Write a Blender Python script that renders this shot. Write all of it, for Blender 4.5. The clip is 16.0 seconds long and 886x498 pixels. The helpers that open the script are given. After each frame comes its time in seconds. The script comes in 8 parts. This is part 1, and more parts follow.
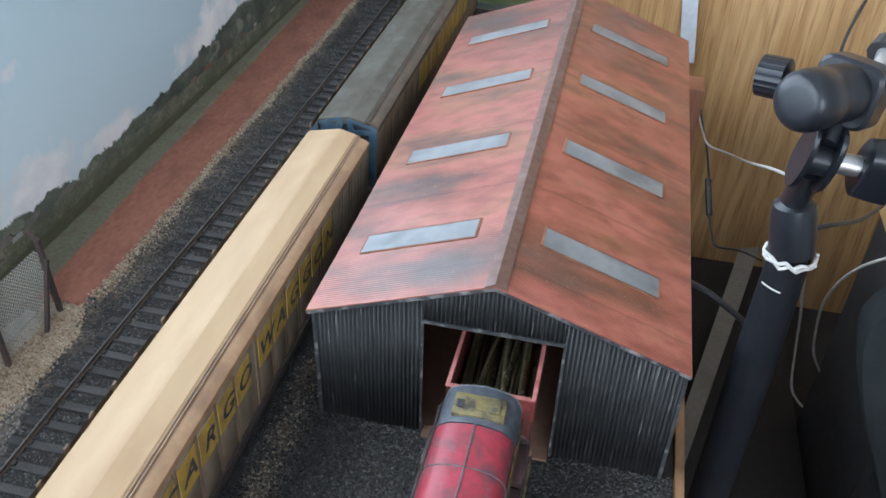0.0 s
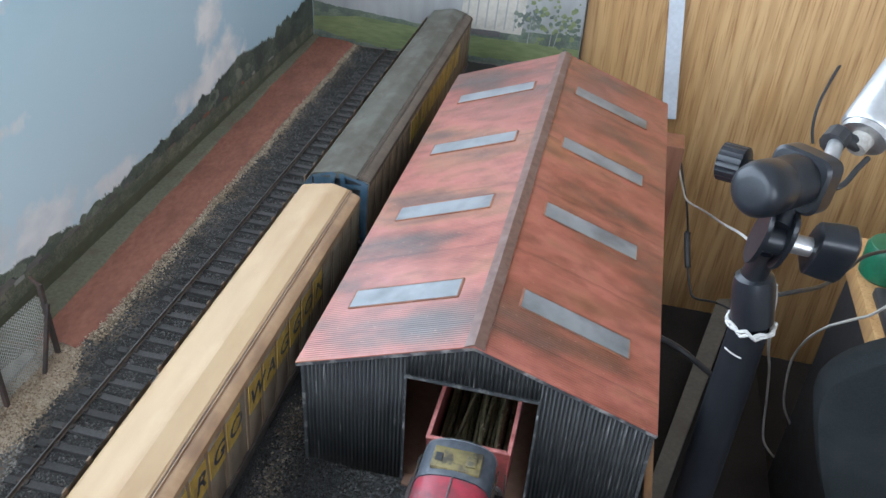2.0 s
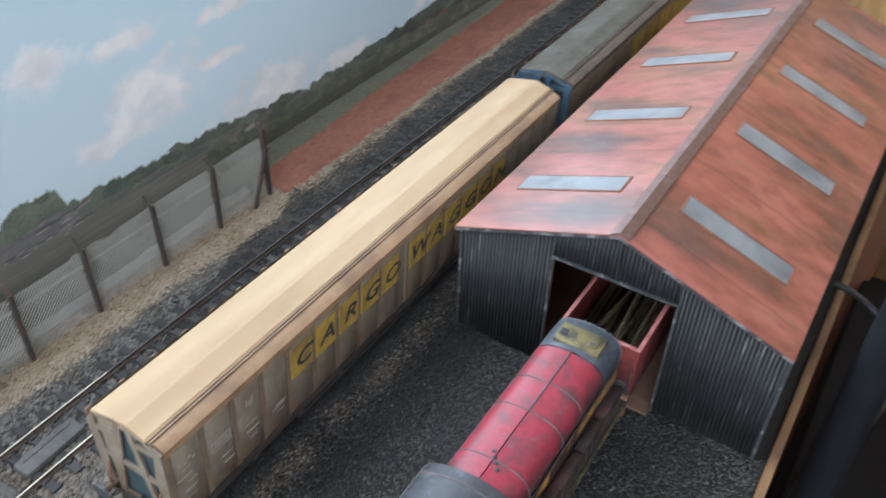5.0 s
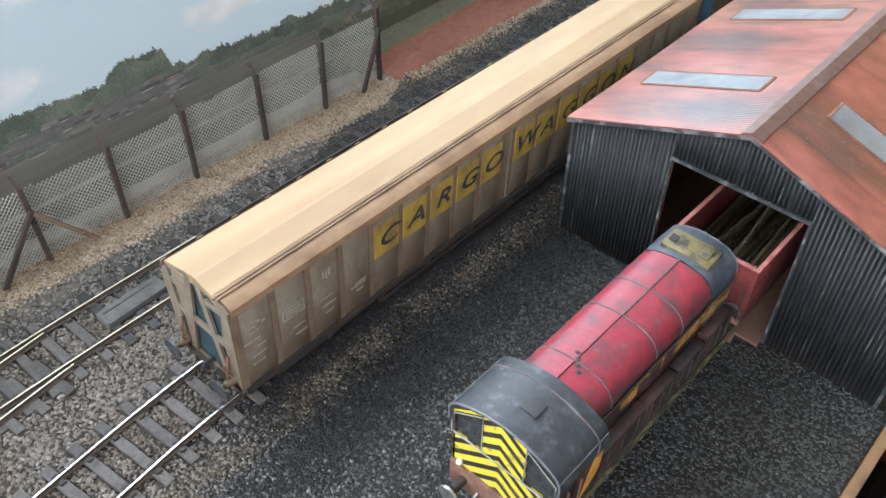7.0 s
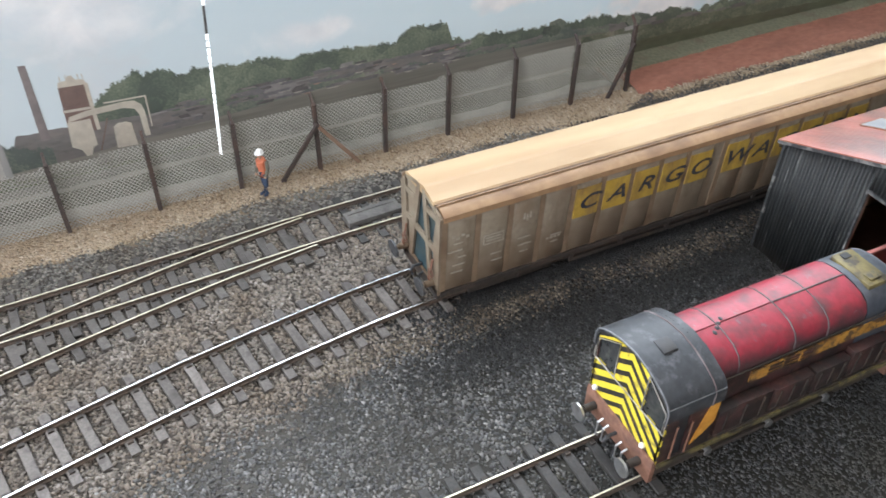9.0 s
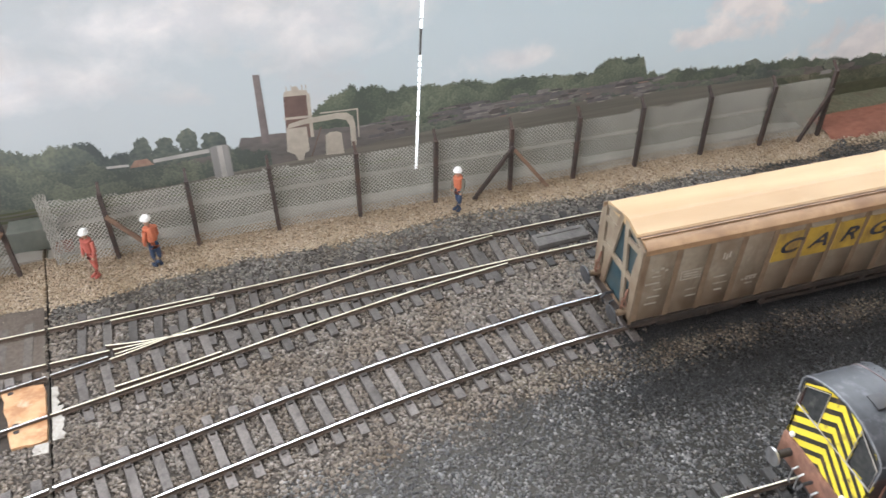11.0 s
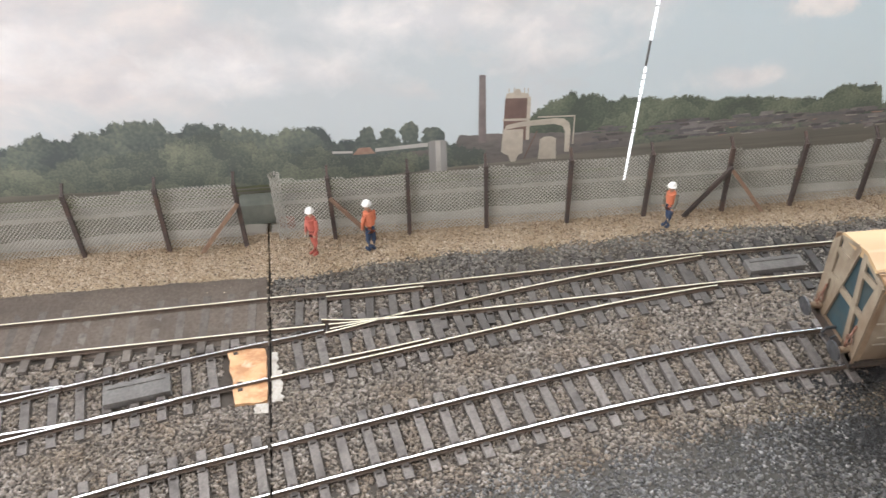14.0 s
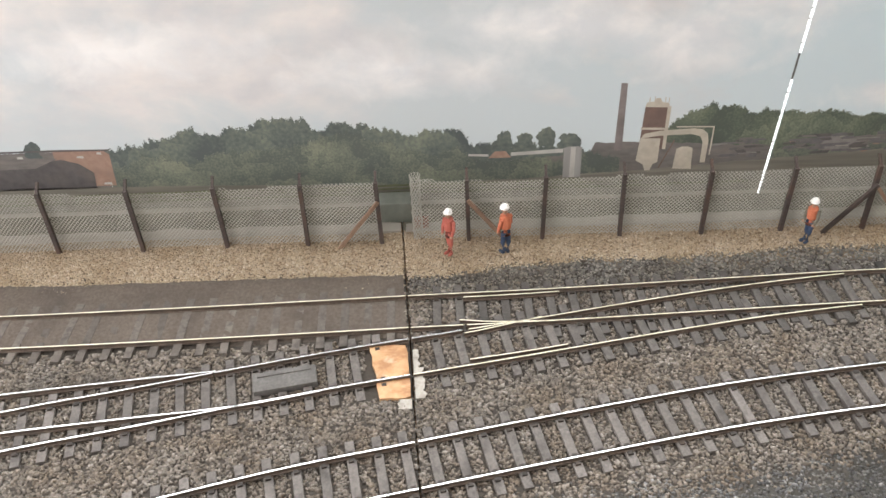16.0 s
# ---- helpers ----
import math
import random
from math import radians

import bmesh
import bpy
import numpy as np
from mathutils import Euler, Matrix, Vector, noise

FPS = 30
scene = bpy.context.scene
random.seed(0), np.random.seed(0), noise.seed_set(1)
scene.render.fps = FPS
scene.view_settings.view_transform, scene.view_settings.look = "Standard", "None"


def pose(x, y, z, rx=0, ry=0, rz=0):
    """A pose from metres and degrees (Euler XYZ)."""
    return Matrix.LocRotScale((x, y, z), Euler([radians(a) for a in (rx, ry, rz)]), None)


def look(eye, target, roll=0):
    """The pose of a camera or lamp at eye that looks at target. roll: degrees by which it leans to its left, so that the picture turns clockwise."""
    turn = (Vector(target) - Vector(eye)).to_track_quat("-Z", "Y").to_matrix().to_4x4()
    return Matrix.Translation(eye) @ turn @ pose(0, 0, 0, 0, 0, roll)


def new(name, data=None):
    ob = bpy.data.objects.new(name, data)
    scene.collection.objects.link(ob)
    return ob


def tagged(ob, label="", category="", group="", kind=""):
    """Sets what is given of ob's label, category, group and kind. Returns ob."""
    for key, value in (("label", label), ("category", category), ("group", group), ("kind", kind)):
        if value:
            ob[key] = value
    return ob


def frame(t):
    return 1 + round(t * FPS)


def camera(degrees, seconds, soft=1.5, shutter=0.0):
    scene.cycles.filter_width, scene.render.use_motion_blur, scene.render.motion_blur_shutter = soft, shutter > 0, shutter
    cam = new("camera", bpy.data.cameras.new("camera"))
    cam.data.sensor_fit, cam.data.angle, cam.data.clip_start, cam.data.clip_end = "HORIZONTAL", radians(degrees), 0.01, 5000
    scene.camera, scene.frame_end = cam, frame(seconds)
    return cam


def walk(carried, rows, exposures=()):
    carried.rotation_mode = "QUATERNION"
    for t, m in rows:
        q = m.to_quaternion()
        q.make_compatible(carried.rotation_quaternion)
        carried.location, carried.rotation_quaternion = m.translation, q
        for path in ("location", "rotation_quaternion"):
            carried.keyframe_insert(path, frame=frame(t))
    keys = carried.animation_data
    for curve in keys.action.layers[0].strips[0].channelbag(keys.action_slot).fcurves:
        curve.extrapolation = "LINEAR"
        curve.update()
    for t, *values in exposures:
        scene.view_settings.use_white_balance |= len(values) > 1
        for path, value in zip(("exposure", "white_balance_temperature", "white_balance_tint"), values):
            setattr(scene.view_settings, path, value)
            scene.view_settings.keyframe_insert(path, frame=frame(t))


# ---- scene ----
cam = camera(55.4, 16.0, shutter=0.25)
PATH = [
    (0, (0.048, 0.061, 0.417), (-0.281, 1.631, -0.778), 1.9),
    (0.5, (0.047, 0.063, 0.422), (-0.223, 1.609, -0.817), 4.5),
    (1, (0.052, 0.067, 0.421), (-0.241, 1.614, -0.813), 3.6),
    (1.5, (0.047, 0.058, 0.438), (-0.265, 1.648, -0.735), 3.9),
    (2, (0.053, 0.047, 0.449), (-0.263, 1.665, -0.684), 3.8),
    (2.5, (0.056, 0.044, 0.446), (-0.251, 1.656, -0.697), 4.0),
    (3, (0.055, 0.045, 0.442), (-0.253, 1.651, -0.709), 4.3),
    (3.5, (0.056, 0.044, 0.441), (-0.27, 1.643, -0.715), 3.8),
    (4, (0.065, 0.039, 0.444), (-0.311, 1.642, -0.691), 3.1),
    (4.5, (0.086, 0.03, 0.446), (-0.452, 1.567, -0.715), 2.4),
    (4.9, (0.108, 0.026, 0.438), (-0.623, 1.406, -0.81), 2.2),
    (5, (0.117, 0.027, 0.428), (-0.689, 1.36, -0.826), 2.0),
    (5.2, (0.12, 0.029, 0.418), (-0.75, 1.292, -0.865), 2.2),
    (7.3, (0.124, 0.046, 0.375), (-0.865, 1.113, -0.997), 0.9),
    (7.5, (0.131, 0.044, 0.372), (-0.879, 1.108, -0.987), 1.3),
    (8, (0.166, 0.046, 0.373), (-0.911, 1.072, -0.965), 2.2),
    (8.5, (0.197, 0.02, 0.38), (-1.016, 0.877, -0.961), 3.1),
    (9, (0.213, 0.002, 0.392), (-1.139, 0.694, -0.909), 1.3),
    (9.5, (0.217, -0.001, 0.397), (-1.2, 0.625, -0.868), 0.2),
    (10, (0.215, -0.004, 0.399), (-1.224, 0.59, -0.857), -0.1),
    (10.2, (0.213, -0.012, 0.402), (-1.228, 0.561, -0.862), 0.0),
    (12.3, (0.202, -0.086, 0.41), (-1.329, 0.17, -0.851), -0.0),
    (12.5, (0.202, -0.086, 0.409), (-1.329, 0.16, -0.854), -0.0),
    (13, (0.202, -0.08, 0.407), (-1.34, 0.14, -0.848), -0.6),
    (13.5, (0.202, -0.085, 0.408), (-1.346, 0.102, -0.844), -1.1),
    (14, (0.204, -0.098, 0.408), (-1.351, 0.014, -0.845), -1.8),
    (14.5, (0.205, -0.123, 0.409), (-1.355, -0.121, -0.841), -2.7),
    (15, (0.207, -0.15, 0.415), (-1.361, -0.188, -0.827), -3.2),
    (15.5, (0.207, -0.158, 0.416), (-1.344, -0.218, -0.845), -3.4),
    (16, (0.205, -0.151, 0.416), (-1.357, -0.192, -0.833), -2.8),
]
walk(cam, [(t, look(eye, target, roll)) for t, eye, target, roll in PATH],
     [(0, 0.03, 5820, 12), (2, 0.03, 5820, 12), (3, 0.07, 5820, 12), (4, 0.10, 5820, 12), (4.5, 0.03, 5820, 12), (5.2, 0.22, 5920, 13), (7.3, 0.36, 6120, 13), (8, 0.36, 6170, 14), (8.5, 0.54, 6220, 14), (9, 0.38, 6400, 15),
      (9.5, 0.55, 6450, 16), (10, 0.26, 6500, 17), (10.2, 0.30, 6500, 17), (12.3, 0.40, 6850, 18), (14, 0.40, 6850, 18), (15, 0.38, 7000, 17), (16, 0.27, 7080, 17)])

# ---- world and light ----
world = bpy.data.worlds.new("sky")
scene.world = world
world.use_nodes = True
wn = world.node_tree.nodes
sky = wn.new("ShaderNodeTexSky")
sky.sky_type, sky.sun_disc = "NISHITA", False
sky.sun_elevation, sky.sun_rotation = radians(35), radians(200)
wn["Background"].inputs[1].default_value = 0.12
world.node_tree.links.new(sky.outputs[0], wn["Background"].inputs[0])


def window_lamp(eye, target, wide, high, watts, colour):
    lamp = bpy.data.lights.new("window_light", "AREA")
    lamp.shape, lamp.size, lamp.size_y = "RECTANGLE", wide, high
    lamp.energy, lamp.color = watts, colour
    new("window_light", lamp).matrix_world = look(eye, target)


# daylight in the opening of the window behind the backscene, and of an unseen one assumed behind the viewer
window_lamp((-0.485, 0.03, 0.50), (0.0, 0.03, 0.46), 2.14, 0.94, 27, (0.80, 0.92, 1.0))
window_lamp((0.72, -1.95, 0.75), (0.0, 0.4, 0.1), 1.3, 1.0, 34, (0.93, 0.97, 1.0))
scene.view_settings.exposure = 0.0


# ---- materials ----
def M(name, a, b, c=None, rough=0.6, fine=900, big=40, metal=0.0, bump=0.15, stretch=(1, 1, 1), blotch=0.5, gloss=0.5, depth=0.0004):
    """Base colours a and b mixed by a fine grain, with blotches of c at the big scale."""
    m = bpy.data.materials.new(name)
    m.use_nodes = True
    n, l = m.node_tree.nodes, m.node_tree.links
    bsdf = n["Principled BSDF"]
    geo = n.new("ShaderNodeNewGeometry")
    mp = n.new("ShaderNodeMapping")
    mp.inputs["Scale"].default_value = stretch
    l.new(geo.outputs["Position"], mp.inputs["Vector"])

    def noisy(scale, detail=4):
        t = n.new("ShaderNodeTexNoise")
        t.inputs["Scale"].default_value, t.inputs["Detail"].default_value = scale, detail
        l.new(mp.outputs[0], t.inputs["Vector"])
        return t.outputs["Fac"]

    def mix(f, p, q):
        x = n.new("ShaderNodeMix")
        x.data_type = "RGBA"
        l.new(f, x.inputs[0])
        for s, v in ((6, p), (7, q)):
            if isinstance(v, tuple):
                x.inputs[s].default_value = (*v, 1)
            else:
                l.new(v, x.inputs[s])
        return x.outputs[2]

    def ramp(f, lo, hi):
        r = n.new("ShaderNodeMapRange")
        r.inputs[1].default_value, r.inputs[2].default_value = lo, hi
        l.new(f, r.inputs[0])
        return r.outputs[0]

    g = noisy(fine)
    col = mix(ramp(g, 0.3, 0.7), a, b)
    bigf = noisy(big, 5)
    if c:
        col = mix(ramp(bigf, 0.65 - 0.3 * blotch, 0.95 - 0.3 * blotch), col, c)
    l.new(col, bsdf.inputs["Base Color"])
    bsdf.inputs["Metallic"].default_value = metal
    bsdf.inputs["Specular IOR Level"].default_value = gloss
    rr = n.new("ShaderNodeMapRange")
    rr.inputs[3].default_value, rr.inputs[4].default_value = max(0.03, rough - 0.12), min(1, rough + 0.12)
    l.new(bigf, rr.inputs[0])
    l.new(rr.outputs[0], bsdf.inputs["Roughness"])
    if bump:
        bp = n.new("ShaderNodeBump")
        bp.inputs["Strength"].default_value, bp.inputs["Distance"].default_value = bump, depth
        l.new(g, bp.inputs["Height"])
        l.new(bp.outputs[0], bsdf.inputs["Normal"])
    return m


def stone_material(name, colours, rough=0.85, blotch=(0.5, 0.5, 0.5), fine=26, gloss=0.5):
    """One colour for each stone out of a ramp, shifted by broad patches."""
    m = bpy.data.materials.new(name)
    m.use_nodes = True
    n, l = m.node_tree.nodes, m.node_tree.links
    bsdf = n["Principled BSDF"]
    geo = n.new("ShaderNodeNewGeometry")
    r = n.new("ShaderNodeValToRGB")
    e = r.color_ramp.elements
    while len(e) < len(colours):
        e.new(0.5)
    for i, c in enumerate(colours):
        e[i].position, e[i].color = i / (len(colours) - 1), (*c, 1)
    l.new(geo.outputs["Random Per Island"], r.inputs[0])
    t = n.new("ShaderNodeTexNoise")
    t.inputs["Scale"].default_value, t.inputs["Detail"].default_value = fine, 5
    l.new(geo.outputs["Position"], t.inputs["Vector"])
    mr = n.new("ShaderNodeMapRange")
    mr.inputs[1].default_value, mr.inputs[2].default_value = 0.42, 0.66
    l.new(t.outputs["Fac"], mr.inputs[0])
    x = n.new("ShaderNodeMix")
    x.data_type, x.blend_type = "RGBA", "MULTIPLY"
    l.new(mr.outputs[0], x.inputs[0])
    l.new(r.outputs[0], x.inputs[6])
    x.inputs[7].default_value = (*blotch, 1)
    l.new(x.outputs[2], bsdf.inputs["Base Color"])
    bsdf.inputs["Roughness"].default_value = rough
    bsdf.inputs["Specular IOR Level"].default_value = gloss
    return m


def oak_veneer():
    """Flat-sawn oak: long upright figure with cathedral bands, fine dark pores and broad tone changes."""
    m = bpy.data.materials.new("oak_veneer")
    m.use_nodes = True
    n, l = m.node_tree.nodes, m.node_tree.links
    bsdf = n["Principled BSDF"]
    geo = n.new("ShaderNodeNewGeometry")

    def mapped(scale):
        mp = n.new("ShaderNodeMapping")
        mp.inputs["Scale"].default_value = scale
        l.new(geo.outputs["Position"], mp.inputs["Vector"])
        return mp.outputs[0]

    def noisy(scale, stretch, detail, warp=0.0):
        t = n.new("ShaderNodeTexNoise")
        t.inputs["Scale"].default_value, t.inputs["Detail"].default_value, t.inputs["Distortion"].default_value = scale, detail, warp
        l.new(mapped(stretch), t.inputs["Vector"])
        return t

    wave = n.new("ShaderNodeTexWave")
    wave.wave_type, wave.bands_direction = "BANDS", "X"
    for key, v in (("Scale", 15.0), ("Distortion", 14.0), ("Detail", 3.0), ("Detail Scale", 0.6), ("Detail Roughness", 0.6)):
        wave.inputs[key].default_value = v
    l.new(mapped((1, 1, 0.16)), wave.inputs["Vector"])
    pores = noisy(480, (1, 1, 0.035), 4)
    tone = noisy(7, (1, 1, 0.35), 3)
    streak = noisy(34, (1, 1, 0.10), 5, 0.8)
    r = n.new("ShaderNodeValToRGB")
    e = r.color_ramp.elements
    e[0].position, e[0].color = 0.05, (0.475, 0.288, 0.126, 1)
    e[1].position, e[1].color = 0.7, (0.56, 0.355, 0.165, 1)
    l.new(wave.outputs["Fac"], r.inputs[0])

    def multiply(col, fac, dark, lo, hi):
        mr = n.new("ShaderNodeMapRange")
        mr.inputs[1].default_value, mr.inputs[2].default_value = lo, hi
        l.new(fac, mr.inputs[0])
        x = n.new("ShaderNodeMix")
        x.data_type, x.blend_type = "RGBA", "MULTIPLY"
        l.new(mr.outputs[0], x.inputs[0])
        l.new(col, x.inputs[6])
        x.inputs[7].default_value = (*dark, 1)
        return x.outputs[2]

    c = multiply(r.outputs[0], pores.outputs["Fac"], (0.66, 0.56, 0.46), 0.50, 0.70)
    c = multiply(c, streak.outputs["Fac"], (0.87, 0.81, 0.73), 0.5, 0.68)
    c = multiply(c, tone.outputs["Fac"], (0.80, 0.74, 0.66), 0.42, 0.68)
    l.new(c, bsdf.inputs["Base Color"])
    bsdf.inputs["Roughness"].default_value = 0.42
    bp = n.new("ShaderNodeBump")
    bp.inputs["Strength"].default_value, bp.inputs["Distance"].default_value = 0.15, 0.0005
    l.new(pores.outputs["Fac"], bp.inputs["Height"])
    l.new(bp.outputs[0], bsdf.inputs["Normal"])
    return m


def rusted_roof():
    """Painted rust: bands of red, pink, orange and brown that run down the sheets, speckled and slightly glossy."""
    m = bpy.data.materials.new("rusted_roof")
    m.use_nodes = True
    n, l = m.node_tree.nodes, m.node_tree.links
    bsdf = n["Principled BSDF"]
    geo = n.new("ShaderNodeNewGeometry")

    def noisy(stretch, scale, detail, shift=0.0):
        mp = n.new("ShaderNodeMapping")
        mp.inputs["Scale"].default_value = stretch
        mp.inputs["Location"].default_value = (shift, shift, shift)
        l.new(geo.outputs["Position"], mp.inputs["Vector"])
        t = n.new("ShaderNodeTexNoise")
        t.inputs["Scale"].default_value, t.inputs["Detail"].default_value = scale, detail
        l.new(mp.outputs[0], t.inputs["Vector"])
        return t.outputs["Fac"]

    r = n.new("ShaderNodeValToRGB")
    e = r.color_ramp.elements
    tones = ((0.30, (0.075, 0.050, 0.042)), (0.39, (0.155, 0.058, 0.040)), (0.46, (0.27, 0.078, 0.052)), (0.53, (0.345, 0.108, 0.080)), (0.60, (0.29, 0.115, 0.060)), (0.70, (0.15, 0.070, 0.048)))
    while len(e) < len(tones):
        e.new(0.5)
    for k, (pos, c) in enumerate(tones):
        e[k].position, e[k].color = pos, (*c, 1)
    l.new(noisy((0.42, 1.0, 0.42), 17, 6), r.inputs[0])
    x = n.new("ShaderNodeMix")
    x.data_type = "RGBA"
    mr = n.new("ShaderNodeMapRange")
    mr.inputs[1].default_value, mr.inputs[2].default_value, mr.inputs[4].default_value = 0.5, 0.75, 0.75
    l.new(noisy((0.6, 1, 0.6), 36, 7, 3.0), mr.inputs[0])
    l.new(mr.outputs[0], x.inputs[0])
    l.new(r.outputs[0], x.inputs[6])
    x.inputs[7].default_value = (0.205, 0.078, 0.043, 1)
    y = n.new("ShaderNodeMix")
    y.data_type = "RGBA"
    mr = n.new("ShaderNodeMapRange")
    mr.inputs[1].default_value, mr.inputs[2].default_value, mr.inputs[4].default_value = 0.66, 0.74, 0.6
    l.new(noisy((1, 1, 1), 420, 3), mr.inputs[0])
    l.new(mr.outputs[0], y.inputs[0])
    soot = n.new("ShaderNodeMix")
    soot.data_type = "RGBA"
    sr = n.new("ShaderNodeMapRange")
    sr.inputs[1].default_value, sr.inputs[2].default_value, sr.inputs[4].default_value = 0.54, 0.70, 0.36
    l.new(noisy((0.40, 1, 0.40), 13, 7, 7.0), sr.inputs[0])
    l.new(sr.outputs[0], soot.inputs[0])
    l.new(x.outputs[2], soot.inputs[6])
    soot.inputs[7].default_value = (0.075, 0.055, 0.043, 1)
    l.new(soot.outputs[2], y.inputs[6])
    y.inputs[7].default_value = (0.40, 0.21, 0.17, 1)
    mott = n.new("ShaderNodeMix")
    mott.data_type, mott.blend_type = "RGBA", "MULTIPLY"
    mr = n.new("ShaderNodeMapRange")
    mr.inputs[1].default_value, mr.inputs[2].default_value, mr.inputs[4].default_value = 0.42, 0.66, 0.8
    l.new(noisy((0.6, 1, 0.6), 90, 7, 5.0), mr.inputs[0])
    l.new(mr.outputs[0], mott.inputs[0])
    l.new(y.outputs[2], mott.inputs[6])
    mott.inputs[7].default_value = (0.62, 0.55, 0.52, 1)
    wave = n.new("ShaderNodeTexWave")
    wave.wave_type, wave.bands_direction, wave.wave_profile = "BANDS", "Y", "SAW"
    for key, v in (("Scale", 3.6), ("Distortion", 0.25), ("Detail", 2.0), ("Detail Scale", 14.0)):
        wave.inputs[key].default_value = v
    l.new(geo.outputs["Position"], wave.inputs["Vector"])
    lap = n.new("ShaderNodeMapRange")
    lap.inputs[1].default_value, lap.inputs[2].default_value, lap.inputs[4].default_value = 0.955, 0.985, 0.45
    l.new(wave.outputs["Fac"], lap.inputs[0])
    seam = n.new("ShaderNodeMix")
    seam.data_type, seam.blend_type = "RGBA", "MULTIPLY"
    l.new(lap.outputs[0], seam.inputs[0])
    l.new(mott.outputs[2], seam.inputs[6])
    seam.inputs[7].default_value = (0.5, 0.4, 0.38, 1)
    l.new(seam.outputs[2], bsdf.inputs["Base Color"])
    q = n.new("ShaderNodeMapRange")
    q.inputs[3].default_value, q.inputs[4].default_value = 0.24, 0.42
    l.new(noisy((0.4, 1, 0.4), 30, 4, 1.0), q.inputs[0])
    l.new(q.outputs[0], bsdf.inputs["Roughness"])
    bsdf.inputs["Specular IOR Level"].default_value = 0.5
    bsdf.inputs["Coat Weight"].default_value, bsdf.inputs["Coat Roughness"].default_value = 0.32, 0.22
    return m


def low_tone(m, colour, z_full, z_none, scale=90, amount=0.8, spread=0.5):
    """A second colour laid over a painted surface, full at z_full and gone at z_none, in ragged patches."""
    n, l = m.node_tree.nodes, m.node_tree.links
    bsdf = n["Principled BSDF"]
    old = bsdf.inputs["Base Color"].links[0].from_socket
    geo, sep = n.new("ShaderNodeNewGeometry"), n.new("ShaderNodeSeparateXYZ")
    l.new(geo.outputs["Position"], sep.inputs[0])
    t = n.new("ShaderNodeTexNoise")
    t.inputs["Scale"].default_value, t.inputs["Detail"].default_value = scale, 6
    l.new(geo.outputs["Position"], t.inputs["Vector"])
    r = n.new("ShaderNodeMapRange")
    r.inputs[1].default_value, r.inputs[2].default_value = z_none, z_full
    l.new(sep.outputs["Z"], r.inputs[0])
    a = n.new("ShaderNodeMath")
    a.operation = "MULTIPLY_ADD"
    l.new(t.outputs["Fac"], a.inputs[0])
    a.inputs[1].default_value, a.inputs[2].default_value = 2 * spread, -spread
    b = n.new("ShaderNodeMath")
    b.operation, b.use_clamp = "ADD", True
    l.new(a.outputs[0], b.inputs[0])
    l.new(r.outputs[0], b.inputs[1])
    c = n.new("ShaderNodeMath")
    c.operation = "MULTIPLY"
    l.new(b.outputs[0], c.inputs[0])
    c.inputs[1].default_value = amount
    x = n.new("ShaderNodeMix")
    x.data_type = "RGBA"
    l.new(c.outputs[0], x.inputs[0])
    l.new(old, x.inputs[6])
    x.inputs[7].default_value = (*colour, 1)
    l.new(x.outputs[2], bsdf.inputs["Base Color"])
    return m


def scenic_ground():
    """Ground cover under the loose stone: tan soil by the fence, grey-brown between the tracks, ash that blackens towards the shed."""
    m = M("ground_earth", (0.80, 0.79, 0.77), (1.0, 1.0, 1.0), (0.7, 0.68, 0.66), rough=0.95, fine=500, big=20, bump=0.6, gloss=0.2)
    n, l = m.node_tree.nodes, m.node_tree.links
    bsdf = n["Principled BSDF"]
    grain = bsdf.inputs["Base Color"].links[0].from_socket
    geo, sep = n.new("ShaderNodeNewGeometry"), n.new("ShaderNodeSeparateXYZ")
    l.new(geo.outputs["Position"], sep.inputs[0])
    t = n.new("ShaderNodeTexNoise")
    t.inputs["Scale"].default_value, t.inputs["Detail"].default_value = 40, 5
    l.new(geo.outputs["Position"], t.inputs["Vector"])

    def math(op, a, b):
        x = n.new("ShaderNodeMath")
        x.operation = op
        for i, v in enumerate((a, b)):
            if isinstance(v, float):
                x.inputs[i].default_value = v
            else:
                l.new(v, x.inputs[i])
        return x.outputs[0]

    def rng(src, a, b):
        r = n.new("ShaderNodeMapRange")
        r.inputs[1].default_value, r.inputs[2].default_value = a, b
        l.new(src, r.inputs[0])
        return r.outputs[0]

    def mix(f, p, q):
        x = n.new("ShaderNodeMix")
        x.data_type = "RGBA"
        l.new(f, x.inputs[0])
        for s, v in ((6, p), (7, q)):
            if isinstance(v, tuple):
                x.inputs[s].default_value = (*v, 1)
            else:
                l.new(v, x.inputs[s])
        return x.outputs[2]

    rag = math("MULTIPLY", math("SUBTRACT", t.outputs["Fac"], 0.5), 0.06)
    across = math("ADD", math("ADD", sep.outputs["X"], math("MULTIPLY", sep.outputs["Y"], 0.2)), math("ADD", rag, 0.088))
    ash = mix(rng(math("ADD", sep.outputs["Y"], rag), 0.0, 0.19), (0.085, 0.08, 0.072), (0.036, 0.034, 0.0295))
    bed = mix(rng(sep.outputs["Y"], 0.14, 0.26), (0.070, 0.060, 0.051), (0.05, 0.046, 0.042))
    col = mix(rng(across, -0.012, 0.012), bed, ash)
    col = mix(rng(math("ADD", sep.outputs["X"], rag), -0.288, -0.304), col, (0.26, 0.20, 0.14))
    x = n.new("ShaderNodeMix")
    x.data_type, x.blend_type = "RGBA", "MULTIPLY"
    x.inputs[0].default_value = 1.0
    l.new(col, x.inputs[6])
    l.new(grain, x.inputs[7])
    l.new(x.outputs[2], bsdf.inputs["Base Color"])
    return m


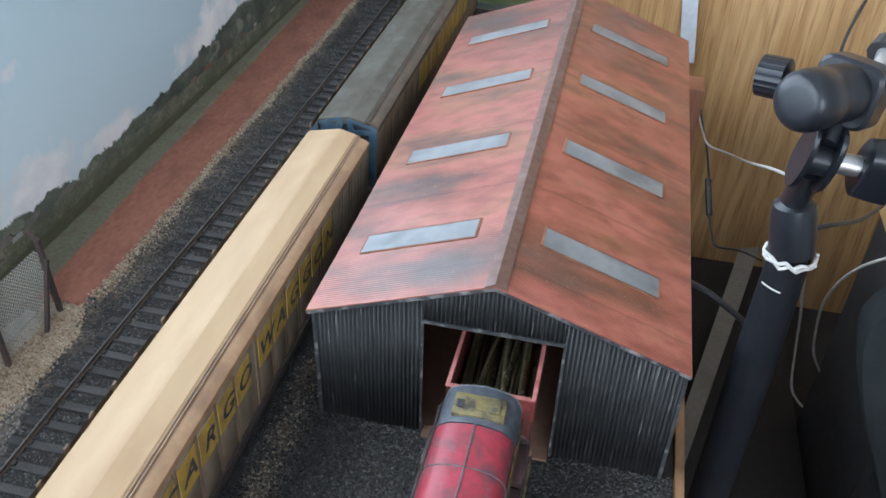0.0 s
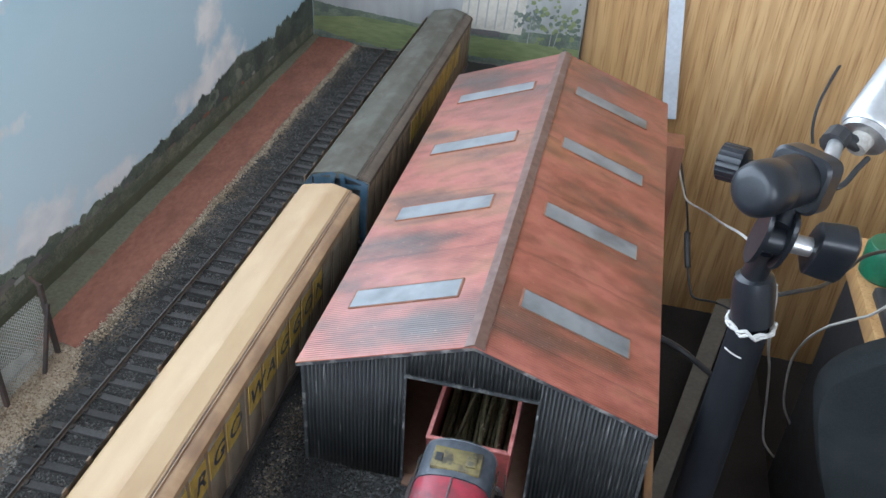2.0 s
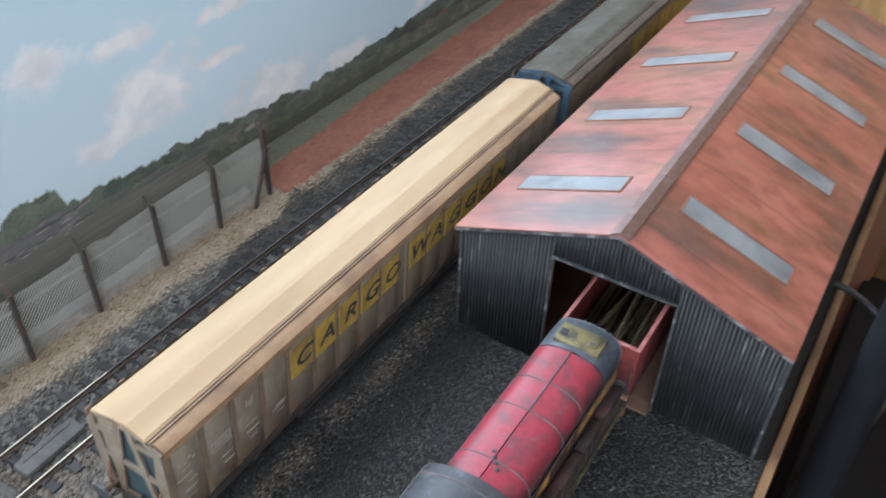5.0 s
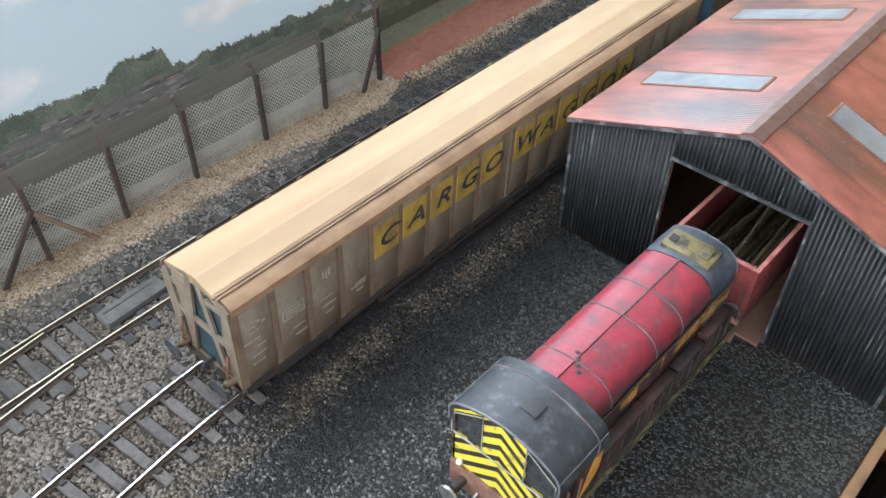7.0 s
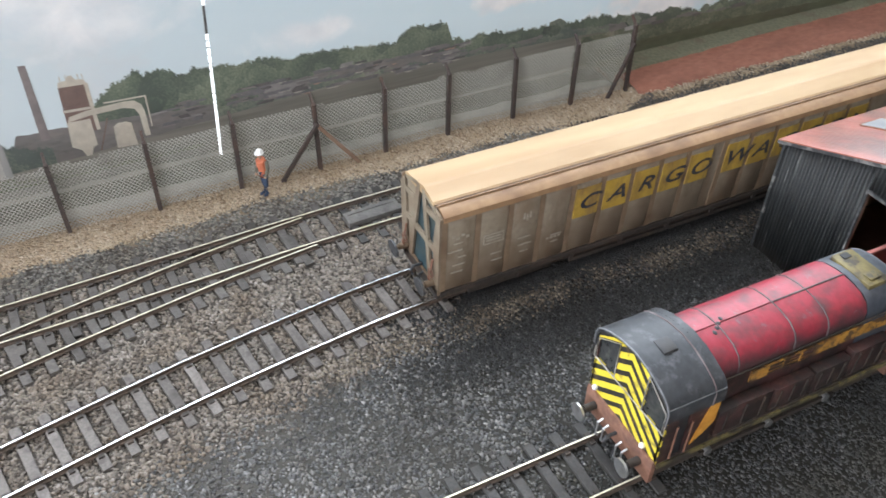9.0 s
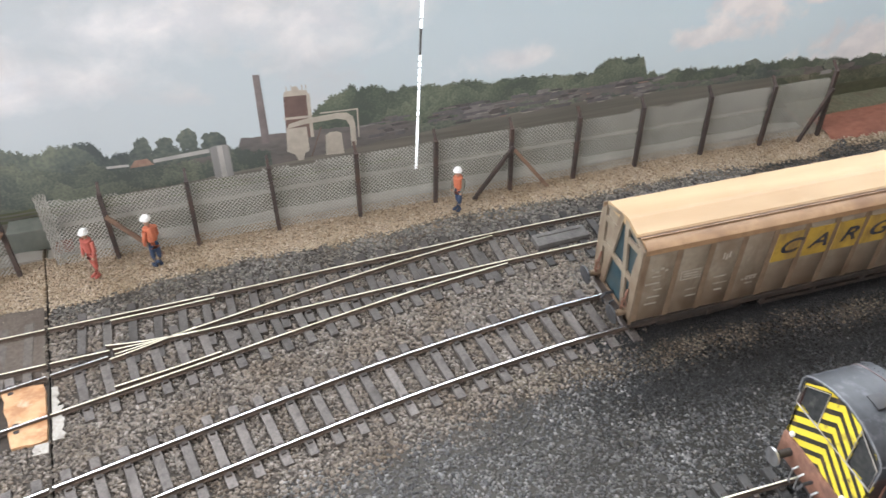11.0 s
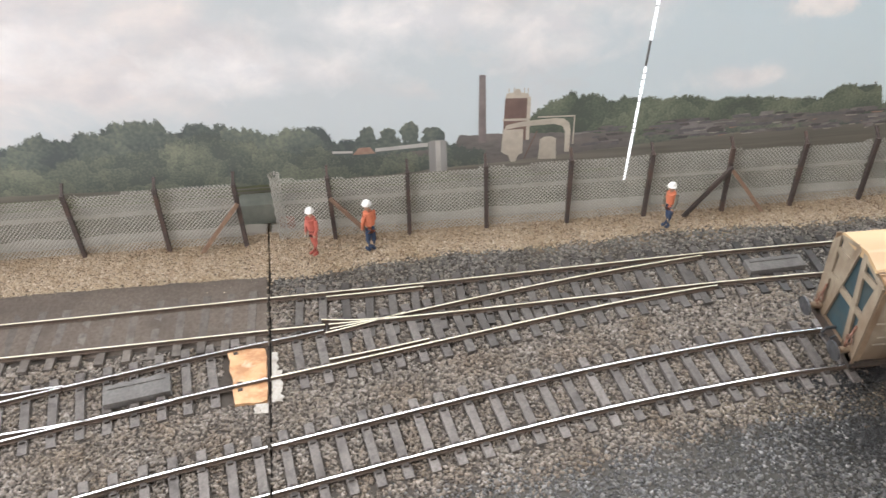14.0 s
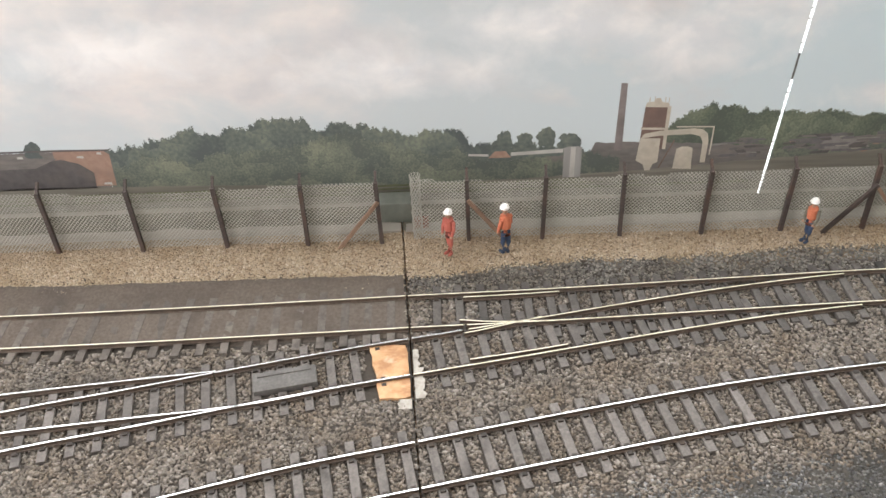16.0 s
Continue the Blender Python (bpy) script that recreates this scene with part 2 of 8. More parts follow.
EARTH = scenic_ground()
BROWN_BED = M("brown_track_bed", (0.08925, 0.0697, 0.0544), (0.1318, 0.1062, 0.085), (0.06375, 0.051, 0.0425), rough=0.9, fine=420, big=25, bump=0.7, depth=0.0008)
RED_CLAY = M("red_clay", (0.225, 0.085, 0.055), (0.30, 0.125, 0.082), (0.16, 0.065, 0.045), rough=0.9, fine=260, big=30, bump=0.6, depth=0.001, stretch=(1, 0.5, 1))
SLEEPER = M("sleeper_grey", (0.1188, 0.1056, 0.09504), (0.1804, 0.1584, 0.1426), (0.088, 0.07744, 0.0704), rough=0.75, fine=700, big=45, bump=0.3)
SLEEPER_DARK = M("sleeper_dark", (0.040, 0.0385, 0.037), (0.072, 0.067, 0.062), (0.030, 0.029, 0.0275), rough=0.75, fine=700, big=45, bump=0.3)
SLEEPER_MID = M("sleeper_brown", (0.082, 0.074, 0.067), (0.128, 0.115, 0.103), (0.065, 0.058, 0.052), rough=0.8, fine=700, big=45, bump=0.3)
RAIL_TOP = M("rail_steel", (0.85, 0.86, 0.87), (0.92, 0.93, 0.94), (0.7, 0.68, 0.66), rough=0.24, fine=300, big=60, metal=1.0, bump=0.03)
RAIL_BRASSY = M("rail_nickel_silver", (0.80, 0.755, 0.575), (0.87, 0.83, 0.67), (0.58, 0.52, 0.35), rough=0.38, fine=300, big=50, metal=0.35, bump=0.03)
RAIL_DULL = M("rail_dull", (0.13, 0.125, 0.115), (0.19, 0.18, 0.165), (0.09, 0.08, 0.07), rough=0.5, fine=300, big=60, metal=0.3)
RAIL_SIDE = M("rail_rust", (0.068, 0.047, 0.035), (0.115, 0.082, 0.06), (0.045, 0.036, 0.029), rough=0.7, fine=500, big=60)
COVER = M("cover_grey", (0.10, 0.094, 0.087), (0.15, 0.14, 0.13), (0.075, 0.07, 0.064), rough=0.75, fine=500, big=60)
BURIED = M("buried_sleeper", (0.115, 0.098, 0.083), (0.155, 0.134, 0.115), (0.085, 0.071, 0.06), rough=0.9, fine=420, big=45, bump=0.5)
FLASH = M("gold_flash", (0.55, 0.24, 0.03), (0.62, 0.30, 0.05), (0.35, 0.15, 0.03), rough=0.5, fine=300, big=120)
PLY = M("bare_ply", (0.50, 0.26, 0.115), (0.60, 0.37, 0.20), (0.36, 0.185, 0.085), rough=0.6, fine=160, big=60, blotch=0.5)
PLASTER = M("white_plaster", (0.33, 0.305, 0.265), (0.44, 0.41, 0.36), (0.17, 0.145, 0.115), rough=0.9, fine=500, big=170, blotch=0.55)
TAN_STONE = stone_material("tan_gravel", [(0.216, 0.1512, 0.09504), (0.378, 0.2862, 0.1944), (0.4428, 0.3456, 0.2398), (0.5076, 0.4104, 0.297), (0.324, 0.257, 0.189), (0.6264, 0.5292, 0.4104)], blotch=(0.82, 0.79, 0.74))
GREY_STONE = stone_material("warm_grey_ballast", [(0.080, 0.069, 0.059), (0.190, 0.163, 0.137), (0.128, 0.110, 0.094), (0.245, 0.214, 0.184), (0.180, 0.150, 0.120), (0.335, 0.302, 0.266)], blotch=(0.84, 0.77, 0.69))
CINDER = stone_material("blue_grey_cinder", [(0.028, 0.028, 0.029), (0.120, 0.118, 0.116), (0.055, 0.0545, 0.054), (0.205, 0.202, 0.197), (0.105, 0.095, 0.083), (0.31, 0.302, 0.29)], rough=0.6, blotch=(0.6, 0.58, 0.56), gloss=0.6)
# black grit that paints the wagons' shade into the ground colour
SHADE_GRIT = stone_material("oily_soot", [(0.010, 0.010, 0.0105), (0.026, 0.0255, 0.025), (0.016, 0.016, 0.016), (0.05, 0.049, 0.047)], rough=0.6, blotch=(0.7, 0.68, 0.66))
BROWN_CINDER = stone_material("brown_cinder", [(0.045, 0.036, 0.028), (0.12, 0.095, 0.068), (0.075, 0.06, 0.045), (0.20, 0.165, 0.12), (0.27, 0.23, 0.17)], rough=0.7, blotch=(0.6, 0.55, 0.5))
DARK_STONE = stone_material("dark_ballast", [(0.0552, 0.05189, 0.04858), (0.1656, 0.1546, 0.138), (0.1104, 0.1038, 0.09384), (0.2318, 0.2153, 0.1898), (0.287, 0.2628, 0.2263)], blotch=(0.7, 0.66, 0.6))
ASH = stone_material("ash", [(0.014, 0.0145, 0.0155), (0.055, 0.0565, 0.059), (0.027, 0.0275, 0.029), (0.096, 0.097, 0.097), (0.045, 0.042, 0.038), (0.165, 0.165, 0.162)], rough=0.55, blotch=(0.62, 0.6, 0.57), fine=14, gloss=0.5)
# darker copy of the ballast: the wagons' shade is put into its colour
SHADED_BALLAST = stone_material("black_ballast", [(0.022, 0.0215, 0.021), (0.06, 0.058, 0.055), (0.04, 0.039, 0.037), (0.085, 0.082, 0.077), (0.15, 0.143, 0.133)], blotch=(0.65, 0.63, 0.6))
POST = M("post_brown", (0.045, 0.036, 0.033), (0.08, 0.06, 0.052), (0.11, 0.066, 0.048), rough=0.75, fine=500, big=60)
BRACE = M("brace_wood", (0.20, 0.125, 0.085), (0.27, 0.175, 0.12), (0.14, 0.085, 0.06), rough=0.8, fine=500, big=80)
WIRE = M("fence_wire", (0.41, 0.40, 0.355), (0.54, 0.524, 0.47), (0.30, 0.29, 0.255), rough=0.5, fine=600, big=50, metal=0.3, bump=0)
WALL_IRON = M("black_corrugated_iron", (0.013, 0.0143, 0.0147), (0.028, 0.0305, 0.031), (0.15, 0.15, 0.145), rough=0.6, fine=450, big=300, stretch=(1, 1, 0.06), blotch=0.16, gloss=0.3)
WALL_CREST = M("worn_sheet_crest", (0.018, 0.020, 0.020), (0.040, 0.0435, 0.043), (0.42, 0.415, 0.40), rough=0.5, fine=350, big=240, stretch=(1, 1, 0.16), blotch=0.14, gloss=0.4)
CHIPPED = M("chipped_black_edge", (0.02, 0.022, 0.023), (0.05, 0.052, 0.053), (0.36, 0.35, 0.33), rough=0.55, fine=500, big=130, blotch=0.4)
ROOF_RUST = rusted_roof()
RIDGE = M("ridge_iron", (0.095, 0.050, 0.038), (0.15, 0.084, 0.066), (0.20, 0.140, 0.122), rough=0.45, fine=200, big=60)
FRAME_RUST = M("skylight_frame_rust", (0.20, 0.075, 0.042), (0.29, 0.115, 0.055), (0.10, 0.05, 0.036), rough=0.65, fine=160, big=60, blotch=0.6)
SKYLIGHT = M("dirty_glazing", (0.165, 0.178, 0.186), (0.235, 0.248, 0.255), (0.10, 0.108, 0.112), rough=0.36, fine=45, big=38, bump=0.05, blotch=0.62)

CARD = M("brown_card", (0.19, 0.105, 0.068), (0.235, 0.135, 0.09), (0.16, 0.086, 0.058), rough=0.85, fine=200, big=20)
CREAM = M("cream_roof", (0.385, 0.262, 0.140), (0.44, 0.307, 0.168), (0.32, 0.196, 0.096), rough=0.5, fine=70, big=26, stretch=(1, 0.22, 1), blotch=0.5, bump=0.05)
SHOULDER = M("weathered_brown", (0.26, 0.155, 0.080), (0.33, 0.205, 0.11), (0.15, 0.08, 0.043), rough=0.5, fine=200, big=50, blotch=0.45)
WAGON_SIDE = M("weathered_silver", (0.208, 0.168, 0.119), (0.265, 0.220, 0.163), (0.165, 0.110, 0.068), rough=0.5, fine=240, big=50, blotch=0.5)
RIB = M("rusty_rib", (0.185, 0.128, 0.080), (0.240, 0.170, 0.112), (0.125, 0.075, 0.043), rough=0.6, fine=240, big=60)
GREY_ROOF = M("grey_weathered_roof", (0.070, 0.066, 0.050), (0.098, 0.092, 0.072), (0.150, 0.143, 0.122), rough=0.72, fine=60, big=22, blotch=0.5, gloss=0.3)
GREY_SHOULDER = M("brown_grey_shoulder", (0.085, 0.06375, 0.04675), (0.119, 0.08925, 0.06375), (0.0595, 0.04675, 0.0357), rough=0.65, fine=200, big=50, gloss=0.3)
DULL_SIDE = M("dull_wagon_side", (0.17, 0.12, 0.075), (0.23, 0.165, 0.105), (0.12, 0.08, 0.05), rough=0.55, fine=240, big=50)
YELLOW = M("sign_yellow", (0.43, 0.2752, 0.043), (0.4988, 0.3268, 0.0602), (0.3096, 0.1892, 0.0516), rough=0.5, fine=240, big=80)
BLACK = M("matt_black", (0.018, 0.019, 0.022), (0.032, 0.033, 0.036), (0.05, 0.045, 0.04), rough=0.55, fine=500, big=60)
UNDER = M("underframe_grime", (0.028, 0.023, 0.019), (0.048, 0.037, 0.030), (0.075, 0.05, 0.035), rough=0.7, fine=400, big=80)
BLUE_END = M("blue_end_panel", (0.035, 0.075, 0.11), (0.05, 0.10, 0.145), (0.09, 0.13, 0.16), rough=0.5, fine=200, big=80)
TEAL_END = M("dark_teal_panel", (0.02, 0.045, 0.055), (0.03, 0.06, 0.07), (0.05, 0.06, 0.055), rough=0.5, fine=200, big=80)
PALE_MARK = M("faded_white_paint", (0.30, 0.28, 0.25), (0.42, 0.40, 0.36), (0.16, 0.13, 0.10), rough=0.6, fine=500, big=160)
NOSE_GREY = M("rubbed_blue_grey_nose", (0.040, 0.046, 0.056), (0.068, 0.076, 0.090), (0.13, 0.14, 0.155), rough=0.45, fine=250, big=90, blotch=0.45)
LOCO_RED = M("loco_red", (0.26, 0.018, 0.034), (0.32, 0.03, 0.05), (0.10, 0.042, 0.048), rough=0.42, fine=300, big=85, blotch=0.5)
MAROON = M("loco_maroon", (0.06338, 0.0234, 0.02145), (0.0975, 0.03413, 0.02925), (0.04875, 0.0312, 0.02535), rough=0.5, fine=300, big=70)
LOCO_GREY = M("loco_roof_grey", (0.022, 0.025, 0.029), (0.036, 0.040, 0.045), (0.068, 0.073, 0.078), rough=0.5, fine=250, big=70, blotch=0.38)
SEAM = M("dusty_seam", (0.07, 0.05, 0.05), (0.12, 0.09, 0.09), (0.20, 0.17, 0.17), rough=0.7, fine=400, big=90)
WORN_EDGE = M("rubbed_grey_edge", (0.10, 0.105, 0.11), (0.19, 0.195, 0.20), (0.045, 0.048, 0.05), rough=0.5, fine=300, big=140, blotch=0.5)
GOLD = M("gold_band", (0.42, 0.20, 0.03), (0.52, 0.27, 0.05), (0.16, 0.08, 0.035), rough=0.5, fine=300, big=110, blotch=0.5)
OCHRE = M("dirty_yellow", (0.136, 0.108, 0.04), (0.192, 0.152, 0.056), (0.072, 0.06, 0.036), rough=0.6, fine=300, big=110, blotch=0.55)
RUST = M("buffer_beam_rust", (0.17, 0.08, 0.052), (0.24, 0.12, 0.08), (0.09, 0.05, 0.038), rough=0.7, fine=400, big=110)
STEEL = M("bright_steel", (0.5, 0.5, 0.5), (0.62, 0.62, 0.62), (0.3, 0.28, 0.26), rough=0.35, fine=300, big=100, metal=0.9)
WHITE = M("white_paint", (0.78, 0.77, 0.74), (0.84, 0.83, 0.8), (0.6, 0.58, 0.55), rough=0.5, fine=300, big=100)
LETTER_BLUE = M("worn_navy_letter", (0.022, 0.026, 0.038), (0.04, 0.045, 0.06), (0.11, 0.085, 0.05), rough=0.6, fine=300, big=120, blotch=0.5)
WAGON_RED = M("open_wagon_red", (0.22, 0.04, 0.035), (0.30, 0.065, 0.055), (0.12, 0.035, 0.03), rough=0.55, fine=300, big=90)
WAGON_RIM = M("worn_pink_rim", (0.5, 0.17, 0.15), (0.6, 0.25, 0.22), (0.3, 0.07, 0.06), rough=0.6, fine=300, big=160)
LOAD = M("old_rail_load", (0.17, 0.15, 0.09), (0.30, 0.26, 0.15), (0.09, 0.08, 0.055), rough=0.3, fine=300, big=90, metal=0.5)
OAK = oak_veneer()
TIMBER = M("edge_timber", (0.27, 0.1425, 0.06375), (0.3375, 0.195, 0.0975), (0.1875, 0.09, 0.04125), rough=0.6, fine=150, big=30, stretch=(1, 0.12, 1))
DARK_WOOD = M("red_brown_wood", (0.22, 0.085, 0.045), (0.28, 0.12, 0.065), (0.16, 0.06, 0.035), rough=0.5, fine=150, big=30, stretch=(1, 1, 0.1))
RUBBER = M("satin_black_plastic", (0.007, 0.009, 0.012), (0.012, 0.014, 0.018), (0.016, 0.019, 0.024), rough=0.33, fine=700, big=70, bump=0.05, gloss=0.45)
MATT_TUBE = M("matt_black_tube", (0.007, 0.008, 0.010), (0.010, 0.011, 0.014), (0.014, 0.015, 0.017), rough=0.62, fine=700, big=50, bump=0.05, gloss=0.15)
FABRIC = M("black_leather", (0.013, 0.0155, 0.016), (0.019, 0.0215, 0.022), (0.027, 0.030, 0.031), rough=0.75, fine=900, big=20, bump=0.2, gloss=0.06)
SILVER = M("brushed_aluminium", (0.4464, 0.4464, 0.4464), (0.496, 0.496, 0.496), (0.372, 0.372, 0.372), rough=0.34, fine=300, big=60, metal=0.85, bump=0.03)
CORD_WHITE = M("white_flex", (0.42, 0.41, 0.38), (0.52, 0.5, 0.47), (0.34, 0.32, 0.29), rough=0.5, fine=300, big=60)
STRIP_WHITE = M("white_strip_paint", (0.50, 0.52, 0.54), (0.58, 0.60, 0.62), (0.42, 0.43, 0.44), rough=0.55, fine=200, big=30)
CORD_BLACK = M("black_flex", (0.016, 0.016, 0.017), (0.024, 0.024, 0.025), (0.03, 0.03, 0.03), rough=0.45, fine=300, big=60)
GREEN_PLASTIC = M("green_plastic", (0.01, 0.10, 0.05), (0.015, 0.13, 0.065), (0.02, 0.08, 0.04), rough=0.4, fine=300, big=60)
# near-black: the shade below the layout edge is put into this colour
SHADE_FLOOR = M("shade_dark", (0.018, 0.0165, 0.0155), (0.028, 0.025, 0.023), (0.015, 0.0142, 0.0135), rough=0.95, fine=500, big=14, gloss=0.1)
GREY_STRIP = M("grey_board", (0.092, 0.085, 0.073), (0.125, 0.117, 0.10), (0.07, 0.065, 0.057), rough=0.7, fine=200, big=20)
PLASTER_WALL = M("room_wall_paint", (0.58, 0.58, 0.57), (0.62, 0.62, 0.61), (0.56, 0.56, 0.55), rough=0.85, fine=120, big=4)
CEILING_WHITE = M("ceiling_paint", (0.78, 0.78, 0.77), (0.8, 0.8, 0.79), (0.76, 0.76, 0.75), rough=0.9, fine=120, big=4)
FLOOR_WOOD = M("room_floor_wood", (0.25, 0.16, 0.09), (0.3, 0.2, 0.12), (0.2, 0.13, 0.075), rough=0.5, fine=60, big=6, stretch=(1, 0.1, 1))


def printed_trees(name, dark, mid, pale, crown):
    """Printed foliage: crowns of many sizes, each with its own tone, lighter above and dark between them, with leafy grain."""
    m = bpy.data.materials.new(name)
    m.use_nodes = True
    n, l = m.node_tree.nodes, m.node_tree.links
    bsdf = n["Principled BSDF"]
    geo = n.new("ShaderNodeNewGeometry")

    def noisy(scale, detail=5):
        t = n.new("ShaderNodeTexNoise")
        t.inputs["Scale"].default_value, t.inputs["Detail"].default_value = scale, detail
        l.new(geo.outputs["Position"], t.inputs["Vector"])
        return t

    def vec(op, a, b):
        x = n.new("ShaderNodeVectorMath")
        x.operation = op
        for i, v in enumerate((a, b)):
            if isinstance(v, tuple):
                x.inputs[i].default_value = v
            else:
                l.new(v, x.inputs[i])
        return x.outputs[0]

    def rng(src, a, b, c=0.0, d=1.0):
        r = n.new("ShaderNodeMapRange")
        r.inputs[1].default_value, r.inputs[2].default_value, r.inputs[3].default_value, r.inputs[4].default_value = a, b, c, d
        l.new(src, r.inputs[0])
        return r.outputs[0]

    def mix(f, p, q):
        x = n.new("ShaderNodeMix")
        x.data_type = "RGBA"
        l.new(f, x.inputs[0])
        for s, v in ((6, p), (7, q)):
            if isinstance(v, tuple):
                x.inputs[s].default_value = (*v, 1)
            else:
                l.new(v, x.inputs[s])
        return x.outputs[2]

    def add(a, b):
        x = n.new("ShaderNodeMath")
        x.operation = "ADD"
        l.new(a, x.inputs[0])
        l.new(b, x.inputs[1])
        return x.outputs[0]

    warp = vec("MULTIPLY", vec("SUBTRACT", noisy(crown * 1.3).outputs["Color"], (0.5, 0.5, 0.5)), (0.026, 0.026, 0.026))
    place = vec("ADD", geo.outputs["Position"], warp)
    cell = n.new("ShaderNodeTexVoronoi")
    cell.inputs["Scale"].default_value = crown
    l.new(place, cell.inputs["Vector"])
    sep = n.new("ShaderNodeSeparateColor")
    l.new(cell.outputs["Color"], sep.inputs[0])
    off = n.new("ShaderNodeSeparateXYZ")
    l.new(vec("SUBTRACT", place, cell.outputs["Position"]), off.inputs[0])
    lit = rng(off.outputs["Z"], -0.5 / crown, 0.5 / crown, 0.12, 0.42)
    tone = add(add(lit, rng(sep.outputs[0], 0, 1, -0.14, 0.2)), rng(noisy(crown * 9, 7).outputs["Fac"], 0.25, 0.75, -0.36, 0.36))
    tone = add(tone, rng(noisy(crown * 0.55, 4).outputs["Fac"], 0.3, 0.7, -0.34, 0.34))
    low = mix(rng(tone, 0.0, 0.45), dark, mid)
    col = mix(rng(tone, 0.45, 0.9), low, pale)
    l.new(col, bsdf.inputs["Base Color"])
    bsdf.inputs["Roughness"].default_value = 0.55
    return m


TREE_PRINT = printed_trees("printed_trees", (0.092, 0.110, 0.108), (0.142, 0.165, 0.142), (0.215, 0.240, 0.185), 34)
FAR_TREE = printed_trees("printed_far_trees", (0.085, 0.104, 0.086), (0.135, 0.160, 0.118), (0.205, 0.230, 0.165), 60)
BUSH_PRINT = printed_trees("printed_bushes", (0.105, 0.122, 0.110), (0.165, 0.185, 0.145), (0.245, 0.262, 0.195), 60)
WOOD_PRINT = printed_trees("printed_dark_wood", (0.050, 0.062, 0.054), (0.098, 0.116, 0.092), (0.165, 0.182, 0.140), 48)
DARK_GRASS = M("printed_dark_grass", (0.078, 0.084, 0.052), (0.112, 0.116, 0.074), (0.095, 0.078, 0.052), rough=0.55, fine=240, big=40, bump=0, stretch=(1, 0.4, 1))
FIELD_PRINT = M("printed_waste_ground", (0.180, 0.168, 0.142), (0.255, 0.238, 0.202), (0.136, 0.132, 0.108), rough=0.55, fine=120, big=20, bump=0, stretch=(1, 0.12, 3.2), blotch=0.6)
WASTE_GROUND = M("waste_ground", (0.115, 0.110, 0.082), (0.175, 0.165, 0.128), (0.08, 0.084, 0.058), rough=0.9, fine=260, big=45, bump=0.4, stretch=(1, 0.4, 1))
PALE_ROAD = M("printed_road", (0.34, 0.315, 0.275), (0.43, 0.40, 0.35), (0.27, 0.25, 0.21), rough=0.55, fine=120, big=30, bump=0, stretch=(1, 0.25, 1.6))
TOWN_PRINT = M("printed_rooftops", (0.135, 0.125, 0.118), (0.190, 0.176, 0.165), (0.24, 0.21, 0.19), rough=0.55, fine=230, big=70, bump=0, stretch=(1, 0.5, 1.4))
GRASS_PRINT = M("printed_grass", (0.110, 0.122, 0.070), (0.160, 0.170, 0.100), (0.08, 0.084, 0.054), rough=0.55, fine=240, big=50, bump=0, stretch=(1, 0.4, 1))
MEADOW_PRINT = M("printed_meadow", (0.155, 0.185, 0.075), (0.215, 0.245, 0.11), (0.10, 0.125, 0.055), rough=0.55, fine=150, big=40, bump=0, stretch=(0.4, 1, 2))
HILL_PRINT = printed_trees("printed_hillside", (0.085, 0.098, 0.07), (0.15, 0.158, 0.11), (0.25, 0.235, 0.18), 105)
VERGE = M("rough_verge", (0.115, 0.115, 0.075), (0.175, 0.172, 0.115), (0.13, 0.095, 0.065), rough=0.9, fine=300, big=50, bump=0.4)
BRICK_PRINT = M("printed_brick", (0.1485, 0.1013, 0.0891), (0.2025, 0.135, 0.1148), (0.1215, 0.08775, 0.081), rough=0.55, fine=240, big=60, bump=0)
PLANT_PRINT = M("printed_cream_steel", (0.46, 0.415, 0.345), (0.54, 0.49, 0.41), (0.36, 0.325, 0.27), rough=0.55, fine=200, big=70, bump=0)
SILO_PRINT = M("printed_silo", (0.30, 0.295, 0.28), (0.36, 0.35, 0.335), (0.23, 0.225, 0.215), rough=0.55, fine=120, big=60, bump=0, stretch=(1, 2, 0.3))
SLATE_PRINT = M("printed_dark_shed", (0.085, 0.079, 0.080), (0.118, 0.108, 0.108), (0.15, 0.128, 0.118), rough=0.55, fine=200, big=60, bump=0)
ROOF_GREY = M("printed_mauve_roof", (0.125, 0.118, 0.122), (0.165, 0.155, 0.158), (0.20, 0.178, 0.17), rough=0.55, fine=240, big=90, bump=0)
ROOF_PALE = M("printed_pale_roof", (0.21, 0.198, 0.19), (0.26, 0.245, 0.232), (0.16, 0.148, 0.142), rough=0.55, fine=240, big=90, bump=0)
CHIMNEY_PRINT = M("printed_chimney", (0.19, 0.163, 0.157), (0.245, 0.212, 0.203), (0.16, 0.137, 0.132), rough=0.55, fine=200, big=60, bump=0)
OLD_BRICK = M("printed_old_brick", (0.30, 0.19, 0.145), (0.38, 0.25, 0.195), (0.20, 0.135, 0.11), rough=0.55, fine=240, big=60, bump=0)
PALE_STEEL = M("printed_pale_steel", (0.44, 0.43, 0.40), (0.52, 0.50, 0.47), (0.36, 0.35, 0.33), rough=0.55, fine=160, big=60, bump=0)
BRICK_RED = M("red_brick", (0.24, 0.10, 0.07), (0.31, 0.14, 0.1), (0.2, 0.09, 0.07), rough=0.8, fine=300, big=80)
HUT_PRINT = M("printed_green_hut", (0.17, 0.185, 0.16), (0.21, 0.22, 0.19), (0.14, 0.15, 0.13), rough=0.55, fine=200, big=60, bump=0)
ORANGE = M("orange_workwear", (0.56, 0.15, 0.075), (0.64, 0.21, 0.11), (0.44, 0.12, 0.07), rough=0.7, fine=500, big=160)
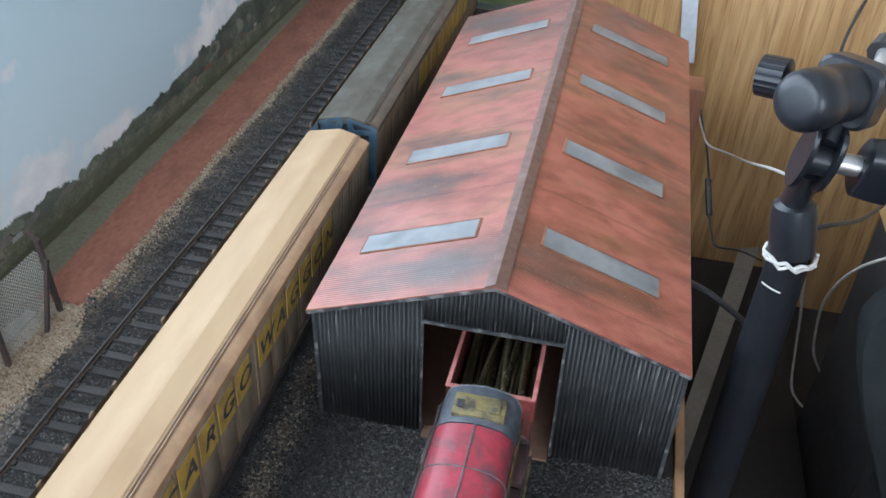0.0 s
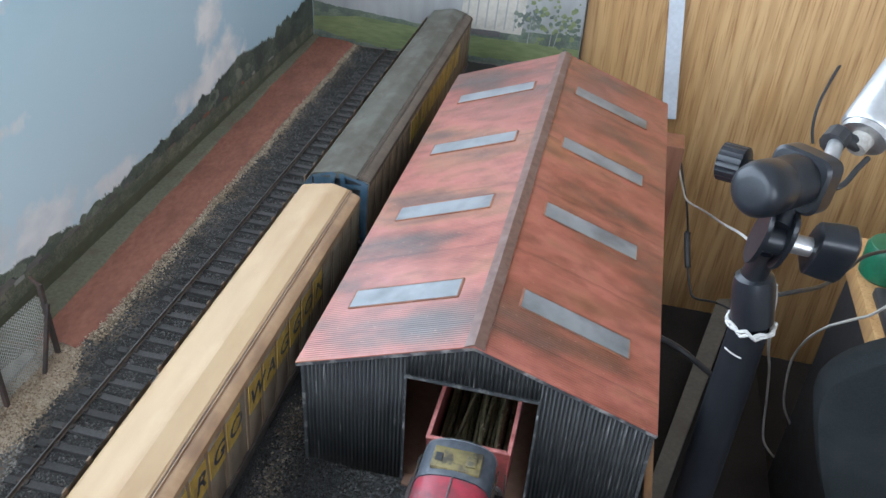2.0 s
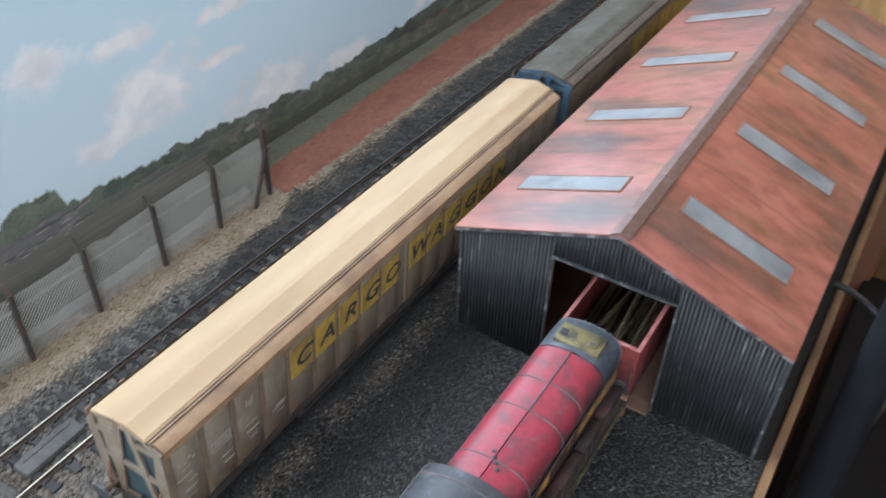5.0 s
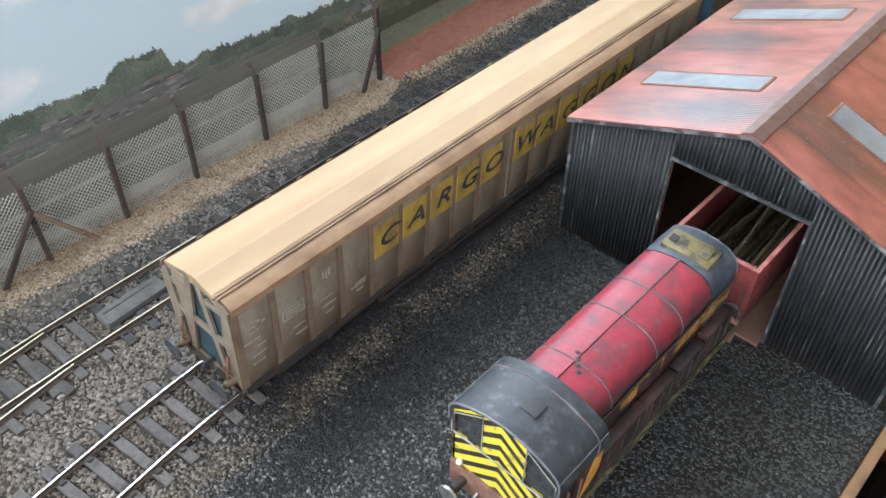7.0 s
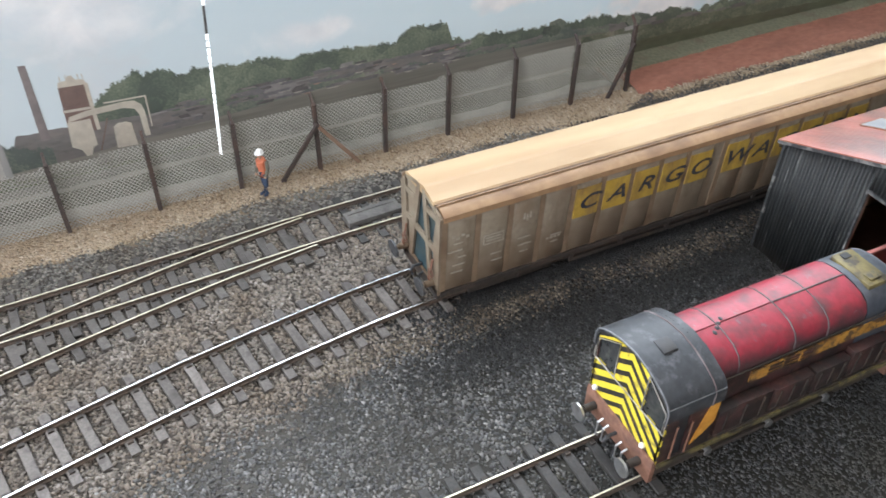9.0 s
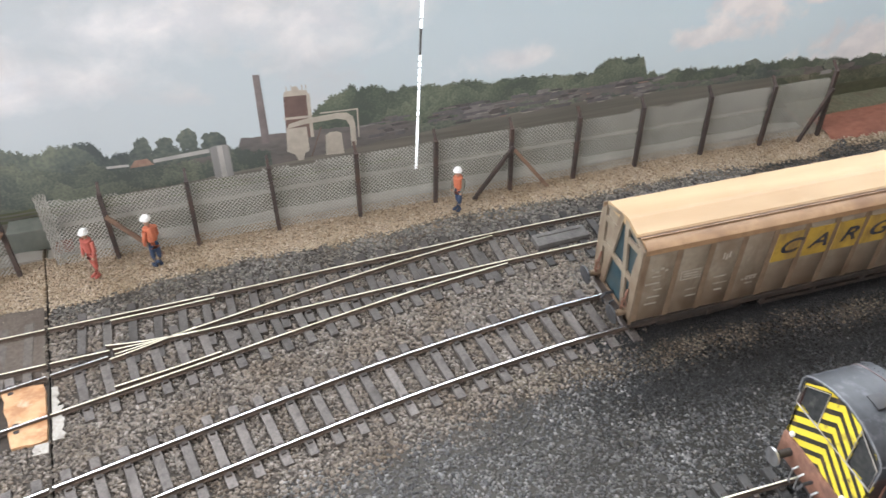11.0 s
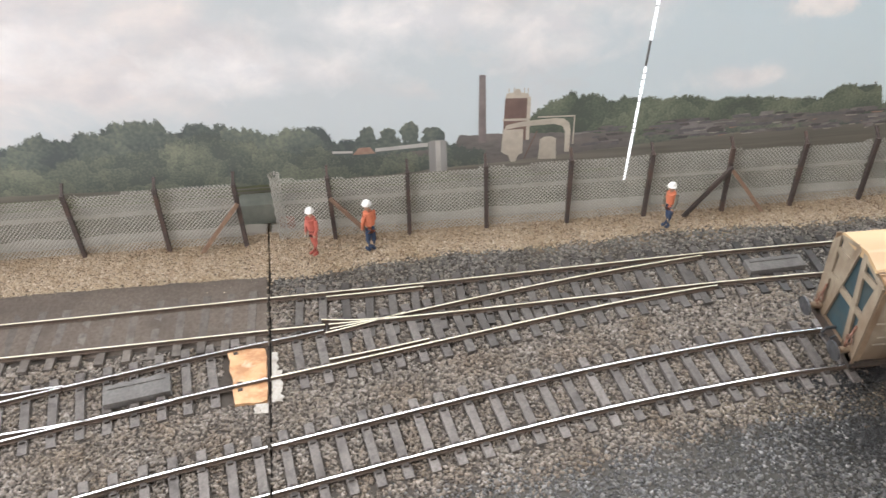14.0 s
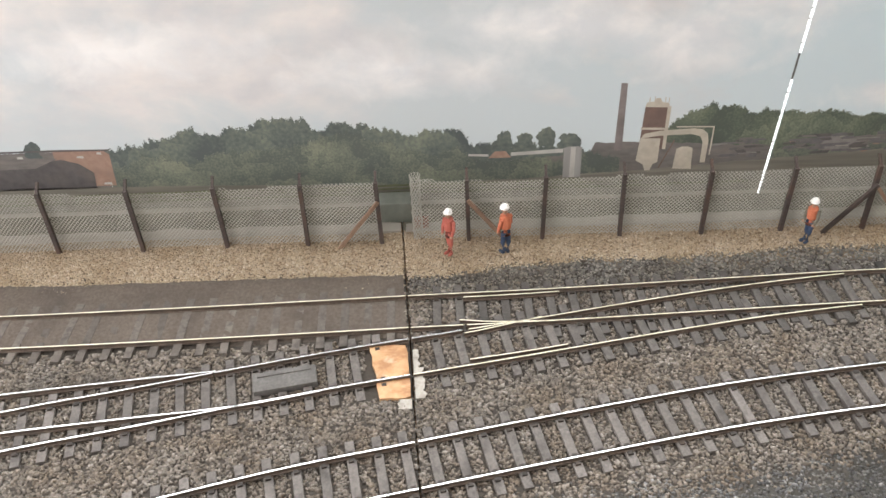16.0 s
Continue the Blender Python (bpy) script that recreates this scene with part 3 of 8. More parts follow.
RED_WEAR = M("red_workwear", (0.43, 0.10, 0.075), (0.50, 0.145, 0.105), (0.32, 0.075, 0.055), rough=0.7, fine=500, big=160)
NAVY = M("navy_trousers", (0.03, 0.05, 0.095), (0.045, 0.07, 0.125), (0.025, 0.04, 0.07), rough=0.75, fine=500, big=160)
DRAB = M("drab_sleeve", (0.13, 0.12, 0.09), (0.17, 0.155, 0.12), (0.1, 0.09, 0.07), rough=0.75, fine=500, big=160)
TONE = M("painted_figure_tone", (0.42, 0.25, 0.17), (0.46, 0.28, 0.19), (0.36, 0.2, 0.14), rough=0.6, fine=500, big=160)


# these paints get darker towards the bottom, the iron walls paler
low_tone(LOCO_RED, (0.045, 0.035, 0.036), 0.0700, 0.0845, 110, 0.85, 1.1)
low_tone(LOCO_RED, (0.040, 0.026, 0.026), 0.0695, 0.0790, 60, 0.85, 0.30)
low_tone(MAROON, (0.022, 0.018, 0.016), 0.0300, 0.0700, 90, 0.75, 0.9)
low_tone(WAGON_SIDE, (0.12, 0.072, 0.040), 0.0180, 0.0540, 60, 0.8, 0.9)
low_tone(WALL_IRON, (0.10, 0.085, 0.07), -0.002, 0.012, 150, 0.6, 0.5)
low_tone(WAGON_RED, (0.05, 0.03, 0.025), 0.0180, 0.0500, 90, 0.8, 0.6)


def patches(m, colour, scale, lo, hi, amount, stretch=(1, 1, 1), shift=0.0):
    """Ragged patches of another colour: wear and grime, and on the rail load its painted glints."""
    n, l = m.node_tree.nodes, m.node_tree.links
    bsdf = n["Principled BSDF"]
    old = bsdf.inputs["Base Color"].links[0].from_socket
    geo, mp, t, r, x = (n.new("ShaderNode" + k) for k in ("NewGeometry", "Mapping", "TexNoise", "MapRange", "Mix"))
    mp.inputs["Scale"].default_value, mp.inputs["Location"].default_value = stretch, (shift, shift, shift)
    l.new(geo.outputs["Position"], mp.inputs["Vector"])
    t.inputs["Scale"].default_value, t.inputs["Detail"].default_value, t.inputs["Roughness"].default_value = scale, 8, 0.65
    l.new(mp.outputs[0], t.inputs["Vector"])
    r.inputs[1].default_value, r.inputs[2].default_value, r.inputs[4].default_value = lo, hi, amount
    l.new(t.outputs["Fac"], r.inputs[0])
    x.data_type = "RGBA"
    l.new(r.outputs[0], x.inputs[0])
    l.new(old, x.inputs[6])
    x.inputs[7].default_value = (*colour, 1)
    l.new(x.outputs[2], bsdf.inputs["Base Color"])


def vary(m, low, high):
    """A lighter or darker tone for each separate piece that carries the material."""
    n, l = m.node_tree.nodes, m.node_tree.links
    bsdf = n["Principled BSDF"]
    old = bsdf.inputs["Base Color"].links[0].from_socket
    info, r, x = (n.new("ShaderNode" + k) for k in ("ObjectInfo", "MapRange", "VectorMath"))
    r.inputs[3].default_value, r.inputs[4].default_value = low, high
    l.new(info.outputs["Random"], r.inputs[0])
    x.operation = "SCALE"
    l.new(old, x.inputs[0])
    l.new(r.outputs[0], x.inputs["Scale"])
    l.new(x.outputs[0], bsdf.inputs["Base Color"])


for m in (SLEEPER, SLEEPER_DARK, SLEEPER_MID, BURIED):
    patches(m, (0.060, 0.052, 0.046), 130, 0.5, 0.66, 0.7)
    vary(m, 0.72, 1.18)
patches(ASH, (0.082, 0.079, 0.060), 10, 0.50, 0.62, 0.6, shift=4.4)
patches(ASH, (0.016, 0.0162, 0.017), 13, 0.53, 0.63, 0.6, shift=3.1)
patches(CINDER, (0.05, 0.047, 0.043), 22, 0.53, 0.64, 0.55, shift=1.3)
patches(CINDER, (0.20, 0.178, 0.145), 30, 0.56, 0.66, 0.5, shift=5.7)
patches(GREY_STONE, (0.085, 0.076, 0.066), 24, 0.54, 0.66, 0.45, shift=2.2)
patches(GOLD, (0.06, 0.035, 0.026), 160, 0.48, 0.56, 0.9)
patches(MAROON, (0.13, 0.075, 0.05), 120, 0.56, 0.66, 0.6)
patches(OCHRE, (0.035, 0.034, 0.03), 90, 0.48, 0.58, 0.8, shift=2.0)
patches(LOCO_GREY, (0.12, 0.123, 0.128), 130, 0.58, 0.68, 0.5, shift=4.0)
patches(LOCO_GREY, (0.02, 0.021, 0.024), 60, 0.52, 0.66, 0.5, shift=8.0)
patches(LOCO_RED, (0.075, 0.055, 0.06), 42, 0.56, 0.72, 0.75)
patches(LOCO_RED, (0.05, 0.04, 0.043), 150, 0.66, 0.72, 0.7, shift=6.0)
patches(LOCO_RED, (0.16, 0.11, 0.12), 160, 0.60, 0.68, 0.6, shift=2.0)
patches(LOCO_GREY, (0.12, 0.125, 0.135), 90, 0.57, 0.67, 0.5)
patches(MAROON, (0.018, 0.015, 0.014), 70, 0.42, 0.56, 0.85)
patches(MAROON, (0.13, 0.085, 0.06), 190, 0.60, 0.68, 0.6, shift=4.0)
patches(GOLD, (0.03, 0.022, 0.018), 95, 0.52, 0.60, 0.9)
patches(OCHRE, (0.03, 0.024, 0.018), 75, 0.48, 0.56, 0.85)
# pale flecks paint the glints on the old rails into their colour
patches(LOAD, (0.85, 0.80, 0.55), 150, 0.70, 0.74, 1.0, (1, 0.5, 1), 2.0)
patches(YELLOW, (0.20, 0.125, 0.06), 70, 0.46, 0.62, 0.85, (1, 1, 0.4))
patches(LETTER_BLUE, (0.17, 0.12, 0.05), 170, 0.52, 0.62, 0.7, (1, 1, 0.5), 3.0)
patches(WAGON_SIDE, (0.115, 0.075, 0.045), 60, 0.52, 0.68, 0.7, (1, 1, 0.25), 1.0)
patches(TIMBER, (0.09, 0.06, 0.04), 30, 0.48, 0.62, 0.7, (1, 0.4, 1), 9.0)
patches(CREAM, (0.36, 0.215, 0.105), 24, 0.56, 0.72, 0.5, (1.5, 0.3, 1), 5.0)
patches(CREAM, (0.47, 0.347, 0.20), 60, 0.54, 0.70, 0.4, (1, 0.4, 1), 8.0)
patches(SHOULDER, (0.16, 0.09, 0.05), 60, 0.5, 0.64, 0.7, (1, 0.25, 1), 6.0)
patches(GREY_ROOF, (0.060, 0.050, 0.036), 40, 0.48, 0.62, 0.75, (1, 0.5, 1), 3.0)
BUFFER_STEEL = M("dull_buffer_steel", (0.085, 0.088, 0.095), (0.14, 0.145, 0.15), (0.06, 0.055, 0.05), rough=0.42, fine=300, big=100, metal=0.6)
FAINT_MARK = M("faint_white_lettering", (0.31, 0.275, 0.22), (0.37, 0.33, 0.27), (0.20, 0.16, 0.115), rough=0.6, fine=500, big=160)

GLASS = M("grimy_cab_glass", (0.03, 0.032, 0.033), (0.05, 0.052, 0.05), (0.16, 0.155, 0.14), rough=0.16, fine=300, big=120, bump=0, blotch=0.3)


def sky_print():
    """Printed sky: blue-grey, paler to the horizon, with broad grey-white cloud that thins out along the board."""
    m = bpy.data.materials.new("printed_sky")
    m.use_nodes = True
    n, l = m.node_tree.nodes, m.node_tree.links
    bsdf = n["Principled BSDF"]
    geo = n.new("ShaderNodeNewGeometry")
    sep = n.new("ShaderNodeSeparateXYZ")
    l.new(geo.outputs["Position"], sep.inputs[0])

    def rng(src, a, b, c=0.0, d=1.0):
        r = n.new("ShaderNodeMapRange")
        r.inputs[1].default_value, r.inputs[2].default_value, r.inputs[3].default_value, r.inputs[4].default_value = a, b, c, d
        l.new(src, r.inputs[0])
        return r.outputs[0]

    def mix(f, p, q):
        x = n.new("ShaderNodeMix")
        x.data_type = "RGBA"
        l.new(f, x.inputs[0])
        for s, v in ((6, p), (7, q)):
            if isinstance(v, tuple):
                x.inputs[s].default_value = (*v, 1)
            else:
                l.new(v, x.inputs[s])
        return x.outputs[2]

    def clouds(scale, stretch, detail, warp):
        mp = n.new("ShaderNodeMapping")
        mp.inputs["Scale"].default_value = stretch
        mp.inputs["Location"].default_value = (0.3, 0.17, 0.4)
        l.new(geo.outputs["Position"], mp.inputs["Vector"])
        t = n.new("ShaderNodeTexNoise")
        t.inputs["Scale"].default_value, t.inputs["Detail"].default_value, t.inputs["Distortion"].default_value = scale, detail, warp
        t.inputs["Roughness"].default_value = 0.55
        l.new(mp.outputs[0], t.inputs["Vector"])
        return t.outputs["Fac"]

    def math(op, a, b):
        x = n.new("ShaderNodeMath")
        x.operation = op
        for i, v in enumerate((a, b)):
            if isinstance(v, float):
                x.inputs[i].default_value = v
            else:
                l.new(v, x.inputs[i])
        return x.outputs[0]

    north = mix(rng(sep.outputs["Z"], 0.04, 0.26), (0.68, 0.79, 0.83), (0.50, 0.73, 0.83))
    south = mix(rng(sep.outputs["Z"], 0.05, 0.26), (0.58, 0.64, 0.66), (0.56, 0.61, 0.63))
    base = mix(rng(sep.outputs["Y"], -0.15, 0.45), south, north)
    base = mix(rng(sep.outputs["Y"], 0.45, 0.95), base, (0.455, 0.60, 0.685))
    cover = math("ADD", rng(sep.outputs["Y"], -0.3, 0.42, 0.13, -0.30), rng(sep.outputs["Z"], 0.085, 0.125, -0.10, 0.02))
    puff = math("ADD", clouds(6.0, (1, 1, 1.6), 6, 0.25), cover)
    f = rng(puff, 0.50, 0.66)
    # separate heaped clouds: place along the board, height, half width, half height
    ragged = math("MULTIPLY", math("SUBTRACT", clouds(38.0, (1, 0.8, 1.0), 7, 0.35), 0.5), 2.6)
    heap = None
    for y, z, ry, rz in ((-0.40, 0.150, 0.08, 0.018), (-0.19, 0.128, 0.07, 0.017), (-0.07, 0.158, 0.08, 0.020), (0.03, 0.145, 0.05, 0.024), (0.075, 0.175, 0.05, 0.028),
                         (0.186, 0.094, 0.034, 0.009), (0.232, 0.152, 0.03, 0.010), (0.352, 0.090, 0.030, 0.010), (0.402, 0.108, 0.046, 0.026), (0.318, 0.166, 0.028, 0.016), (0.385, 0.158, 0.03, 0.010), (0.470, 0.112, 0.03, 0.007), (0.500, 0.152, 0.035, 0.008),
                         (0.530, 0.056, 0.058, 0.024), (0.640, 0.047, 0.032, 0.013), (0.815, 0.062, 0.050, 0.020), (0.862, 0.070, 0.055, 0.026), (0.845, 0.126, 0.030, 0.022), (0.490, 0.240, 0.05, 0.010)):
        dy = math("MULTIPLY", math("SUBTRACT", sep.outputs["Y"], y), 1 / ry)
        dz = math("MULTIPLY", math("SUBTRACT", sep.outputs["Z"], z), 1 / rz)
        one = math("SUBTRACT", 1.0, math("SQRT", math("ADD", math("MULTIPLY", dy, dy), math("MULTIPLY", dz, dz)), 0.0))
        heap = one if heap is None else math("MAXIMUM", heap, one)
    lump = math("ADD", heap, ragged)
    light = mix(rng(clouds(11.0, (1, 1, 2.2), 6, 0.2), 0.35, 0.65), (0.83, 0.785, 0.755), (0.62, 0.62, 0.63))
    white = mix(rng(clouds(30.0, (1, 0.7, 1), 6, 0.2), 0.38, 0.62), (0.90, 0.89, 0.88), (0.71, 0.735, 0.755))
    veil = mix(f, base, light)
    soft, crisp = mix(rng(lump, -0.60, 1.0), veil, white), mix(rng(lump, -0.22, 0.38), veil, white)
    l.new(mix(rng(sep.outputs["Y"], 0.12, 0.30), soft, crisp), bsdf.inputs["Base Color"])
    bsdf.inputs["Roughness"].default_value = 0.5
    return m


SKY_PRINT = sky_print()


def wasp_stripes():
    """Yellow and black chevrons painted on a flat end, apex upwards, worn at the edges."""
    m = bpy.data.materials.new("wasp_stripes")
    m.use_nodes = True
    n, l = m.node_tree.nodes, m.node_tree.links
    bsdf = n["Principled BSDF"]
    geo = n.new("ShaderNodeNewGeometry")
    sep = n.new("ShaderNodeSeparateXYZ")
    l.new(geo.outputs["Position"], sep.inputs[0])

    def math(op, a, b=0.0):
        x = n.new("ShaderNodeMath")
        x.operation = op
        for i, v in enumerate((a, b)):
            if isinstance(v, (int, float)):
                x.inputs[i].default_value = v
            else:
                l.new(v, x.inputs[i])
        return x.outputs[0]

    t = n.new("ShaderNodeTexNoise")
    t.inputs["Scale"].default_value, t.inputs["Detail"].default_value = 420, 4
    l.new(geo.outputs["Position"], t.inputs["Vector"])
    away = math("ABSOLUTE", math("SUBTRACT", sep.outputs["X"], 0.0045))
    v = math("ADD", math("ADD", sep.outputs["Z"], math("MULTIPLY", away, 0.75)), math("MULTIPLY", t.outputs["Fac"], 0.0008))
    band = math("GREATER_THAN", math("FRACT", math("MULTIPLY", v, 118.0)), 0.44)
    x = n.new("ShaderNodeMix")
    x.data_type = "RGBA"
    l.new(band, x.inputs[0])
    x.inputs[6].default_value, x.inputs[7].default_value = (0.03, 0.028, 0.025, 1), (0.72, 0.58, 0.05, 1)
    y = n.new("ShaderNodeMix")
    y.data_type = "RGBA"
    t2 = n.new("ShaderNodeTexNoise")
    t2.inputs["Scale"].default_value, t2.inputs["Detail"].default_value = 160, 6
    l.new(geo.outputs["Position"], t2.inputs["Vector"])
    r = n.new("ShaderNodeMapRange")
    r.inputs[1].default_value, r.inputs[2].default_value = 0.58, 0.72
    l.new(t2.outputs["Fac"], r.inputs[0])
    l.new(r.outputs[0], y.inputs[0])
    l.new(x.outputs[2], y.inputs[6])
    y.inputs[7].default_value = (0.13, 0.085, 0.05, 1)
    l.new(y.outputs[2], bsdf.inputs["Base Color"])
    bsdf.inputs["Roughness"].default_value = 0.45
    return m


WASP = wasp_stripes()


# ---- mesh helpers ----
def box(bm, x0, x1, y0, y1, z0, z1, mi=0, bevel=0.0):
    vs = [bm.verts.new(p) for p in ((x0, y0, z0), (x1, y0, z0), (x1, y1, z0), (x0, y1, z0), (x0, y0, z1), (x1, y0, z1), (x1, y1, z1), (x0, y1, z1))]
    fs = [bm.faces.new([vs[i] for i in f]) for f in ((3, 2, 1, 0), (4, 5, 6, 7), (0, 1, 5, 4), (1, 2, 6, 5), (2, 3, 7, 6), (3, 0, 4, 7))]
    for f in fs:
        f.material_index = mi
    if bevel:
        edges = {e for f in fs for e in f.edges}
        bmesh.ops.bevel(bm, geom=list(edges), offset=bevel, segments=2, affect="EDGES", profile=0.5)
    return vs


def frame_axes(d):
    d = Vector(d).normalized()
    side = d.cross(Vector((0, 0, 1)))
    if side.length < 1e-4:
        side = Vector((1, 0, 0))
    side.normalize()
    return d, side, side.cross(d).normalized()


def tube(bm, points, r, seg=8, mi=0, caps=True):
    """A round bar along points; r is one radius or one for each point."""
    pts = [Vector(p) for p in points]
    rr = r if isinstance(r, (list, tuple)) else [r] * len(pts)
    rings = []
    for i, p in enumerate(pts):
        d = (pts[min(i + 1, len(pts) - 1)] - pts[max(i - 1, 0)])
        d, u, w = frame_axes(d)
        rings.append([bm.verts.new(p + rr[i] * (u * math.cos(2 * math.pi * k / seg) + w * math.sin(2 * math.pi * k / seg))) for k in range(seg)])
    for a, b in zip(rings, rings[1:]):
        for k in range(seg):
            f = bm.faces.new((a[k], b[k], b[(k + 1) % seg], a[(k + 1) % seg]))
            f.material_index, f.smooth = mi, True
    if caps:
        for ring in (rings[0][::-1], rings[-1]):
            f = bm.faces.new(ring)
            f.material_index = mi
    return rings


def extrude_y(bm, outline, y0, y1, mi=0, steps=1, cap=True):
    """A closed outline of (x, z) drawn out along y."""
    rings = []
    for s in range(steps + 1):
        y = y0 + (y1 - y0) * s / steps
        rings.append([bm.verts.new((x, y, z)) for x, z in outline])
    k = len(outline)
    for a, b in zip(rings, rings[1:]):
        for i in range(k):
            f = bm.faces.new((a[i], a[(i + 1) % k], b[(i + 1) % k], b[i]))
            f.material_index = mi
    if cap:
        for ring in (rings[0][::-1], rings[-1]):
            bm.faces.new(ring).material_index = mi
    return rings


def plate(bm, pts, n, thick, mi=0):
    """A flat outline (3D points) given a thickness along n."""
    n = Vector(n).normalized() * thick
    a = [bm.verts.new(p) for p in pts]
    b = [bm.verts.new(Vector(p) + n) for p in pts]
    k = len(pts)
    bm.faces.new(a[::-1]).material_index = mi
    bm.faces.new(b).material_index = mi
    for i in range(k):
        bm.faces.new((a[i], a[(i + 1) % k], b[(i + 1) % k], b[i])).material_index = mi


def bar(bm, p, q, w, h, mi=0):
    """A square bar from p to q, w wide sideways and h high."""
    p, q = Vector(p), Vector(q)
    d, u, v = frame_axes(q - p)
    vs = [bm.verts.new(c + u * su * w / 2 + v * sv * h / 2) for c in (p, q) for su, sv in ((-1, -1), (1, -1), (1, 1), (-1, 1))]
    for f in ((3, 2, 1, 0), (4, 5, 6, 7), (0, 1, 5, 4), (1, 2, 6, 5), (2, 3, 7, 6), (3, 0, 4, 7)):
        bm.faces.new([vs[i] for i in f]).material_index = mi


def ball(bm, c, r, mi=0, squash=(1, 1, 1), seg=12, rings=8):
    m = Matrix.Translation(c) @ Matrix.Diagonal((*squash, 1))
    got = bmesh.ops.create_uvsphere(bm, u_segments=seg, v_segments=rings, radius=r, matrix=m)
    for v in got["verts"]:
        for f in v.link_faces:
            f.material_index, f.smooth = mi, True


def mesh_of(name, bm, mats):
    bmesh.ops.recalc_face_normals(bm, faces=bm.faces)
    me = bpy.data.meshes.new(name)
    bm.to_mesh(me)
    bm.free()
    me.polygons.foreach_set("use_smooth", [True] * len(me.polygons))
    me.set_sharp_from_angle(angle=radians(34))
    for m in mats if isinstance(mats, (list, tuple)) else [mats]:
        me.materials.append(m)
    return me


def thing(name, label, category, at=(0, 0, 0), group="", kind=""):
    ob = new(name)
    ob.empty_display_size = 0.01
    ob.matrix_basis = Matrix.Translation(at)
    return tagged(ob, label, category, group, kind)


def hang(ob, parent):
    ob.parent = parent
    m = parent.matrix_basis.copy() if parent.parent is None else Matrix.Identity(4)
    ob.matrix_parent_inverse = m.inverted()
    return ob


def part(name, bm, mats, parent, label=""):
    """A bmesh in world places as one mesh under a thing or a part."""
    ob = new(name, mesh_of(name, bm, mats))
    hang(ob, parent)
    return tagged(ob, label)


def solo(name, bm, mats, label="", category="", kind="", group=""):
    return tagged(new(name, mesh_of(name, bm, mats)), label, category, group, kind)


def shape(fn, *args, **kw):
    bm = bmesh.new()
    fn(bm, *args, **kw)
    return bm


def spline(pts, step=0.008):
    """Catmull-Rom through (x, y) points, resampled at even steps."""
    p = [Vector((*q, 0)) for q in pts]
    p = [2 * p[0] - p[1]] + p + [2 * p[-1] - p[-2]]
    out = []
    for i in range(1, len(p) - 2):
        k = max(2, int((p[i + 1] - p[i]).length / step))
        for j in range(k):
            t = j / k
            a, b, c, d = p[i - 1:i + 3]
            out.append(0.5 * (2 * b + (c - a) * t + (2 * a - 5 * b + 4 * c - d) * t * t + (3 * b - a - 3 * c + d) * t ** 3))
    out.append(p[-2])
    return out


def offset(line, d):
    """The line shifted sideways by d towards +x."""
    out = []
    for i, p in enumerate(line):
        t = (line[min(i + 1, len(line) - 1)] - line[max(i - 1, 0)]).normalized()
        out.append(p + Vector((t.y, -t.x, 0)) * d)
    return out


def cut(line, y0, y1):
    """The stretch of a line between two values of y, with its ends laid exactly on them."""
    out = []
    for p, q in zip(line, line[1:]):
        if y0 <= p.y <= y1:
            out.append(p)
        for y in (y0, y1):
            if min(p.y, q.y) < y < max(p.y, q.y):
                out.append(p.lerp(q, (y - p.y) / (q.y - p.y)))
    if y0 <= line[-1].y <= y1:
        out.append(line[-1])
    return out


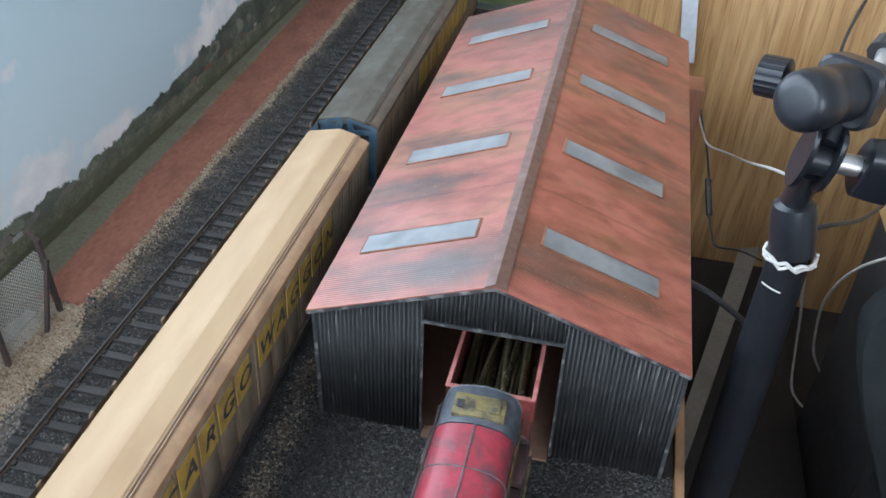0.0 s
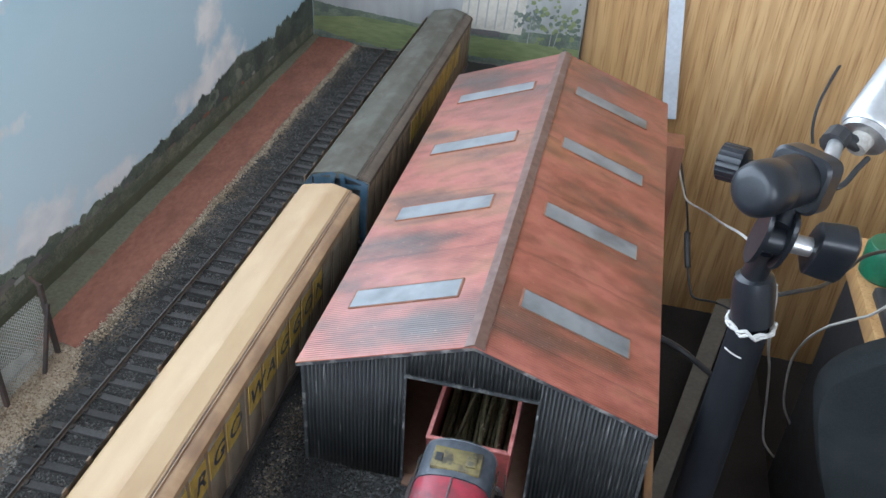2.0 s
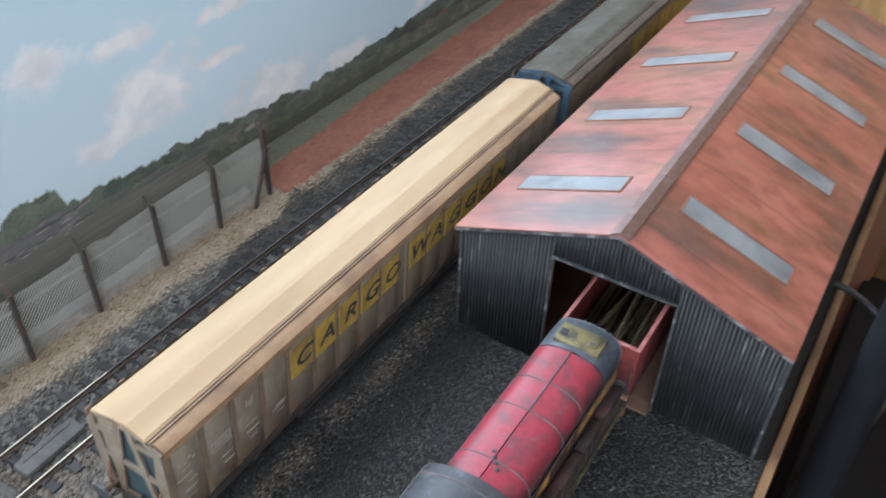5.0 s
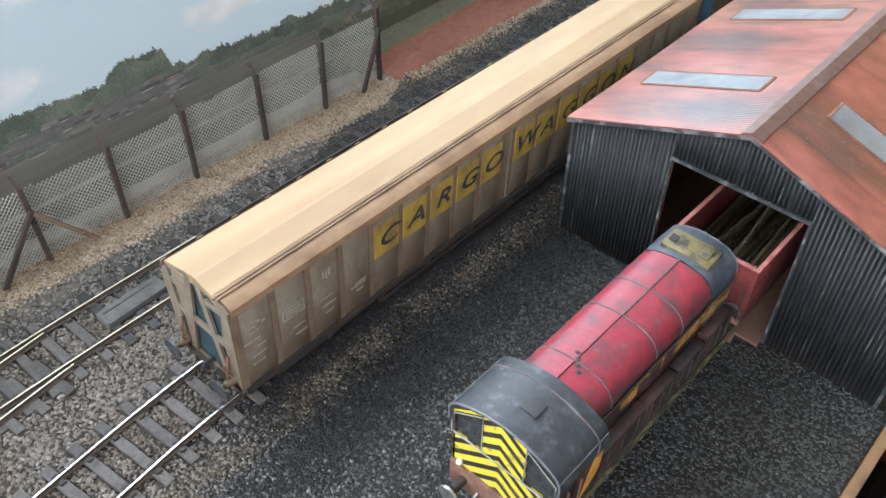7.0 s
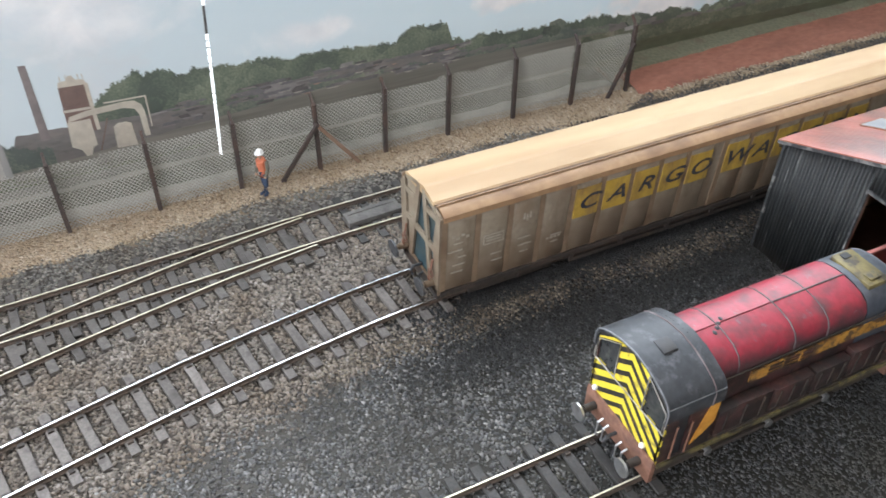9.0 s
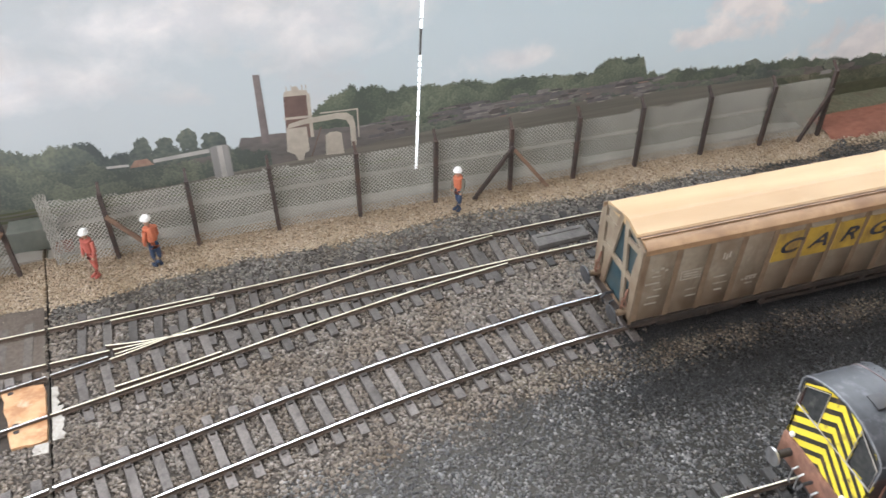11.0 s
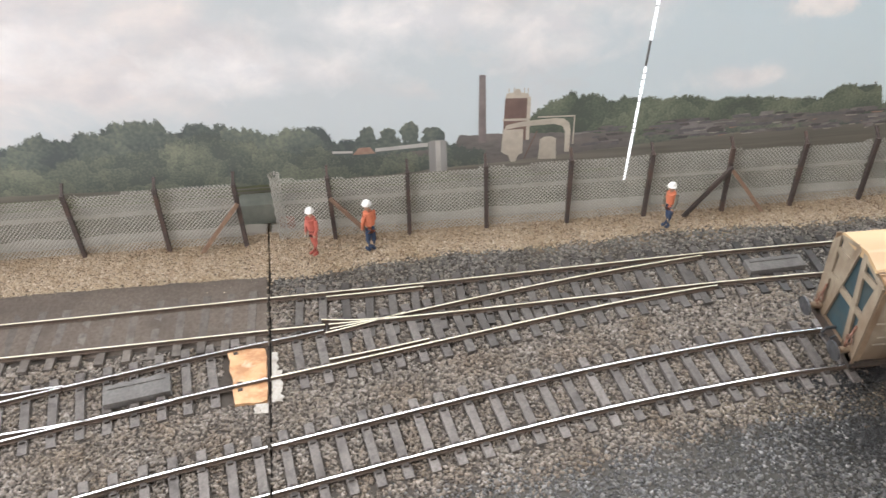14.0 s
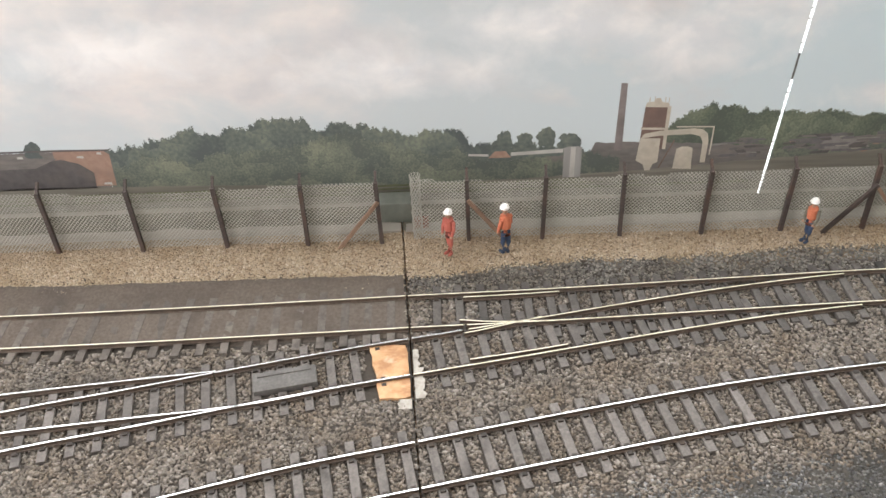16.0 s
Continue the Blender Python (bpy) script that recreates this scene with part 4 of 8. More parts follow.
# ---- the room ----
def room():
    def slab(name, label, mat, *b):
        solo(name, shape(box, *b), mat, label, name.split("_")[0], "structure")

    slab("room_floor", "bare boarded floor of the room", FLOOR_WOOD, -0.8, 1.9, -2.1, 1.3, -0.95, -0.9)
    slab("ceiling", "plain white painted ceiling", CEILING_WHITE, -0.8, 1.9, -2.1, 1.3, 1.45, 1.5)
    slab("wall_east", "plain painted room wall", PLASTER_WALL, 1.8, 1.9, -2.0, 1.2, -0.9, 1.45)
    slab("wall_north", "plain painted room wall behind the boards", PLASTER_WALL, -0.8, 1.9, 1.22, 1.3, -0.9, 1.45)
    # walls with their window openings
    bm = bmesh.new()
    box(bm, -0.6, -0.5, -2.0, 1.22, -0.9, -0.25)
    box(bm, -0.6, -0.5, -2.0, 1.22, 1.16, 1.45)
    box(bm, -0.6, -0.5, -2.0, -1.1, -0.25, 1.16)
    box(bm, -0.6, -0.5, 1.11, 1.22, -0.25, 1.16)
    solo("wall_west", bm, PLASTER_WALL, "painted room wall with a wide window", "wall", "structure")
    bm = bmesh.new()
    box(bm, -0.8, 1.9, -2.1, -2.0, -0.9, 0.2)
    box(bm, -0.8, 1.9, -2.1, -2.0, 1.3, 1.45)
    box(bm, -0.8, -0.4, -2.1, -2.0, 0.2, 1.3)
    box(bm, 1.4, 1.9, -2.1, -2.0, 0.2, 1.3)
    solo("wall_south", bm, PLASTER_WALL, "painted room wall with a window", "wall", "structure")
    # window_2 is unseen and assumed, to light what faces the viewer
    for name, kind, spans in (("window_1", "x", (-1.1, 1.11, -0.25, 1.16)), ("window_2", "y", (-0.4, 1.4, 0.2, 1.3))):
        win = thing(name, "white painted window frame letting daylight in", "window", kind="structure")
        a0, a1, z0, z1 = spans
        bm = bmesh.new()
        for a, b, c, d in ((a0, a1, z0, z0 + 0.05), (a0, a1, z1 - 0.05, z1), (a0, a0 + 0.05, z0 + 0.05, z1 - 0.05), (a1 - 0.05, a1, z0 + 0.05, z1 - 0.05), ((a0 + a1) / 2 - 0.03, (a0 + a1) / 2 + 0.03, z0 + 0.05, z1 - 0.05)):
            if kind == "x":
                box(bm, -0.57, -0.53, a, b, c, d)
            else:
                box(bm, a, b, -2.07, -2.03, c, d)
        part("window_frame", bm, WHITE, win)


room()

# bright overcast sky outside the window behind the backscene
glow = bpy.data.materials.new("daylight_outside")
glow.use_nodes = True
gn = glow.node_tree.nodes
em = gn.new("ShaderNodeEmission")
em.inputs[0].default_value, em.inputs[1].default_value = (0.92, 0.97, 1.0, 1), 2.2
glow.node_tree.links.new(em.outputs[0], gn["Material Output"].inputs[0])
solo("backdrop_sky", shape(box, -0.86, -0.85, -1.6, 1.7, -0.7, 1.6), glow, "bright overcast daylight outside the window", "sky", "structure")

# ---- baseboards and ground ----
JOINT = (-0.200, -0.163)          # y of the joint between the two baseboards at x = -0.38 and x = 0.13
BACK, FRONT, NORTH, SOUTH = -0.372, 0.122, 1.15, -0.95


def joint_y(x):
    return JOINT[0] + (JOINT[1] - JOINT[0]) * (x + 0.38) / 0.51


def ground_height(x, y):
    h = 0.0012 * noise.noise((x * 14, y * 14, 0.3)) + 0.0006 * noise.noise((x * 60, y * 60, 2.3)) - 0.0012
    if x < -0.295:
        h += min(1.0, (-0.295 - x) / 0.03) * 0.0035
    return h


def ground_board(name, label, low):
    """One baseboard top as a gently uneven sheet with sides."""
    nx, ny = 70, (170 if not low else 100)
    verts, faces = [], []
    for j in range(ny + 1):
        for i in range(nx + 1):
            x = BACK + (FRONT - BACK) * i / nx
            s = joint_y(x)
            y0, y1 = (SOUTH, s - 0.0006) if low else (s + 0.0006, NORTH if x < 0.01 else 0.896)
            y = y0 + (y1 - y0) * j / ny
            verts.append((x, y, ground_height(x, y)))
    w = nx + 1
    for j in range(ny):
        for i in range(nx):
            faces.append((j * w + i, j * w + i + 1, (j + 1) * w + i + 1, (j + 1) * w + i))
    rim = [i for i in range(w)] + [j * w + nx for j in range(1, ny + 1)] + [ny * w + i for i in range(nx - 1, -1, -1)] + [j * w for j in range(ny - 1, 0, -1)]
    base = len(verts)
    verts += [(verts[i][0], verts[i][1], -0.02) for i in rim]
    k = len(rim)
    faces += [(rim[(i + 1) % k], rim[i], base + i, base + (i + 1) % k) for i in range(k)]
    me = bpy.data.meshes.new(name)
    me.from_pydata(verts, [], faces)
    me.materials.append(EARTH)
    tagged(new(name, me), label, "ground", kind="structure")


ground_board("ground_north", "dark earth-coloured scenic baseboard surface", False)
ground_board("ground_south", "dark earth-coloured scenic baseboard surface beyond the joint", True)

bm = bmesh.new()
for a, b in ((SOUTH, joint_y(0.12) - 0.0014), (joint_y(0.12) + 0.0014, 0.896)):
    box(bm, 0.1225, 0.1285, a, b, -0.085, 0.002, bevel=0.001)
solo("baseboard_fascia", bm, TIMBER, "plain brown timber edge along the baseboard", "timber edge", "structure")
bm = bmesh.new()
for y in (-0.9, -0.186, 0.5, 1.1):
    # the unseen member at the joint is widened to block light from below
    wide = 0.045 if -0.3 < y < 0 else 0.01
    box(bm, BACK + 0.012, 0.12, y - wide, y + wide, -0.085, -0.021)
    for x in (-0.34, 0.09):
        box(bm, x - 0.02, x + 0.02, y + wide + 0.001, y + wide + 0.04, -0.9, -0.022)
# unseen board, added to block window light below the layout
solo("baseboard_back", shape(box, -0.3715, -0.3615, SOUTH, NORTH, -0.9, -0.0865), DARK_WOOD, "unseen board added to stop window light passing under the layout", "board", "structure")
solo("baseboard_legs", bm, TIMBER, "timber cross members and legs under the baseboard", "trestle", "structure")

# brown filled bed of the rear track on the far board
bm = bmesh.new()
grid = [[None] * 60 for _ in range(10)]
for i in range(10):
    for j in range(60):
        x = -0.292 + 0.078 * i / 9
        y = -0.75 + (joint_y(x) - 0.002 + 0.75) * j / 59
        edge = min(i, 9 - i) == 0
        grid[i][j] = bm.verts.new((x + (0.004 * noise.noise((y * 40, i, 0)) if edge else 0), y, (-0.003 if edge else 0.0008) + 0.0005 * noise.noise((x * 120, y * 120, 5))))
for i in range(9):
    for j in range(59):
        bm.faces.new((grid[i][j], grid[i + 1][j], grid[i + 1][j + 1], grid[i][j + 1])).smooth = True
solo("brown_bed", bm, BROWN_BED, "brown infill that nearly buries the sleepers of the rear track", "track bed", "structure")

# clay edge fitted to the camera's view; a green strip fills behind it
def clay_head(y):
    return -0.3465 - 0.0165 * min(1, max(0, (y - 0.49) / 0.6)) ** 0.8


# red clay bank between the rear track and the backscene
bm = bmesh.new()
rows = []
for j in range(120):
    y = 0.462 + (1.148 - 0.462) * j / 119
    row = []
    for i in range(9):
        u = i / 8
        toe = -0.3085 + 0.004 * noise.noise((y * 22, 0, 7))
        head = clay_head(y) + 0.0012 * noise.noise((y * 60, 1, 7))
        x = toe + (head - toe) * u
        ys = y + (0.02 * (1 - u) if j == 0 else 0)
        z = ground_height(x, y) - 0.0006 + 0.0034 * min(1, u * 5) ** 0.6 + 0.0009 * noise.noise((x * 45, y * 30, 3)) * u
        row.append(bm.verts.new((x, ys, z)))
    rows.append(row)
for a, b in zip(rows, rows[1:]):
    for i in range(8):
        bm.faces.new((a[i], b[i], b[i + 1], a[i + 1])).smooth = True
verge = bmesh.new()
prev = None
for j in range(90):
    y = 0.4565 + (1.149 - 0.4565) * j / 89
    q = [verge.verts.new((x, y, z + 0.0009 * noise.noise((x * 130, y * 130, 4)))) for x, z in ((clay_head(y) + 0.004, 0.0020), (clay_head(y) - 0.001, 0.0068), (-0.367, 0.0070), (-0.3714, 0.0072))]
    if prev:
        for a in range(3):
            verge.faces.new((prev[a], q[a], q[a + 1], prev[a + 1])).smooth = True
    prev = q
solo("grass_verge", verge, VERGE, "low rough green strip filling from the clay to the backscene, fitted to the camera's view", "verge", "structure")
solo("clay_bank", bm, RED_CLAY, "bare red clay ground along the rear track", "bank", "structure")


# ---- backscene: a printed board, its picture laid on in thin printed layers ----
GAP = (0.1016, 0.1037)
TOP = 0.240
LAYER = 0.00006                   # thickness of one printed layer


def lean_gap(bm):
    """The two halves of the backscene meet along a slightly slanted line."""
    for v in bm.verts:
        v.co.y += 0.053 * (v.co.z - 0.085) * math.exp(-((v.co.y - 0.1026) / 0.022) ** 2)
    return bm


def board(name, label, y0, y1):
    ob = thing(name, label, "backscene", (BACK, (y0 + y1) / 2, 0), kind="structure")
    part("board", lean_gap(shape(box, BACK - 0.0012, BACK, y0, y1, -0.05, TOP)), SKY_PRINT, ob, "printed sky with grey and white clouds")
    return ob


scene_south = board("backscene_south", "printed backscene of an overcast works skyline", SOUTH, GAP[0])
scene_north = board("backscene_north", "printed backscene of wooded hills under a blue sky", GAP[1], 1.155)

# dark slivers added to break the gap's light into dashes
for z, high in ((0.107, 0.022), (0.052, 0.0012), (0.071, 0.0008), (0.155, 0.0012), (0.0455, 0.0006), (0.083, 0.0009), (0.172, 0.0008), (0.0485, 0.0008), (0.0575, 0.0010), (0.063, 0.0007), (0.0765, 0.0011), (0.0895, 0.0008), (0.0955, 0.0012), (0.1010, 0.0010), (0.136, 0.0011), (0.146, 0.0008), (0.163, 0.0011), (0.183, 0.0009), (0.197, 0.0010)):
    part("paper_tab", lean_gap(shape(box, BACK - 0.0014, BACK - 0.0012, GAP[0] - 0.001, GAP[1] + 0.001, z, z + high)), COVER, scene_north, "dark sliver added behind the gap to break up its light")


def lookup(table, y):
    for (a, za), (b, zb) in zip(table, table[1:]):
        if a <= y <= b:
            return za + (zb - za) * (y - a) / (b - a)
    return table[0][1] if y < table[0][0] else table[-1][1]


def strip(name, label, mat, parent, y0, y1, low, high, layer, rough=0.0, freq=60):
    """A printed band between two height tables, with an uneven upper edge of leaf and roof outlines."""
    bm = bmesh.new()
    n = max(2, int((y1 - y0) / 0.0008))
    x = BACK + LAYER * layer
    prev = None
    leaf = random.Random(int(1000 * (y1 - y0)) + int(10 * layer))
    for i in range(n + 1):
        y = y0 + (y1 - y0) * i / n
        lo = lookup(low, y) if isinstance(low, list) else low
        hi = lookup(high, y) if isinstance(high, list) else high
        if rough:
            hi += rough * (0.8 * noise.noise((y * freq, layer, 0.5)) + 0.7 * noise.noise((y * freq * 2.7, layer, 1.5)) + 0.42 * noise.noise((y * freq * 7, layer, 2.5)) + 0.34 * noise.noise((y * freq * 17, layer, 3.5)))
        hi = max(hi, lo + 0.0003)
        q = [bm.verts.new((x, y, lo)), bm.verts.new((x, y, hi)), bm.verts.new((BACK, y, hi))]
        if prev:
            bm.faces.new((prev[0], q[0], q[1], prev[1]))
            bm.faces.new((prev[1], q[1], q[2], prev[2]))
        prev = q
        # loose leaf tips along the outline of a tree line
        for k in range(3 if rough >= 0.003 else 0):
            s = leaf.uniform(0.0003, 0.0008)
            cy, cz = y + leaf.uniform(-0.0008, 0.0008), hi + leaf.uniform(-0.0012, 0.0022) * leaf.random()
            turn = leaf.uniform(0, 1.5)
            bm.faces.new([q[1]] + [bm.verts.new((x + 0.00002, cy + s * leaf.uniform(0.7, 1.4) * math.cos(turn + a), cz + s * math.sin(turn + a))) for a in (0.3, 1.5, 2.8)])
    part(name, lean_gap(bm), mat, parent, label)


def patch(name, label, mat, parent, pts, layer):
    bm = bmesh.new()
    plate(bm, [(BACK - 0.0002, y, z) for y, z in pts], (1, 0, 0), LAYER * layer + 0.0002)
    part(name, lean_gap(bm), mat, parent, label)


SKYLINE_S = [(-0.95, 0.06), (-0.53, 0.064), (-0.44, 0.062), (-0.425, 0.066), (-0.401, 0.072), (-0.378, 0.073), (-0.355, 0.083), (-0.344, 0.077), (-0.323, 0.081), (-0.295, 0.087), (-0.278, 0.085), (-0.257, 0.078), (-0.242, 0.086), (-0.22, 0.083), (-0.199, 0.074), (-0.184, 0.068), (-0.163, 0.078), (-0.148, 0.071), (-0.142, 0.06), (-0.124, 0.06), (-0.09, 0.058), (-0.04, 0.05), (-0.03, 0.046)]
SKYLINE_M = [(0.0, 0.058), (0.016, 0.071), (0.034, 0.08), (0.05, 0.087), (0.068, 0.086), (0.082, 0.081), (0.094, 0.08)]
SKYLINE_N = [(0.094, 0.08), (0.128, 0.08), (0.161, 0.076), (0.195, 0.074), (0.229, 0.072), (0.253, 0.07), (0.264, 0.078), (0.289, 0.081), (0.301, 0.077), (0.306, 0.06), (0.335, 0.058), (0.40, 0.055), (0.46, 0.052), (0.5, 0.047), (0.57, 0.039), (0.62, 0.038), (0.68, 0.043), (0.74, 0.043), (0.8, 0.046), (0.88, 0.047), (0.97, 0.042), (1.085, 0.052), (1.15, 0.055)]

strip("tree_line", "printed dark green trees", TREE_PRINT, scene_south, -0.436, -0.03, 0.0, SKYLINE_S, 1, 0.0066, 48)
FRONT_TREES = [(-0.436, 0.05), (-0.4, 0.06), (-0.37, 0.052), (-0.33, 0.064), (-0.3, 0.058), (-0.27, 0.066), (-0.235, 0.072), (-0.2, 0.062), (-0.17, 0.05), (-0.15, 0.054), (-0.13, 0.044), (-0.105, 0.04)]
strip("near_tree_line", "printed paler bushes", BUSH_PRINT, scene_south, -0.43, -0.105, 0.0, FRONT_TREES, 2, 0.006, 70)
strip("far_tree_line", "printed distant trees", FAR_TREE, scene_south, -0.005, GAP[0], 0.0, SKYLINE_M, 1, 0.0050, 52)
strip("far_rooftops", "printed low roofs", TOWN_PRINT, scene_south, -0.95, -0.4365, 0.0, 0.0665, 1, 0.0008, 30)
strip("works_roofs", "printed works roofs", TOWN_PRINT, scene_south, -0.104, GAP[0], 0.0, [(-0.105, 0.044), (-0.045, 0.048), (-0.041, 0.058), (0.0, 0.057), (0.05, 0.054), (0.101, 0.05)], 2, 0.0012, 40)
strip("waste_ground", "printed pale waste ground", FIELD_PRINT, scene_south, -0.95, GAP[0], 0.0, [(-0.95, 0.034), (-0.45, 0.032), (-0.34, 0.029), (-0.2, 0.024), (-0.1, 0.026), (0.0, 0.031), (0.101, 0.037)], 3, 0.0006, 30)
strip("road", "printed pale roadside", PALE_ROAD, scene_south, -0.95, GAP[0], 0.0, 0.0075, 4, 0.0012, 30)
for k, (z, h) in enumerate(((0.0150, 0.0020), (0.0195, 0.0012), (0.0225, 0.0016))):
    strip("field_band", "printed dull green band of grass", GRASS_PRINT, scene_south, -0.62 + 0.05 * k, 0.09 - 0.07 * k, z, z + h, 3.4, 0.0012, 26)
for y, h, w in ((-0.113, 0.071, 0.008), (-0.097, 0.069, 0.008), (-0.08, 0.0725, 0.009), (-0.061, 0.067, 0.011), (-0.49, 0.076, 0.008)):
    pts = [(y + w * 0.85 * math.cos(a) * (1 + 0.5 * noise.noise((math.cos(a) * 2.2, math.sin(a) * 2.2, y * 50))), h - 0.009 + 0.0095 * math.sin(a) * (1 + 0.4 * noise.noise((math.cos(a) * 4, math.sin(a) * 4, y * 70)))) for a in [2 * math.pi * k / 40 for k in range(40)]]
    patch("round_tree", "printed small round tree", TREE_PRINT, scene_south, pts, 2)
patch("dark_shed_print", "printed dark shed with a rounded roof", SLATE_PRINT, scene_south, [(-0.6, 0.031), (-0.449, 0.031), (-0.447, 0.046), (-0.457, 0.055), (-0.47, 0.0595), (-0.484, 0.0575), (-0.493, 0.052), (-0.6, 0.05)], 3)
patch("shed_roof_print", "printed grey roof", TOWN_PRINT, scene_south, [(-0.6, 0.05), (-0.493, 0.052), (-0.473, 0.0605), (-0.49, 0.0615), (-0.6, 0.06)], 4)
patch("brick_block_print", "printed red brick block", OLD_BRICK, scene_south, [(-0.475, 0.033), (-0.432, 0.033), (-0.430, 0.063), (-0.434, 0.0665), (-0.449, 0.0665), (-0.452, 0.068), (-0.475, 0.067)], 2)
patch("brick_eave_print", "printed dark eave", SLATE_PRINT, scene_south, [(-0.6, 0.0665), (-0.475, 0.067), (-0.43, 0.0662), (-0.43, 0.0676), (-0.475, 0.0686), (-0.6, 0.068)], 2.4)
for y, z, w in ((-0.505, 0.0615, 0.005), (-0.457, 0.0605, 0.006), (-0.44, 0.0635, 0.004), (-0.442, 0.0345, 0.007), (-0.54, 0.0605, 0.008)):
    patch("skylight_print", "printed pale roof light", PALE_STEEL, scene_south, [(y, z), (y + w, z - 0.0004), (y + w * 0.9, z + 0.0018), (y + w * 0.1, z + 0.0016)], 5)
patch("chimney_print", "printed tall works chimney", CHIMNEY_PRINT, scene_south, [(-0.0255, 0.05), (-0.0192, 0.05), (-0.0200, 0.1095), (-0.0248, 0.11)], 3)
patch("tower_print", "printed dark red-brown tower", BRICK_PRINT, scene_south, [(-0.006, 0.05), (0.0145, 0.05), (0.0145, 0.0875), (-0.0045, 0.0885)], 3)
patch("tower_band", "printed pale band", PLANT_PRINT, scene_south, [(-0.006, 0.0685), (0.0145, 0.0675), (0.0145, 0.0695), (-0.006, 0.0705)], 4)
patch("tower_top", "printed pale tower top", PLANT_PRINT, scene_south, [(-0.0045, 0.0885), (0.0145, 0.0875), (0.0135, 0.0915), (0.008, 0.0925), (0.0065, 0.096), (0.0035, 0.096), (0.002, 0.093), (-0.0035, 0.0925)], 3)
patch("tower_side", "printed pale tower edge", PLANT_PRINT, scene_south, [(0.0128, 0.05), (0.0155, 0.05), (0.0155, 0.0885), (0.0128, 0.0885)], 5)
patch("hopper_print", "printed cream hopper", PLANT_PRINT, scene_south, [(-0.007, 0.04), (-0.001, 0.036), (0.001, 0.030), (0.005, 0.030), (0.007, 0.036), (0.0105, 0.038), (0.0105, 0.06), (-0.0055, 0.0605)], 5)
patch("tank_print", "printed cream round tank", PLANT_PRINT, scene_south, [(0.0235, 0.031), (0.0385, 0.030), (0.0375, 0.0495), (0.034, 0.0515), (0.028, 0.0515), (0.0245, 0.0495)], 5)
patch("duct_print", "printed bent cream duct", PLANT_PRINT, scene_south, [(-0.005, 0.0605), (-0.003, 0.0645), (0.01, 0.067), (0.036, 0.068), (0.043, 0.067), (0.0475, 0.063), (0.049, 0.056), (0.049, 0.036), (0.045, 0.036), (0.0445, 0.055), (0.042, 0.0605), (0.035, 0.063), (0.01, 0.0625)], 6)
patch("pipe_print", "printed thin pale pipe", PLANT_PRINT, scene_south, [(0.022, 0.0705), (0.052, 0.0695), (0.052, 0.043), (0.051, 0.043), (0.051, 0.0685), (0.022, 0.0695)], 7)
for y in (-0.002, 0.002, 0.010, 0.0128):
    patch("mast_print", "printed thin vent pipe", PLANT_PRINT, scene_south, [(y, 0.0925), (y + 0.0007, 0.0925), (y + 0.0007, 0.0975 - 0.15 * abs(y - 0.003)), (y, 0.0975 - 0.15 * abs(y - 0.003))], 4)
for k in range(7):
    patch("stair_print", "printed dark stair", BRICK_PRINT, scene_south, [(0.0115 + 0.0014 * k, 0.032 + 0.0036 * k), (0.0125 + 0.0014 * k, 0.032 + 0.0036 * k), (0.0139 + 0.0014 * k, 0.0362 + 0.0036 * k), (0.0129 + 0.0014 * k, 0.0362 + 0.0036 * k)], 4.5 + 0.01 * k)
patch("silo_print", "printed grey silo", SILO_PRINT, scene_south, [(-0.0655, 0.026), (-0.051, 0.026), (-0.051, 0.054), (-0.054, 0.0552), (-0.062, 0.0552), (-0.0655, 0.054)], 5)
patch("silo_stripe", "printed light on the silo", PALE_STEEL, scene_south, [(-0.0600, 0.026), (-0.0560, 0.026), (-0.0560, 0.0548), (-0.0600, 0.0548)], 5.6)
patch("house_roof_print", "printed dull red roof", OLD_BRICK, scene_south, [(-0.126, 0.047), (-0.108, 0.047), (-0.112, 0.053), (-0.121, 0.053)], 4)
patch("white_shed_print", "printed white shed roof", PALE_STEEL, scene_south, [(-0.142, 0.0495), (-0.126, 0.0485), (-0.126, 0.0505), (-0.142, 0.0515)], 4)
strip("works_hedge", "printed dark bushes below the roofs", BUSH_PRINT, scene_south, -0.15, -0.02, 0.0, [(-0.15, 0.045), (-0.11, 0.043), (-0.095, 0.046), (-0.07, 0.042), (-0.045, 0.048), (-0.02, 0.041)], 2.6, 0.004, 70)
patch("pale_roof_print", "printed long pale roof", PALE_STEEL, scene_south, [(-0.108, 0.0485), (-0.066, 0.05), (-0.066, 0.0535), (-0.108, 0.0515)], 4)

strip("tree_line", "printed dark wooded skyline", FAR_TREE, scene_north, GAP[1], 1.15, 0.0, SKYLINE_N, 1, 0.0034, 60)
strip("rooftops", "printed brown rooftops and sheds", TOWN_PRINT, scene_north, 0.115, 0.66, 0.0, [(0.115, 0.046), (0.15, 0.051), (0.2, 0.058), (0.27, 0.056), (0.3, 0.049), (0.46, 0.044), (0.55, 0.036), (0.62, 0.034), (0.8, 0.032), (1.15, 0.03)], 2, 0.0022, 45)
strip("waste_ground", "printed pale waste ground", FIELD_PRINT, scene_north, GAP[1], 0.52, 0.0, [(0.094, 0.037), (0.2, 0.044), (0.3, 0.043), (0.46, 0.037), (0.52, 0.02)], 3, 0.0006, 30)
strip("road", "printed pale roadside", PALE_ROAD, scene_north, GAP[1], 0.47, 0.0, 0.0065, 4, 0.001, 30)
